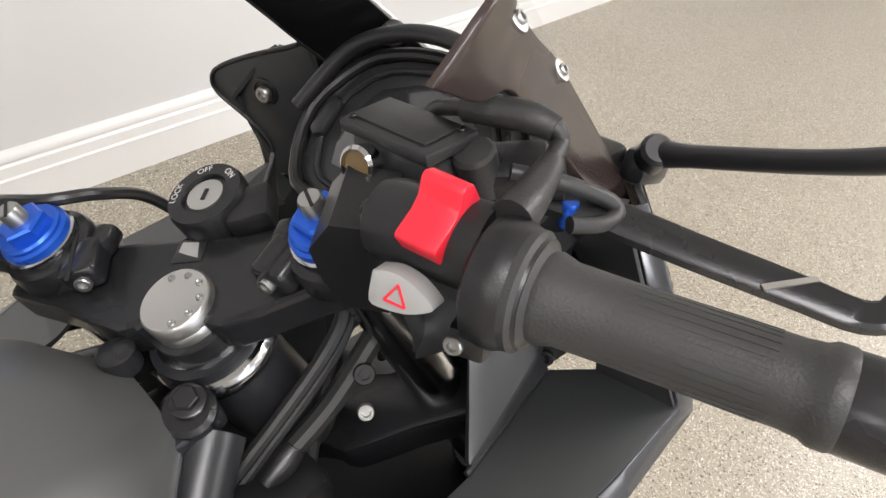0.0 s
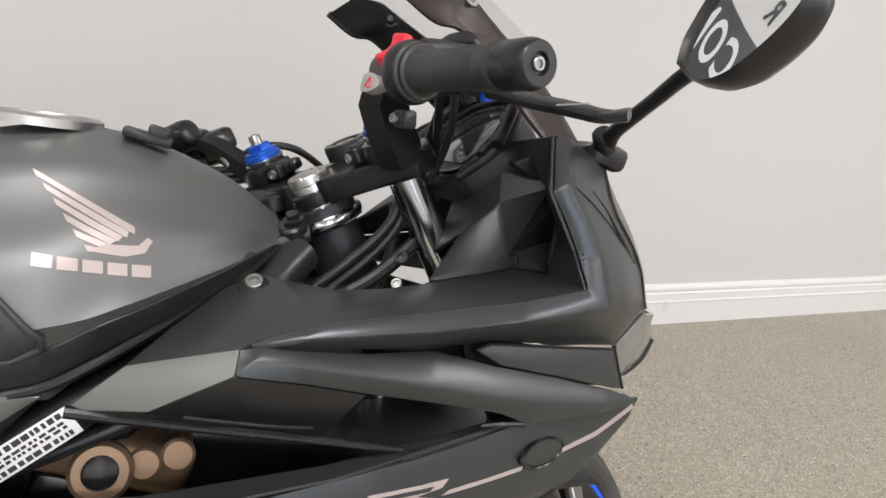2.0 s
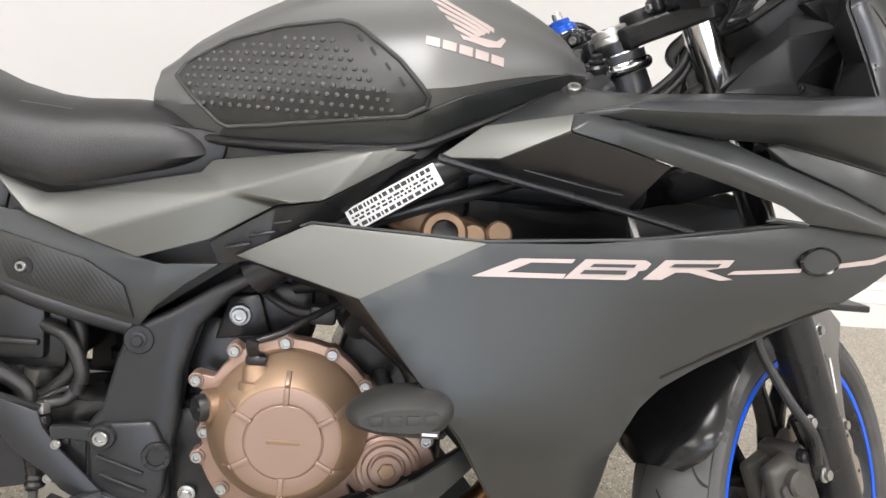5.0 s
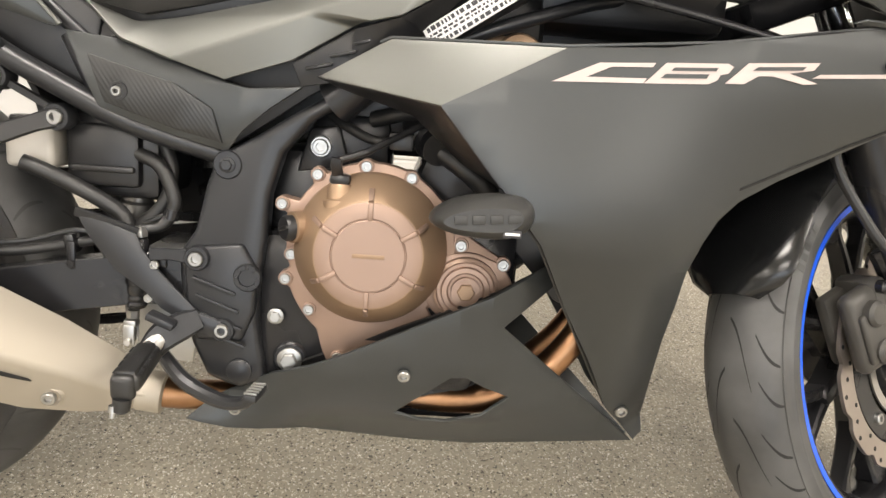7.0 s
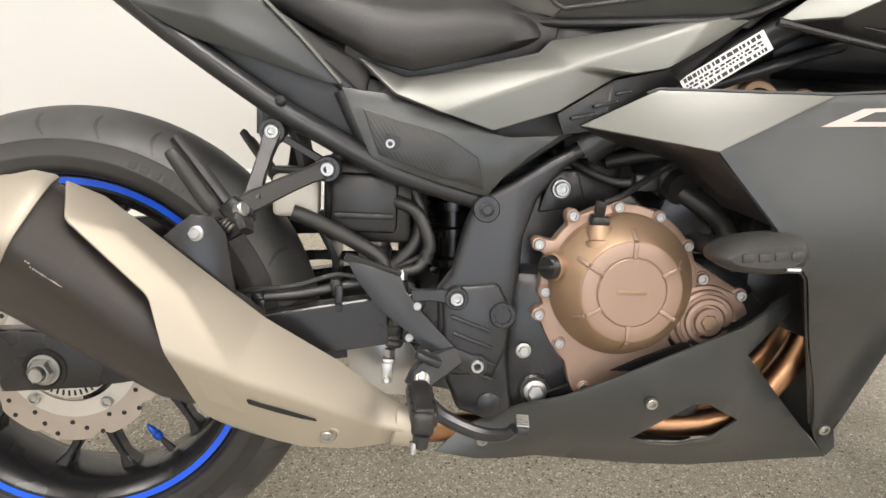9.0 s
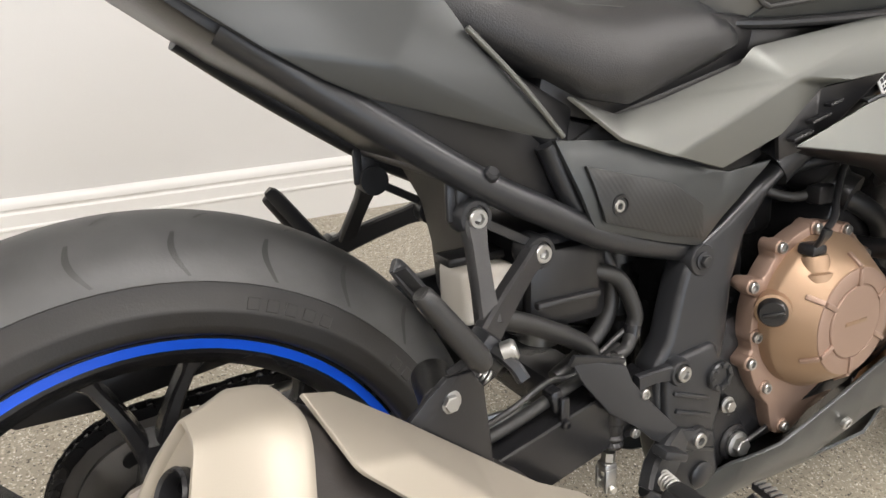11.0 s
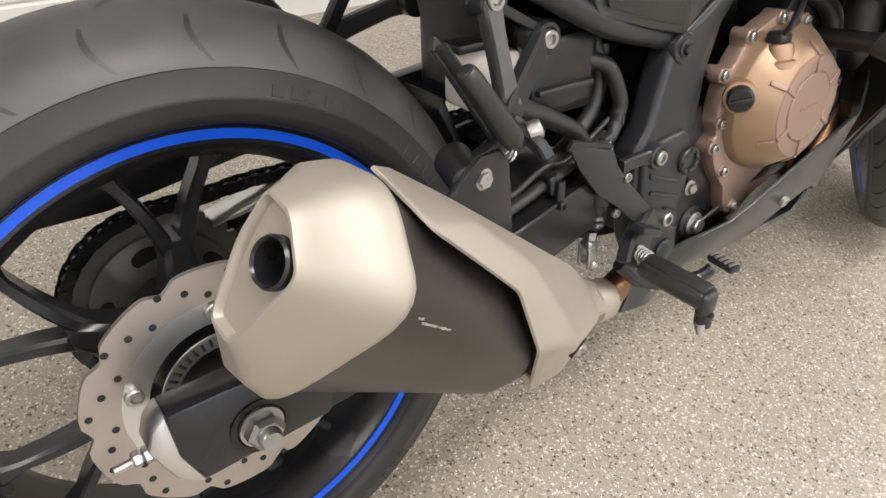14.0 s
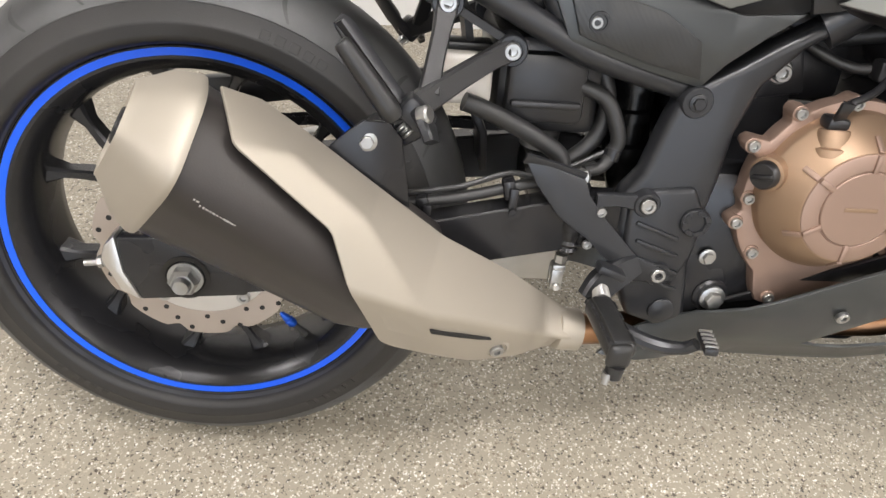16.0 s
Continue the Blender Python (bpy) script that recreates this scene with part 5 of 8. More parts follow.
# ---- rider footrest, heel guard, brake pedal ----
def rearset():
    part("heel_guard", slab([(0.3545, 0.4735), (0.424, 0.4500), (0.432, 0.4310), (0.4526, 0.4060), (0.500, 0.3570), (0.520, 0.3510), (0.536, 0.3430), (0.538, 0.3320), (0.528, 0.3250), (0.5120, 0.3290), (0.4825, 0.3440), (0.4549, 0.3620), (0.4360, 0.3810), (0.4010, 0.4060), (0.3710, 0.4430)], -0.0020, 0.0020, 0.0016, lambda x, z: -0.1290 - 0.055 * max(0.0, 0.45 - x) + 0.10 * (z - 0.41) * (1 if x < 0.46 else 0.2)), FRAMEBLACK, moto, "black heel guard plate")
    part("guard_flange", bar([(0.3555, -0.1300, 0.4725), (0.390, -0.1265, 0.4615), (0.424, -0.1220, 0.4495)], 0.004, 0.012, (0, -0.3, 1)), FRAMEBLACK, moto)
    part("guard_stay", bar([(0.4400, -0.1260, 0.4260), (0.465, -0.126, 0.4275), (0.4952, -0.1265, 0.4250)], [0.016, 0.014, 0.020], 0.010, (0, -1, 0)), FRAMEBLACK, moto)
    for x, y, z in ((0.4952, 0.1310, 0.4250), (0.5261, 0.1290, 0.3378)):
        part("guard_boss", lathe([(0.0150, -0.02), (0.0150, 0.000), (0.0135, 0.0025), (0.0105, 0.0025), (0.0100, 0.0), (0.0005, 0.0)], toward((x, -y, z), RIGHT), 26), FRAMEBLACK, moto)
        bolt(moto, (x, -y - 0.0002, z), RIGHT, 0.0088)
    bolt(moto, (0.4465, -0.1300, 0.4140), RIGHT, 0.0055)
    bolt(moto, (0.4382, -0.1270, 0.3720), RIGHT, 0.0055)
    part("footrest_mount", join(bar([(0.498, -0.126, 0.350), (0.480, -0.134, 0.342), (0.460, -0.142, 0.330), (0.446, -0.148, 0.312)], [0.026, 0.034, 0.036, 0.028], 0.020, (0, -1, 0.1)), block((0.034, 0.020, 0.010), Matrix.Translation((0.462, -0.154, 0.354)) @ Matrix.Rotation(0.4, 4, "Y"), 0.003)), FRAMEBLACK, moto, "cast black footrest mount")
    part("footrest_spring", join(*[lathe([(0.0085, k * 0.0042), (0.0100, k * 0.0042 + 0.0014), (0.0085, k * 0.0042 + 0.0028)], toward((0.456, -0.150, 0.326), (-0.1, -0.98, -0.05)), 16) for k in range(5)]), STEEL, moto, "small coil spring")
    peg = Matrix.Translation((0.4540, -0.2080, 0.3160)) @ Matrix.Rotation(radians(4), 4, "Z") @ Matrix.Rotation(radians(4), 4, "X")
    foot = part("footrest", join(block((0.032, 0.086, 0.022), peg, 0.008, 3), block((0.022, 0.078, 0.012), peg @ Matrix.Translation((0, 0, 0.008)), 0.004), block((0.026, 0.014, 0.030), peg @ Matrix.Translation((-0.002, -0.040, -0.004)), 0.008, 3), lathe([(0.010, 0), (0.009, 0.014), (0.007, 0.016)], peg @ toward((-0.003, -0.041, -0.016), (-0.1, -0.1, -1)), 14)), RUBBER, moto, "black rubber topped rider footrest")
    for sx in (-1, 1):
        for k in range(4):
            part("peg_groove", block((0.0030, 0.012, 0.0012), peg @ Matrix.Translation((sx * 0.0135, -0.028 + 0.018 * k, 0.0095)) @ Matrix.Rotation(sx * 0.5, 4, "Y"), 0.0004), DULL, foot)
    part("feeler_bolt", lathe([(0.0055, 0), (0.0055, 0.007), (0.0035, 0.008), (0.0035, 0.013), (0.001, 0.0145)], toward((0.4460, -0.2500, 0.2890), (-0.1, -0.15, -1)), 12), STEEL, moto)
    part("brake_pedal", tube([(0.455, -0.128, 0.300), (0.485, -0.138, 0.272), (0.530, -0.155, 0.258), (0.560, -0.168, 0.262), (0.572, -0.176, 0.274)], [0.009, 0.010, 0.0095, 0.008, 0.0075], 10), FRAMEBLACK, moto, "black curved rear brake pedal")
    tip = Matrix.Translation((0.5790, -0.1850, 0.2830)) @ Matrix.Rotation(radians(-8), 4, "Z")
    pad = part("pedal_tip", block((0.016, 0.040, 0.010), tip, 0.003), FRAMEBLACK, moto, "ribbed brake pedal pad")
    for k in range(5):
        part("pad_rib", block((0.015, 0.003, 0.003), tip @ Matrix.Translation((0, -0.015 + 0.0075 * k, 0.0055)), 0.0006), STEEL, pad)
    part("brake_cylinder", join(lathe([(0.0105, 0), (0.0125, 0.004), (0.0105, 0.008), (0.0125, 0.012), (0.0105, 0.016), (0.0125, 0.020), (0.0125, 0.028), (0.0145, 0.030), (0.0145, 0.046), (0.0115, 0.050), (0.0115, 0.082), (0.009, 0.086)], toward((0.4190, -0.1150, 0.3560), (0.05, 0, 1)), 20), block((0.034, 0.012, 0.016), Matrix.Translation((0.438, -0.116, 0.378)), 0.004), block((0.034, 0.012, 0.016), Matrix.Translation((0.440, -0.116, 0.414)), 0.004), lathe([(0.008, 0), (0.008, 0.020), (0.006, 0.022)], toward((0.412, -0.115, 0.420), (-0.9, -0.2, 0.3)), 16)), SATIN, moto, "black rear brake master cylinder")
    part("clevis", join(lathe([(0.0075, 0), (0.0075, 0.010)], toward((0.4145, -0.1160, 0.3420), (0.05, 0, 1)), 6), block((0.016, 0.016, 0.010), Matrix.Translation((0.4130, -0.1160, 0.3360)), 0.003), block((0.014, 0.004, 0.026), Matrix.Translation((0.4120, -0.1230, 0.3220)), 0.0015), block((0.014, 0.004, 0.026), Matrix.Translation((0.4120, -0.1090, 0.3220)), 0.0015)), STEEL, moto, "plated pushrod clevis")
    part("clevis_pin", lathe([(0.005, -0.016), (0.005, 0.004), (0.0035, 0.006)], toward((0.4120, -0.1240, 0.3140), RIGHT), 12), ALLOY, moto)
    part("banjo_bolt", lathe([(0.009, 0), (0.009, 0.006), (0.006, 0.012)], toward((0.4240, -0.1150, 0.4440), (0, 0, 1)), 6), STEEL, moto)
    part("brake_hose", tube([(0.4250, -0.1100, 0.4520), (0.4450, -0.105, 0.4560), (0.4560, -0.100, 0.472), (0.4590, -0.099, 0.4900), (0.4420, -0.095, 0.5260), (0.4150, -0.090, 0.5390), (0.390, -0.08, 0.545)], [0.0068, 0.0068, 0.0082, 0.0085, 0.0085, 0.0085, 0.0085], 14), RUBBER, moto, "thick black rubber hose")
    part("hose_crimp", tube([(0.4545, -0.1005, 0.4640), (0.4570, -0.0995, 0.4760)], 0.0092, 14), SATIN, moto)
    part("reservoir_hose", tube([(0.2880, -0.112, 0.5230), (0.3060, -0.110, 0.5165), (0.3386, -0.104, 0.5009), (0.3811, -0.100, 0.4776), (0.4000, -0.100, 0.4620), (0.4040, -0.104, 0.4400)], 0.0098, 14), RUBBER, moto, "thick black rubber hose")
    part("coolant_hose", tube([(0.4380, -0.070, 0.5550), (0.4480, -0.075, 0.5200), (0.4400, -0.078, 0.4800), (0.4100, -0.080, 0.4500), (0.370, -0.085, 0.432)], 0.0090, 14), RUBBER, moto)
    part("spring_collar", lathe([(0.022, 0), (0.022, 0.020), (0.019, 0.024), (0.019, 0.036)], toward((0.388, -0.030, 0.450), (0.1, 0, 1)), 24), STEEL, moto, "plated collar behind the hoses")
    part("side_stand", join(tube([(0.50, 0.10, 0.27), (0.46, 0.22, 0.14), (0.43, 0.30, 0.055)], 0.012, 10), block((0.06, 0.05, 0.008), Matrix.Translation((0.43, 0.31, 0.068)) @ Matrix.Rotation(radians(12), 4, "X"), 0.003)), FRAMEBLACK, moto, "black side stand, folded out")
    part("stand_bracket", slab([(0.345, 0.345), (0.42, 0.345), (0.455, 0.30), (0.445, 0.235), (0.36, 0.235)], 0.02, 0.026, 0.002), STEEL, moto)


rearset()
# shock, battery box, mudguard inside the rear
sp = toward((0.500, 0.02, 0.42), (-0.08, 0, 1))
part("shock_spring", tube([sp @ Vector((0.028 * math.cos(a), 0.028 * math.sin(a), 0.0021 * a)) for a in np.linspace(0, 24 * math.pi, 200)], 0.0045, 8, 1), SATIN, moto, "black rear shock spring")
part("shock_body", lathe([(0.020, -0.02), (0.024, 0), (0.024, 0.030), (0.031, 0.032), (0.031, 0.043), (0.023, 0.046), (0.023, 0.072), (0.030, 0.074), (0.030, 0.085), (0.023, 0.088), (0.023, 0.108), (0.031, 0.110), (0.031, 0.122), (0.018, 0.126), (0.018, 0.16)], toward((0.502, -0.022, 0.415), (-0.08, 0, 1)), 28), GLOSS, moto, "gloss black rear shock absorber with ribbed collars", 30)
part("battery_box", join(block((0.115, 0.17, 0.105), Matrix.Translation((0.380, 0.0, 0.535)), 0.012), block((0.085, 0.02, 0.075), Matrix.Translation((0.375, -0.088, 0.535)), 0.008), block((0.075, 0.012, 0.008), Matrix.Translation((0.375, -0.098, 0.520)), 0.003)), PLASTIC, moto, "black battery and tool box")
part("fluid_bottle", block((0.056, 0.050, 0.052), Matrix.Translation((0.289, -0.075, 0.541)), 0.007, 3), WHITEMARK2, moto, "translucent white reservoir bottle")
part("bottle_lid", block((0.060, 0.030, 0.009), Matrix.Translation((0.287, -0.066, 0.571)), 0.003), PLASTIC, moto, "black bottle lid")


def mudguard():
    """Inner rear guard: a curved panel before the tyre that hangs from under the seat."""
    secs = []
    for x, z, y0, y1 in ((0.205, 0.712, -0.075, 0.050), (0.240, 0.682, -0.078, 0.045), (0.268, 0.645, -0.078, 0.038), (0.287, 0.606, -0.076, 0.032), (0.296, 0.562, -0.070, 0.030), (0.300, 0.515, -0.066, 0.030)):
        mid_y = (y0 + y1) / 2
        secs.append([(x + d, y, z) for y, d in ((y0, -0.004), (mid_y, -0.006), (y1, 0.0), (y1, 0.005), (mid_y, 0.002), (y0, 0.004))])
    part("inner_mudguard", rings(secs), DULL, moto, "black plastic inner mudguard", 40)


mudguard()


# ---- tank and seat ----
TANK = ((0.512, 0.795, 0.838, 0.045), (0.530, 0.775, 0.868, 0.075), (0.560, 0.765, 0.890, 0.098), (0.610, 0.762, 0.922, 0.125), (0.680, 0.764, 0.958, 0.153), (0.750, 0.768, 0.982, 0.172), (0.815, 0.774, 0.994, 0.182),
        (0.865, 0.800, 0.990, 0.178), (0.910, 0.822, 0.977, 0.158), (0.955, 0.845, 0.957, 0.128), (0.990, 0.862, 0.938, 0.096), (1.012, 0.874, 0.918, 0.064), (1.022, 0.884, 0.902, 0.030))
TPROF = ((0.76, 0.0), (0.89, 0.14), (1.0, 0.29), (0.99, 0.34), (0.965, 0.40), (0.935, 0.47), (0.90, 0.535), (0.855, 0.58), (0.805, 0.62), (0.75, 0.66), (0.70, 0.703), (0.655, 0.75), (0.615, 0.80), (0.575, 0.850), (0.52, 0.875), (0.45, 0.902), (0.375, 0.929), (0.29, 0.955), (0.2, 0.976), (0.1, 0.992), (0.0, 1.0))


def tank_row(x):
    xs = [t[0] for t in TANK]
    near = [min(1.022, max(0.512, x + d)) for d in (-0.024, -0.016, -0.008, 0, 0.008, 0.016, 0.024)]
    return [float(np.mean(np.interp(near, xs, [t[k] for t in TANK]))) for k in (1, 2, 3)]


TFRONT = ((0.74, 0.0), (0.87, 0.13), (1.0, 0.265), (0.962, 0.31), (0.940, 0.36), (0.922, 0.42), (0.902, 0.485), (0.875, 0.545), (0.835, 0.60), (0.785, 0.645), (0.725, 0.69), (0.670, 0.74), (0.620, 0.795), (0.575, 0.850), (0.52, 0.875), (0.45, 0.902), (0.375, 0.929), (0.29, 0.955), (0.2, 0.976), (0.1, 0.992), (0.0, 1.0))


def tank_profile(x):
    """The section's outline: softly rounded at the knees, creased further forward."""
    k = min(1.0, max(0.0, (x - 0.815) / 0.05))
    k = k * k * (3 - 2 * k)
    return [(p + (r - p) * k, q + (t - q) * k) for (p, q), (r, t) in zip(TPROF, TFRONT)]


def tank_y(x, z):
    """The tank's right flank."""
    lo, hi, hw = tank_row(x)
    f = min(1, max(0, (z - lo) / (hi - lo)))
    prof = tank_profile(x)
    return -hw * float(np.interp(f, [p[1] for p in prof], [p[0] for p in prof]))


secs = []
for x in np.linspace(0.512, 1.022, 60):
    lo, hi, hw = tank_row(x)
    right = [(x, -hw * p, lo + (hi - lo) * q) for p, q in tank_profile(x)]
    secs.append(right + [(px, -py, pz) for px, py, pz in right[-2::-1]])
tank_bm = rings(secs)
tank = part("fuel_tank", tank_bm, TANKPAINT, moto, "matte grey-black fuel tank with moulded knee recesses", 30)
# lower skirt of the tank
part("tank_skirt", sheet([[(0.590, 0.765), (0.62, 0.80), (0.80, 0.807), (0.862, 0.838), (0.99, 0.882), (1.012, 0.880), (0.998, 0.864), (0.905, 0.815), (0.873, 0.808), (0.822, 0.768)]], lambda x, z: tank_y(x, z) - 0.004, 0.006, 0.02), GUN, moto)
# knee pad with studs
pad = part("knee_pad", sheet([[(0.541, 0.834), (0.550, 0.850), (0.601, 0.879), (0.660, 0.897), (0.724, 0.907), (0.742, 0.902), (0.790, 0.866), (0.822, 0.832), (0.820, 0.822), (0.800, 0.811), (0.66, 0.789), (0.608, 0.782), (0.598, 0.786)]], lambda x, z: tank_y(x, z) - 0.004, 0.006, 0.02, 0.002), PADRUB, moto, "dark grey rubber knee pad with small studs")
studs = []
for i in range(24):
    for j in range(10):
        x, z = 0.556 + i * 0.0104 + (0.0052 if j % 2 else 0), 0.796 + j * 0.0096
        top, low = 0.86 + (x - 0.56) * 0.22, 0.797 + max(0, 0.585 - x) * 0.9
        if low < z < min(top, 0.905 - max(0, x - 0.70) * 0.9) and x < 0.79:
            studs.append(lathe([(0.0030, 0), (0.0026, 0.0014), (0.0006, 0.0019)], toward((x, tank_y(x, z) - 0.0042, z), (-0.1, -1, 0.25)), 8))
tagged(part("stud", join(*studs), PADRUB, pad), kind="stuff")
marks = [(0.747, 0.886, 0.011), (0.762, 0.872, 0.013), (0.778, 0.858, 0.011), (0.793, 0.845, 0.010)]
part("pad_mark", join(*[block((wd, 0.001, 0.003), Matrix.Translation((x, tank_y(x, z) - 0.0048, z)) @ Matrix.Rotation(0.9, 4, "Y") @ Matrix.Rotation(-0.3, 4, "X"), 0) for x, z, wd in marks]), DULL, pad)


def on_tank(outline, lift):
    return sheet([outline], lambda x, z: tank_y(x, z) - lift, 0.0008, 0.02, 0)


# winged emblem as a plain fan of bars, maker's word as plain bars
for k in range(6):
    t = k / 5
    x0, z0 = 0.808 + 0.042 * t, 0.957 - 0.055 * t
    x1, z1 = 0.897 - 0.030 * t, 0.908 - 0.012 * t
    part("wing_mark", on_tank([(x0, z0), (x0 + 0.003, z0 - 0.0055), (x1 - 0.010, z1 + 0.001), (x1 - 0.002 - 0.008 * (1 - t), z1 + 0.0025 + 0.004 * (1 - t))], 0.0012), DECAL, tank)
part("wing_mark", on_tank([(0.852, 0.8975), (0.866, 0.9020), (0.890, 0.9000), (0.897, 0.9060), (0.901, 0.9030), (0.895, 0.8940), (0.880, 0.8920)], 0.0012), DECAL, tank)
for k in range(5):
    x = 0.814 + 0.0178 * k
    z = 0.8965 - 0.0027 * k
    part("word_bar", on_tank([(x, z), (x + 0.0145, z - 0.0022), (x + 0.0145, z - 0.0116), (x, z - 0.0096)], 0.0012), DECAL, tank)
# black edge seal along the tank's lower rim
for sg in (-1, 1):
    rim = []
    for x in np.linspace(0.53, 1.02, 16):
        lo, hi, hw = tank_row(x)
        rim.append((x, sg * (hw * 0.80 + 0.004), lo + 0.004))
    part("edge_seal", tube(rim, 0.0055, 10, 3), PLASTIC, tank, "black rubber edge seal")
cap = Matrix.Translation((0.80, 0.0, 0.990)) @ Matrix.Rotation(radians(4), 4, "Y")
part("filler_cap", lathe([(0.055, 0), (0.055, 0.008), (0.050, 0.011), (0.040, 0.011), (0.038, 0.007), (0.0005, 0.008)], cap, 40), ALLOY, moto, "alloy fuel filler cap")
part("tank_bracket", join(block((0.045, 0.03, 0.010), Matrix.Translation((0.895, -0.035, 0.985)) @ Matrix.Rotation(0.25, 4, "Y"), 0.003), block((0.02, 0.02, 0.012), Matrix.Translation((0.905, -0.04, 0.990)) @ Matrix.Rotation(0.25, 4, "Y"), 0.003)), SATIN, moto, "small black bracket on the tank")


def saddle(rows, label):
    ss = []
    for x, lo, hi, hw in rows:
        right = [(x, -hw * p, lo + (hi - lo) * q) for p, q in ((0.9, 0.0), (1.0, 0.15), (0.99, 0.4), (0.93, 0.62), (0.78, 0.82), (0.52, 0.94), (0.25, 0.99), (0, 1.0))]
        ss.append(right + [(a, -b, c) for a, b, c in right[-2::-1]])
    return part("seat", rings(ss), VINYL, moto, label, 45)


saddle(((0.235, 0.765, 0.850, 0.085), (0.270, 0.760, 0.840, 0.105), (0.330, 0.735, 0.815, 0.122), (0.385, 0.708, 0.803, 0.128), (0.430, 0.700, 0.801, 0.126), (0.490, 0.715, 0.806, 0.115), (0.540, 0.728, 0.803, 0.109), (0.564, 0.736, 0.791, 0.107), (0.578, 0.742, 0.778, 0.103), (0.587, 0.748, 0.766, 0.094)), "black grained vinyl rider seat")
saddle(((0.02, 0.86, 0.93, 0.08), (0.12, 0.83, 0.92, 0.10), (0.22, 0.80, 0.905, 0.105), (0.265, 0.79, 0.86, 0.09)), "black vinyl passenger seat")

# added dark slab: stands for the shade between seat and side cover
part("seat_gap_fill", slab([(0.34, 0.70), (0.42, 0.682), (0.60, 0.732), (0.61, 0.775), (0.36, 0.79)], -0.097, 0.097, 0.004), PLASTIC, moto, "black slab added for the shaded gap under the seat")
RIM = [(0.541, 0.834), (0.550, 0.850), (0.601, 0.879), (0.660, 0.897), (0.724, 0.907), (0.742, 0.902), (0.790, 0.866), (0.822, 0.832), (0.820, 0.822), (0.800, 0.811), (0.66, 0.789), (0.608, 0.782), (0.598, 0.786)]
edge = [(x, tank_y(x, z) - 0.0045, z) for (x0, z0), (x1, z1) in zip(RIM, RIM[1:] + RIM[:1]) for x, z in ((x0 + (x1 - x0) * t, z0 + (z1 - z0) * t) for t in (0, 0.25, 0.5, 0.75))]
part("pad_rim", tube(edge + edge[:1], 0.0028, 8, 1), PADRUB, pad)
# ---- side panels ----
V = dict(a=(0.365, -0.112, 0.712), b=(0.420, -0.108, 0.692), c=(0.470, -0.107, 0.700), d=(0.580, -0.105, 0.729), e=(0.594, -0.108, 0.745), f=(0.700, -0.135, 0.764), g=(0.793, -0.150, 0.779), h=(0.818, -0.152, 0.775),
         i=(0.722, -0.170, 0.715), j=(0.680, -0.150, 0.706), k=(0.618, -0.141, 0.712), l=(0.668, -0.136, 0.702), m=(0.602, -0.144, 0.660), n=(0.527, -0.140, 0.634), o=(0.470, -0.138, 0.651), p=(0.410, -0.132, 0.672), q=(0.770, -0.165, 0.772))
part("side_cover", facets(V, ["a b p", "b c k o p", "c d e k", "e f q k", "k q i j", "f g q", "g h i q", "k l m n o", "k j l"], 0.004, 0.0015, 0.004), GUNLIT, moto, "satin seat side cover with a raised edge, greyed as if lit", 30)
part("vent_trim", facets(dict(a=(0.818, -0.150, 0.775), b=(0.722, -0.166, 0.713), c=(0.668, -0.132, 0.700), d=(0.602, -0.140, 0.657), e=(0.612, -0.135, 0.633), f=(0.660, -0.138, 0.642), g=(0.75, -0.14, 0.70)), ["a b g", "b c f g", "c d e f"], 0.005, 0.001, 0.002), PLASTIC, moto, "black slotted vent trim")
for k in range(4):
    x = 0.632 + 0.026 * k
    part("vent_fin", block((0.030, 0.010, 0.004), Matrix.Translation((x, -0.142, 0.656 + 0.0155 * k)) @ Matrix.Rotation(-0.25, 4, "Y"), 0.0015), SATIN, moto)
side = part("side_panel", sheet([[(0.345, 0.676), (0.410, 0.670), (0.527, 0.632), (0.550, 0.627), (0.612, 0.632), (0.575, 0.605), (0.545, 0.578), (0.526, 0.552), (0.470, 0.566), (0.384, 0.592), (0.366, 0.630)]], lambda x, z: -0.118 - 0.010 * math.sin(max(0, min(1, (z - 0.55) / 0.12)) * 3.1), 0.005, 0.03), GUN, moto, "dark side panel with a carbon patterned insert")
part("carbon_insert", sheet([[(0.372, 0.652), (0.470, 0.626), (0.512, 0.600), (0.522, 0.562), (0.470, 0.574), (0.392, 0.599)]], lambda x, z: -0.1225 - 0.010 * math.sin(max(0, min(1, (z - 0.55) / 0.12)) * 3.1), 0.003, 0.03, 0.001), CARBON, side, "carbon weave patterned insert")
part("screw_cup", lathe([(0.011, 0), (0.010, 0.0045), (0.0075, 0.0045), (0.0065, 0.001), (0.0005, 0.001)], toward((0.408, -0.129, 0.613), RIGHT), 20), PLASTIC, side)
bolt(side, (0.4055, -0.1300, 0.6125), RIGHT, 0.0058)
V = dict(a=(-0.02, -0.10, 0.845), b=(0.105, -0.128, 0.758), c=(0.140, -0.128, 0.738), d=(0.175, -0.125, 0.722), e=(0.340, -0.128, 0.676), f=(0.345, -0.127, 0.684), g=(0.262, -0.128, 0.760), h=(0.235, -0.12, 0.80), i=(0.20, -0.105, 0.86), j=(0.02, -0.09, 0.88), k=(0.19, -0.135, 0.745))
for s, pts in ((1, V), (-1, flip(V))):
    part("tail_panel", facets(pts, ["a b k h i j", "b c d e k", "k e f g h"], 0.004, 0.0015, 0.004), GUN, moto, "matte black tail panel", 30)
part("tail_edge", tube([(0.255, -0.130, 0.770), (0.30, -0.131, 0.728), (0.345, -0.130, 0.680)], 0.0025, 8), GUNLIT, moto)
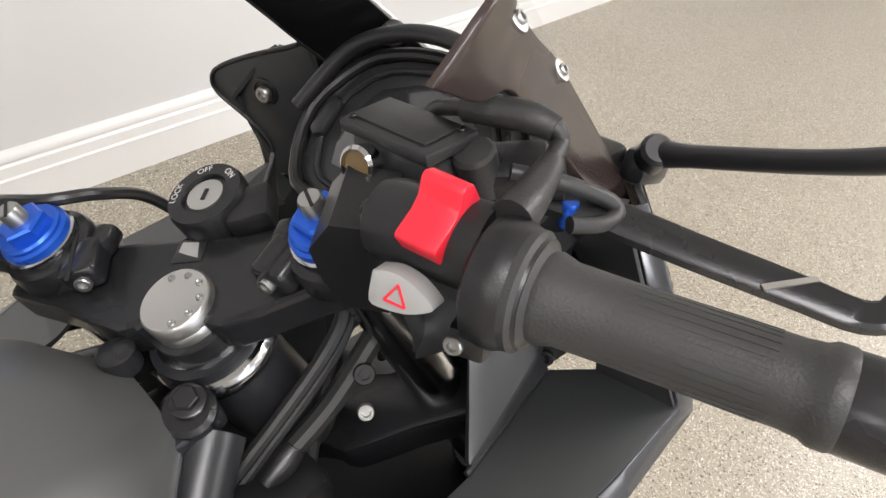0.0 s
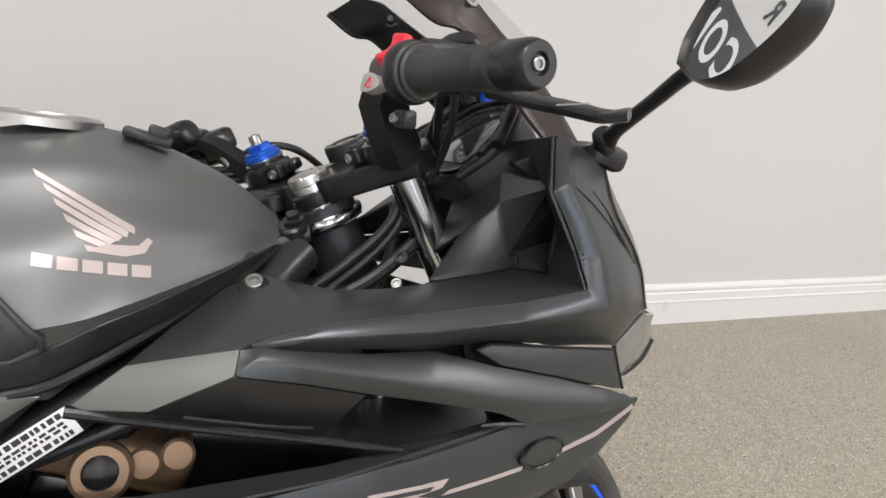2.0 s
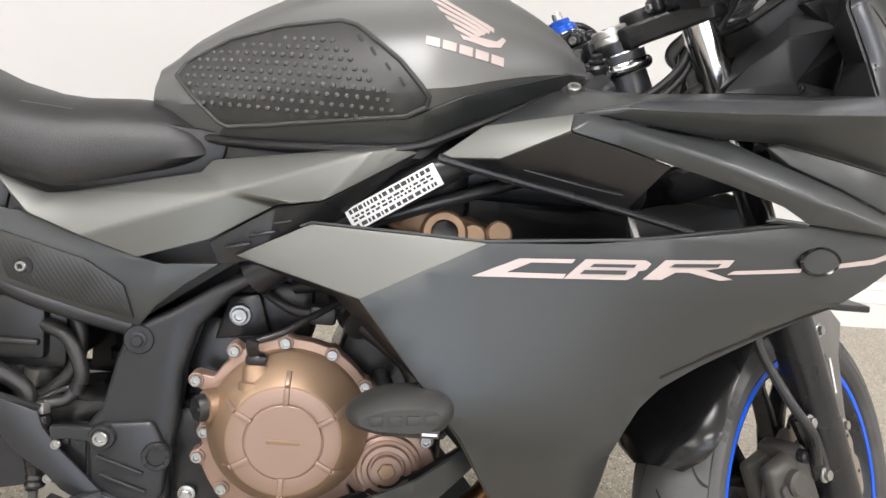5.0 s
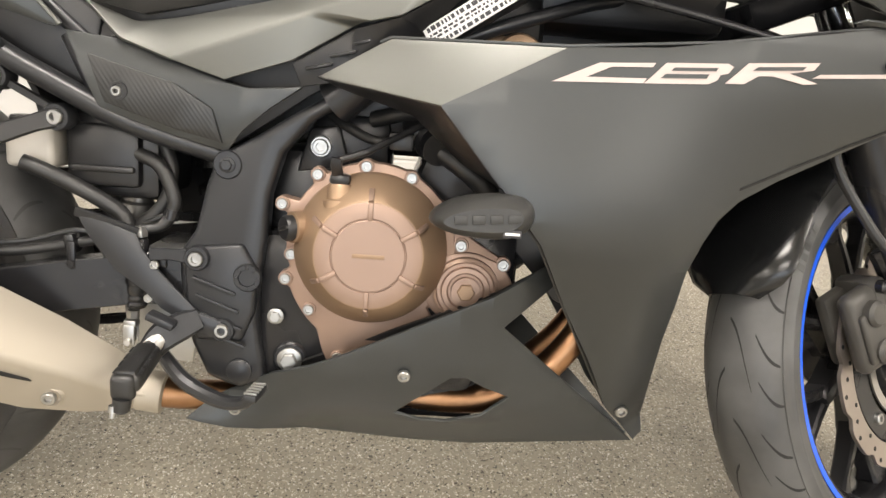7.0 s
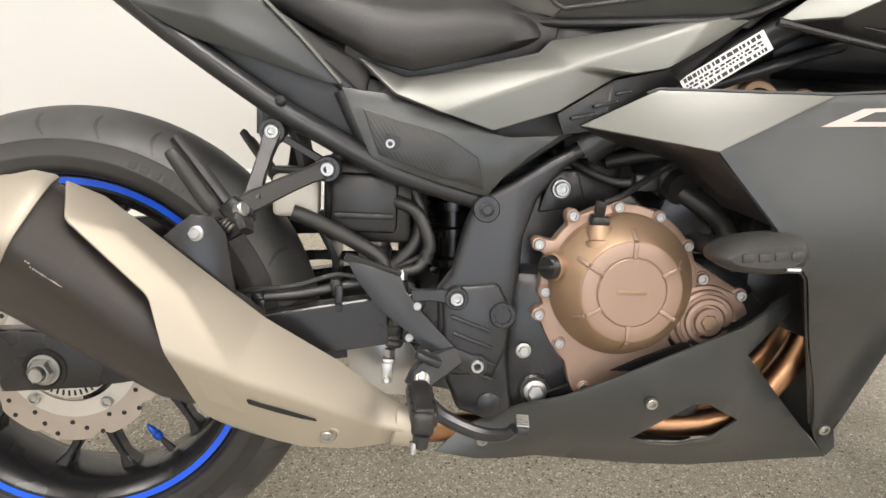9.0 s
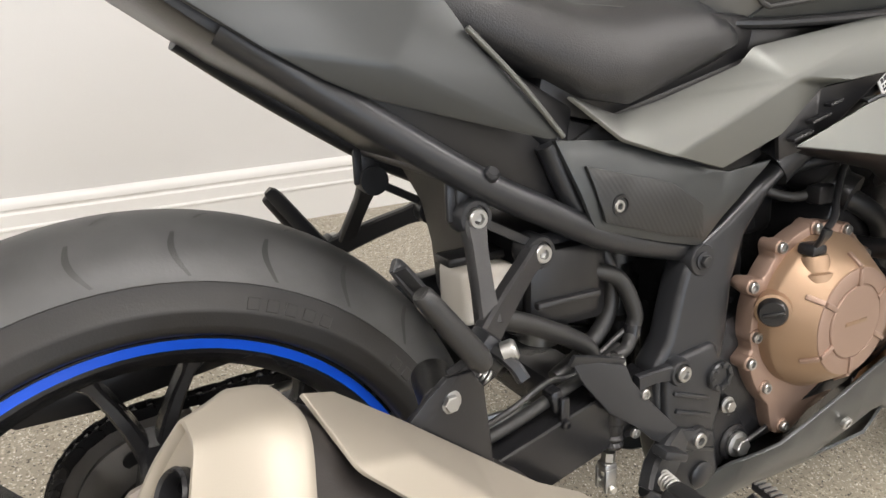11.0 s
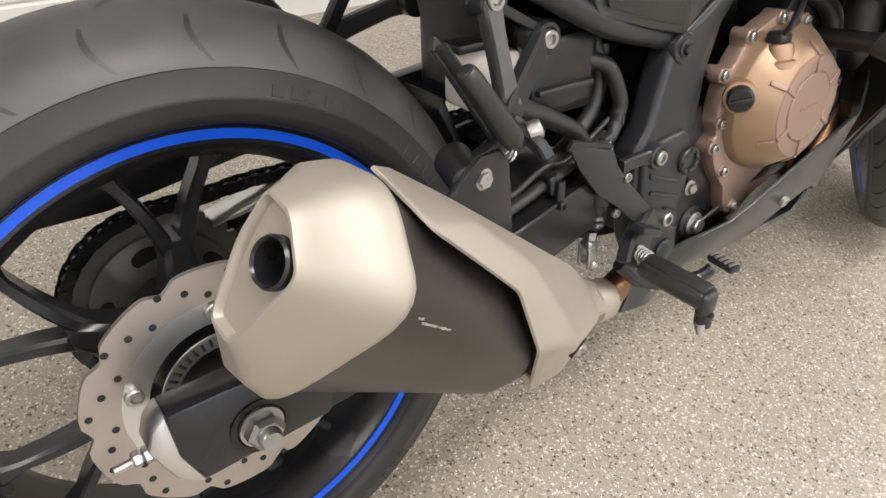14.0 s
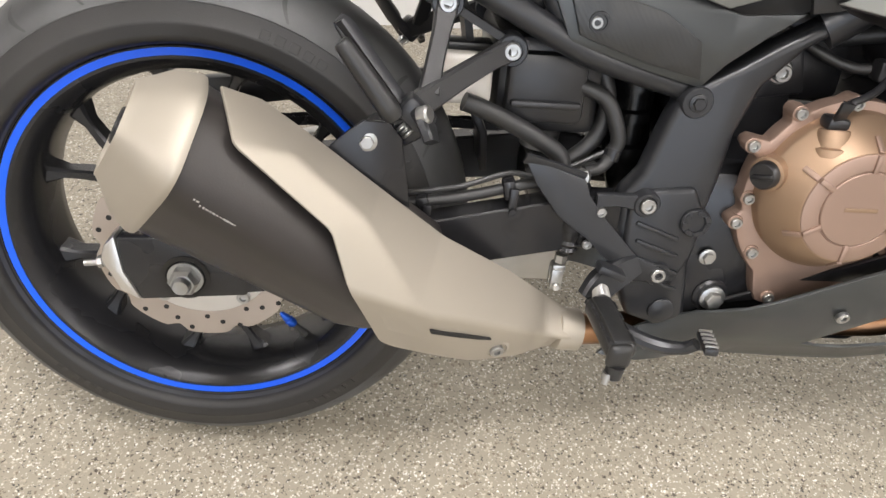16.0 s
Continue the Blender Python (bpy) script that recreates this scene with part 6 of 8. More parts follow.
part("tail_underside", slab([(0.02, 0.81), (0.10, 0.752), (0.16, 0.716), (0.26, 0.648), (0.36, 0.60), (0.38, 0.70), (0.20, 0.80)], -0.100, 0.100, 0.006), PLASTIC, moto)
part("under_tray", slab([(0.30, 0.655), (0.42, 0.60), (0.46, 0.61), (0.42, 0.68), (0.34, 0.70)], -0.095, 0.095, 0.006), DULL, moto)


# ---- fairing ----
def fair_y(x, z):
    """Right flank: nearly upright above, drawn in below and towards the nose."""
    y = -0.218
    y -= 0.018 * math.exp(-((x - 0.90) / 0.16) ** 2 - ((z - 0.52) / 0.10) ** 2)
    f = max(0.0, (0.50 - z) / 0.27)
    y += 0.158 * min(1.25, f) ** 1.15
    y += 0.075 * max(0.0, (x - 1.12) / 0.30) ** 1.6
    y += 0.10 * max(0.0, (x - 1.02) / 0.2) * max(0.0, min(1, (0.66 - z) / 0.2))
    return min(y, -0.006)


FLANK = [(0.768, 0.624), (0.893, 0.6915), (0.993, 0.699), (1.111, 0.717), (1.237, 0.738), (1.33, 0.735), (1.416, 0.728), (1.402, 0.708), (1.298, 0.645), (1.197, 0.594), (1.143, 0.568), (1.103, 0.545), (1.080, 0.522), (1.067, 0.497), (1.062, 0.460), (1.067, 0.410), (1.071, 0.355), (1.082, 0.285),
         (1.101, 0.179), (1.090, 0.165), (1.028, 0.234), (0.980, 0.322), (0.932, 0.400), (0.884, 0.487), (0.837, 0.545)]
flank = part("side_fairing", sheet([FLANK], fair_y, 0.004, 0.028), GUN, moto, "matte black side fairing panel with a pale stripe graphic", 24)
# wing facet in the lighter gunmetal, painted as a lit face
part("fairing_wing", facets(dict(a=(0.630, -0.140, 0.645), b=(0.700, -0.166, 0.684), c=(0.712, -0.171, 0.690), d=(0.893, fair_y(0.893, 0.6915), 0.6915), e=(0.768, fair_y(0.768, 0.624), 0.624)), ["a b e", "b c d e"], 0.004, 0.0015, 0), GUNLIT, moto, "satin fairing facet, lightened as if lit", 30)
part("wing_lip", facets(dict(a=(0.700, -0.166, 0.6845), c=(0.712, -0.170, 0.690), d=(0.893, fair_y(0.893, 0.6915), 0.6915), f=(1.05, fair_y(1.05, 0.707), 0.707), g=(1.237, fair_y(1.237, 0.738), 0.738), h=(1.23, -0.185, 0.735), i=(1.05, -0.185, 0.703), j=(0.893, -0.175, 0.687), k=(0.72, -0.145, 0.684)), ["a c k", "c d j k", "d f i j", "f g h i"], 0.003, 0.001, 0), GUN, moto)
part("radiator_tray", block((0.44, 0.35, 0.008), Matrix.Translation((1.13, 0, 0.648)), 0.002), PLASTIC, moto)
part("wing_underside", facets(dict(a=(0.630, -0.139, 0.644), b=(0.768, -0.2155, 0.623), c=(0.836, fair_y(0.837, 0.545) + 0.002, 0.544), d=(0.80, -0.17, 0.56), e=(0.74, -0.15, 0.61), f=(0.66, -0.12, 0.632)), ["a b e f", "b c d e"], 0.003, 0.001, 0), PLASTIC, moto)
part("flank_inner", facets(dict(a=(0.836, fair_y(0.837, 0.545) + 0.002, 0.544), b=(0.884, fair_y(0.884, 0.487) + 0.002, 0.486), c=(0.932, fair_y(0.932, 0.40) + 0.002, 0.40), d=(1.028, -0.052, 0.236), e=(1.06, -0.03, 0.25), f=(0.965, -0.10, 0.42), g=(0.90, -0.17, 0.52), h=(0.85, -0.17, 0.56)), ["a b g h", "b c f g", "c d e f"], 0.003, 0.001, 0), PLASTIC, moto)


def on_flank(outline, lift=0.0012):
    return sheet([outline], lambda x, z: fair_y(x, z) - lift, 0.0008, 0.028, 0)


# model graphic as slanted plain shapes
part("graphic_bar", on_flank([(0.879, 0.657), (0.926, 0.679), (0.984, 0.683), (0.981, 0.6785), (0.939, 0.676), (0.914, 0.664), (0.976, 0.667), (0.973, 0.662)]), DECAL, flank)
part("graphic_bar", on_flank([(0.995, 0.684), (1.059, 0.688), (1.065, 0.685), (1.060, 0.678), (1.052, 0.676), (1.050, 0.671), (1.041, 0.666), (0.974, 0.662)]), DECAL, flank)
part("graphic_bar", on_flank([(1.080, 0.690), (1.156, 0.696), (1.150, 0.688), (1.124, 0.683), (1.157, 0.675), (1.141, 0.673), (1.107, 0.679), (1.092, 0.678), (1.078, 0.669), (1.058, 0.668)]), DECAL, flank)
for cut in ([(1.004, 0.680), (1.049, 0.683), (1.047, 0.6795), (1.000, 0.6765)], [(0.995, 0.673), (1.040, 0.676), (1.038, 0.6715), (0.990, 0.6685)], [(1.090, 0.687), (1.141, 0.691), (1.137, 0.687), (1.085, 0.683)]):
    part("graphic_gap", on_flank(cut, 0.0022), GUN, flank)
part("graphic_line", on_flank([(1.158, 0.6845), (1.242, 0.6915), (1.240, 0.6870), (1.150, 0.6800)]), DECAL, flank)
part("graphic_line", on_flank([(1.295, 0.6990), (1.345, 0.7060), (1.404, 0.7235), (1.408, 0.7180), (1.345, 0.7000), (1.293, 0.6940)]), DECAL, flank)
# indicator blank
ind = Vector((1.266, fair_y(1.266, 0.701) - 0.0005, 0.700))
sock = toward(ind, (0.35, -1, -0.02))
almond = [(0.0335 * math.cos(t), 0.0165 * math.copysign(abs(math.sin(t)) ** 1.35, math.sin(t))) for t in np.linspace(0, 2 * math.pi, 40, endpoint=False)]
part("indicator_ring", rings([[sock @ Vector((x * k, y * k, d)) for x, y in almond] for k, d in ((1.0, -0.006), (1.0, 0.0012), (0.94, 0.0026), (0.84, 0.0012), (0.76, -0.0040), (0.30, -0.0050))]), GLOSS, moto, "black blanked indicator socket")
part("indicator_plug", join(*[block((0.0085, 0.0022, 0.0018), sock @ Matrix.Rotation(radians(a), 4, "Z") @ Matrix.Translation((0.0042, 0, -0.0040)), 0.0005) for a in (90, 205, 335)]), SLIDERGREY, moto)
bolt(moto, (1.055, fair_y(1.055, 0.225) - 0.001, 0.225), (0.1, -1, -0.3), 0.009)
part("fairing_seam", sheet([[(1.10, 0.560), (1.297, 0.647), (1.299, 0.6445), (1.10, 0.5572)]], lambda x, z: fair_y(x, z) - 0.0009, 0.0006, 0.03, 0), DARKGROOVE, flank)

A = dict(A1=(0.836, -0.1765, 0.772), A2=(0.898, -0.205, 0.777), A3=(0.9605, -0.2285, 0.811), A4=(0.966, -0.2135, 0.8285), A5=(0.881, -0.183, 0.8090),
         a0=(0.985, -0.2165, 0.8310), a1=(1.010, -0.2195, 0.8270), a2=(1.074, -0.2140, 0.8200), a3=(1.135, -0.2090, 0.8180), a4=(1.200, -0.2070, 0.7990), a5=(1.272, -0.1960, 0.7800), a6=(1.354, -0.1770, 0.7540),
         b0=(0.975, -0.2245, 0.8230), b1=(1.009, -0.2290, 0.8190), b2=(1.072, -0.2310, 0.8060), b3=(1.131, -0.2300, 0.7920), b4=(1.196, -0.2240, 0.7750), b5=(1.252, -0.2150, 0.7620), b6=(1.340, -0.1910, 0.7420),
         c1=(1.017, -0.2265, 0.8000), c2=(1.075, -0.2245, 0.7860), c3=(1.136, -0.2220, 0.7725), c4=(1.201, -0.2170, 0.7560), c5=(1.236, -0.2115, 0.7400), c6=(1.325, -0.1930, 0.7350), N=(1.412, -0.1580, 0.7285))
STRUT = ["A4 a0 b0 A3", "a0 a1 b1 b0", "a1 a2 b2 b1", "a2 a3 b3 b2", "a3 a4 b4 b3", "a4 a5 b5 b4", "a5 a6 b6 b5", "a6 N b6", "A3 b0 b1 c1", "b1 b2 c2 c1", "b2 b3 c3 c2", "b3 b4 c4 c3", "b4 b5 c5 c4", "b5 b6 c6 c5", "b6 N c6"]
part("upper_fairing", facets(A, STRUT, 0.004, 0.0015, 0.004), GUN, moto, "matte black upper fairing strut with a folded ridge", 24)
# lit look painted on this side only; the far facet is plain gunmetal
part("strut_facet", facets(A, ["A1 A5 A4 A3 A2"], 0.004, 0.0012, 0), GUNLIT, moto, "satin facet at the strut's root, lightened as if lit")
U = dict(A1=(0.838, -0.1745, 0.7705), A2=(0.898, -0.2035, 0.7755), A3=(0.9605, -0.227, 0.8095), c1=(1.017, -0.225, 0.7985), c2=(1.070, -0.223, 0.7855), l1=(0.905, -0.181, 0.7600), l2=(0.985, -0.187, 0.7450), l3=(1.040, -0.191, 0.7345))
part("strut_underside", facets(U, ["A1 A2 l1", "A2 A3 l2 l1", "A3 c1 l3 l2", "c1 c2 l3"], 0.003, 0.001, 0.003), PLASTIC, moto, "black recessed panel under the strut", 26)
part("under_crease", tube([(0.925, -0.199, 0.768), (0.99, -0.2035, 0.757), (1.030, -0.205, 0.752)], 0.0016, 8, 2), SATIN, moto)
part("lower_lip", tube([(0.837, -0.1785, 0.7715), (0.92, -0.1845, 0.7560), (1.02, -0.1915, 0.7380), (1.116, -0.1970, 0.7185)], [0.0055, 0.0050, 0.0045, 0.0035], 10, 4), SATIN, moto, "thin black lip below the strut")
part("gap_tip", facets(dict(a=(1.200, -0.2125, 0.7420), b=(1.236, -0.2115, 0.7400), c=(1.236, -0.2090, 0.7355), d=(1.190, -0.2060, 0.7385)), ["a b c d"], 0.003, 0.0008, 0), GUN, moto)
C = dict(r0=(0.986, -0.2080, 0.8360), r1=(1.036, -0.2200, 0.8490), r2=(1.124, -0.2270, 0.8580), r3=(1.210, -0.2310, 0.8660), r4=(1.2745, -0.2325, 0.8775),
         h0=(0.975, -0.2150, 0.8300), h1=(1.013, -0.2260, 0.8380), h2=(1.122, -0.2375, 0.8440), h3=(1.208, -0.2405, 0.8510), h4=(1.297, -0.2360, 0.8595),
         s1=(1.010, -0.2180, 0.8275), s2=(1.122, -0.2090, 0.8185), s3=(1.193, -0.2000, 0.8210), s4=(1.280, -0.1840, 0.8090), s5=(1.356, -0.1660, 0.7990),
         i1=(1.264, -0.2220, 0.9120), i2=(1.251, -0.2170, 0.9400), i3=(1.237, -0.2155, 0.9640), i4=(1.256, -0.1770, 1.0140),
         o1=(1.285, -0.2300, 0.9050), o2=(1.268, -0.2250, 0.9400), o3=(1.250, -0.2200, 0.9720), o4=(1.268, -0.1830, 1.0140),
         p0=(1.352, -0.2000, 0.8420), p1=(1.342, -0.1930, 0.8900), p2=(1.320, -0.1920, 0.9280), p3=(1.290, -0.1920, 0.9680), p4=(1.305, -0.1580, 1.0020),
         q0=(1.420, -0.1320, 0.8290), q1=(1.405, -0.1360, 0.8720), q2=(1.377, -0.1520, 0.9050), q3=(1.340, -0.1650, 0.9450), q4=(1.337, -0.1420, 0.9880))
CHAMFER = ["r0 r1 h1 h0", "r1 r2 h2 h1", "r2 r3 h3 h2", "r3 r4 h4 h3", "r4 i1 o1 h4", "i1 i2 o2 o1", "i2 i3 o3 o2", "i3 i4 o4 o3"]
SIDE = ["h0 h1 s1", "h1 h2 s2 s1", "h2 h3 s3 s2", "h3 h4 s4 s3", "h4 p0 s5 s4", "p0 q0 s5", "h4 o1 p1 p0", "o1 o2 p2 p1", "o2 o3 p3 p2", "o3 o4 p4 p3", "p0 p1 q1 q0", "p1 p2 q2 q1", "p2 p3 q3 q2", "p3 p4 q4 q3"]
for s, pts in ((1, C), (-1, flip(C))):
    part("front_cowl", soft(pts, SIDE, 0.004, 2, 3), GUN, moto, "satin dark cowl panel beside the headlight", 50)
    for path, r in (([(1.2560, -0.2135, 0.9725), (1.2725, -0.2077, 0.9636), (1.2965, -0.1975, 0.9493), (1.3227, -0.1869, 0.9301), (1.3467, -0.1755, 0.9116), (1.3822, -0.1529, 0.8865)], 0.0011), ([(1.2964, -0.1886, 0.9644), (1.3200, -0.1790, 0.9445), (1.3435, -0.1752, 0.9177), (1.3715, -0.1594, 0.8958)], [0.0006, 0.0026, 0.0030, 0.0008])):
        part("headlight_seam", tube([(x, y * s, z) for x, y, z in path], r, 8), GLOSS, moto)
    part("cowl_edge", facets(pts, CHAMFER, 0.004, 0.0015, 0.0025), GUNEDGE, moto, "satin chamfered edge round the cowl", 30)
K = dict(q0=(1.4205, -0.1310, 0.8290), q1=(1.4055, -0.1350, 0.8720), q2=(1.3775, -0.1510, 0.9050), q3=(1.3405, -0.1640, 0.9450), q4=(1.3375, -0.1410, 0.9880), n0=(1.462, -0.085, 0.815), n1=(1.456, -0.080, 0.8600), n2=(1.427, -0.088, 0.9080), n3=(1.388, -0.098, 0.9560), n4=(1.360, -0.105, 0.9880), m0=(1.480, 0, 0.810), m1=(1.474, 0, 0.860), m2=(1.446, 0, 0.912), m3=(1.405, 0, 0.962), m4=(1.372, 0, 0.992))
for s, pts in ((1, K), (-1, flip(K))):
    part("nose_panel", soft(pts, ["q0 q1 n1 n0", "q1 q2 n2 n1", "q2 q3 n3 n2", "q3 q4 n4 n3", "n0 n1 m1 m0", "n1 n2 m2 m1", "n2 n3 m3 m2", "n3 n4 m4 m3"], 0.004, 2, 2), SMOKE, moto, "smoked panel over the headlight", 50)
    part("panel_seam", tube([pts[k] for k in ("q0", "q1", "q2", "q3", "q4")], 0.0018, 8, 4), DARKGROOVE, moto)
Hl = dict(a=(1.366, -0.1575, 0.7945), b=(1.422, -0.1290, 0.8215), c=(1.460, -0.0990, 0.8130), d=(1.470, -0.0900, 0.7770), e=(1.434, -0.1170, 0.7610), f=(1.380, -0.1500, 0.7590), m=(1.424, -0.1300, 0.7880), g=(1.478, 0.0, 0.812), h=(1.486, 0.0, 0.772))
for s, pts in ((1, Hl), (-1, flip(Hl))):
    part("headlight_lens", soft(pts, ["a b m f", "b c d m", "m d e f", "c g h d"], 0.004, 2, 1), LENS, moto, "clear headlight lens", 50)
    part("lens_rim", tube([pts[k] for k in "afed"], 0.0022, 8, 3), PLASTIC, moto)
part("headlight_core", block((0.10, 0.16, 0.10), Matrix.Translation((1.370, 0, 0.815)), 0.02), PLASTIC, moto)
FL = dict(a=(1.177, -0.2085, 0.8160), b=(1.193, -0.2065, 0.8205), c=(1.272, -0.1950, 0.8100), d=(1.353, -0.1760, 0.7985), e=(1.372, -0.1715, 0.7520), f=(1.354, -0.1795, 0.7560), g=(1.272, -0.1985, 0.7815), h=(1.205, -0.2090, 0.7995))
part("slot_flap", facets(FL, ["a b h", "b c g h", "c d f g", "d e f"], 0.005, 0.0015, 0), GUN, moto, "dark flap panel set into the cowl side", 24)
part("flap_seam", tube([FL[k] for k in "abcde"], 0.0014, 8, 1), DARKGROOVE, moto)
# upper deck beside the tank and the inner cowl wall
D = dict(A5=(0.881, -0.182, 0.8085), Z=(0.915, -0.146, 0.828), Y=(0.962, -0.118, 0.856), X=(0.990, -0.108, 0.868), T=(1.0165, -0.124, 0.8640), S=(1.058, -0.158, 0.8620), Q=(1.100, -0.169, 0.8660), O=(1.140, -0.169, 0.8705), P=(1.2386, -0.1525, 0.8800), W=(1.266, -0.175, 0.8780),
         A4=(0.966, -0.2130, 0.8285), R0=(0.986, -0.2075, 0.8360), R1=(1.036, -0.2195, 0.8490), R2=(1.124, -0.2265, 0.8580), R3=(1.210, -0.2305, 0.8660), R4=(1.2745, -0.2320, 0.8775))
DECK = ["A5 Z Y R0 A4", "Y X T R1 R0", "T S R1", "S Q R2 R1", "Q O R3 R2", "O P R3", "P W R4 R3"]
deck = part("fairing_deck", facets(D, DECK, 0.004, 0.0015, 0.004), GUN, moto, "matte black inner fairing deck", 30)
bolt(deck, (0.9870, -0.1245, 0.8605), (-0.15, -0.55, 0.83), 0.0085, False, STEEL)
part("screw_seat", lathe([(0.0145, 0), (0.0135, 0.002), (0.0115, 0.002)], toward((0.9870, -0.1245, 0.8592), (-0.15, -0.55, 0.83)), 24), PLASTIC, deck)
I = dict(a=(1.139, -0.168, 0.871), b=(1.2386, -0.1516, 0.8815), c=(1.2292, -0.1474, 0.8950), d=(1.279, -0.1330, 0.9560), h=(1.2223, -0.1345, 0.9431), l=(1.191, -0.1180, 0.9110), k=(1.2192, -0.0896, 0.9610), m=(1.2090, -0.0500, 0.9400), n=(1.175, -0.0850, 0.8850), t=(1.2423, -0.0928, 1.0038), u=(1.256, -0.1760, 1.0140), v=(1.237, -0.2150, 0.9640), w=(1.300, -0.1200, 1.0000),
         x=(1.264, -0.2200, 0.9120), y=(1.2735, -0.2310, 0.8770), z=(1.266, -0.1750, 0.8780), r=(1.290, -0.1500, 0.9220))
part("cowl_filler", facets(dict(a=(1.139, -0.1660, 0.8705), b=(1.2390, -0.1500, 0.8810), c=(1.2390, -0.1850, 0.8500), d=(1.139, -0.2000, 0.8420)), ["a b c d"], 0.003, 0.001, 0), INNER, moto)
for s, pts in ((1, I), (-1, flip(I))):
    part("inner_cowl", facets(pts, ["a b c", "a c h l", "c d h", "l h k m n", "h d u t k"] if s > 0 else ["a b c", "a c h l"], 0.004, 0.001, 0.003), INNER, moto, "matte black inner cowl wall", 30)
part("cowl_lining", facets(I, ["d r x v", "v u d", "r z y x"], 0.003, 0.001, 0.002), INNER, moto, "matte black lining under the cowl edge", 30)
part("lining_rib", join(*[tube([(1.2690 + 0.0035 * k, -0.1800 + 0.004 * k, 0.8795 + 0.005 * k), (1.2745 - 0.0010 * k, -0.2270, 0.8790 + 0.005 * k)], 0.0012, 6, 1) for k in range(7)]), PLASTIC, moto)
part("intake_duct", facets(dict(a=(1.232, -0.146, 0.895), b=(1.281, -0.128, 0.956), c=(1.315, -0.095, 0.900), d=(1.325, -0.110, 0.960), e=(1.240, -0.150, 0.881), f=(1.290, -0.150, 0.875)), ["a b d c", "a c f e"], 0.003, 0.0, 0), DARKGROOVE, moto)
part("duct_rod", tube([(1.279, -0.160, 0.885), (1.289, -0.143, 0.928)], [0.0085, 0.0035], 10), SATIN, moto)
bolt(moto, (1.2400, -0.1475, 0.8880), (-0.9, -0.4, 0.1), 0.006, False, SATIN)
part("panel_backing", slab([(1.190, 0.812), (1.211, 0.808), (1.305, 0.789), (1.372, 0.770), (1.374, 0.744), (1.309, 0.750), (1.235, 0.768), (1.200, 0.782)], -0.142, -0.137, 0.001), PLASTIC, moto)
# left-hand panels seen past the tank
part("side_fairing", moved(sheet([FLANK], fair_y, 0.004, 0.045), Matrix.Diagonal((1, -1, 1, 1))), GUN, moto, "matte black side fairing panel on the far side", 24)
part("upper_fairing", facets(flip(A), STRUT + ["A1 A5 A4 A3 A2"], 0.004, 0.0015, 0.004), GUN, moto, "", 26)
part("fairing_deck", facets(flip(D), DECK, 0.004, 0.0015, 0.004), GUN, moto, "", 30)
# dark seals that close the joints between the panels
part("panel_seal", tube([(x, fair_y(x, z) + 0.010, z - 0.002) for x, z in ((1.111, 0.717), (1.18, 0.729), (1.237, 0.738), (1.33, 0.735), (1.40, 0.728))], 0.006, 8, 2), PLASTIC, moto)
# ---- belly pan ----
def belly_y(x, z):
    y = -float(np.interp(z, [0.165, 0.20, 0.24, 0.30, 0.45], [0.052, 0.082, 0.120, 0.150, 0.186]))
    rear = -(0.120 - 0.30 * (z - 0.215))
    y += (rear - y) * float(np.interp(x, [0.52, 0.62], [1.0, 0.0]))
    return y * float(np.interp(x, [0.85, 1.09], [1.0, 0.22]))


UP = [(0.479, 0.215), (0.508, 0.242), (0.560, 0.270), (0.587, 0.286), (0.666, 0.319), (0.915, 0.449), (0.926, 0.424), (0.864, 0.372), (0.96, 0.282), (0.883, 0.267), (0.870, 0.276), (0.825, 0.302), (0.806, 0.301), (0.760, 0.258), (0.739, 0.237), (0.700, 0.2285), (0.614, 0.229)]
LOW = [(0.479, 0.215), (0.614, 0.229), (0.700, 0.2285), (0.739, 0.237), (0.770, 0.224), (0.805, 0.222), (0.850, 0.240), (0.883, 0.267), (0.96, 0.282), (1.03, 0.217), (1.086, 0.166), (0.93, 0.169), (0.770, 0.172), (0.620, 0.188)]
part("belly_pan", sheet([UP, LOW], belly_y, 0.004, 0.035), GUN, moto, "matte black belly pan with a triangular opening", 24)
part("belly_inner", sheet([[(0.60, 0.29), (0.92, 0.44), (0.86, 0.37), (0.70, 0.31)]], lambda x, z: belly_y(x, z) + 0.03, 0.004, 0.04), PLASTIC, moto)
bolt(moto, (0.749, belly_y(0.749, 0.303) - 0.001, 0.303), (0, -1, -0.3), 0.0078)
bolt(moto, (0.540, belly_y(0.540, 0.231) - 0.001, 0.231), (0, -1, -0.3), 0.0075)
part("belly_pan", moved(sheet([UP, LOW], belly_y, 0.004, 0.05), Matrix.Diagonal((1, -1, 1, 1))), GUN, moto, "", 24)

# ---- frame slider ----
ss = []
for t, hx, hz in ((0.0, 0.046, 0.022), (0.25, 0.053, 0.026), (0.6, 0.055, 0.027), (0.85, 0.050, 0.023), (1.0, 0.040, 0.014)):
    c = Vector((0.818, -0.200 - 0.062 * t, 0.515))
    ss.append([c + Vector((hx * math.copysign(abs(math.cos(a)) ** 0.75, math.cos(a)), 0, hz * math.sin(a) * (0.84 + 0.26 * math.cos(a)) + 0.004 * math.cos(a))) for a in np.linspace(0, 2 * math.pi, 32, endpoint=False)])
slider = part("frame_slider", rings(ss), SLIDERGREY, moto, "black plastic frame slider with moulded marks", 40)
part("slider_arm", tube([(0.80, -0.10, 0.505), (0.81, -0.21, 0.513)], 0.0125, 14), PLASTIC, moto)
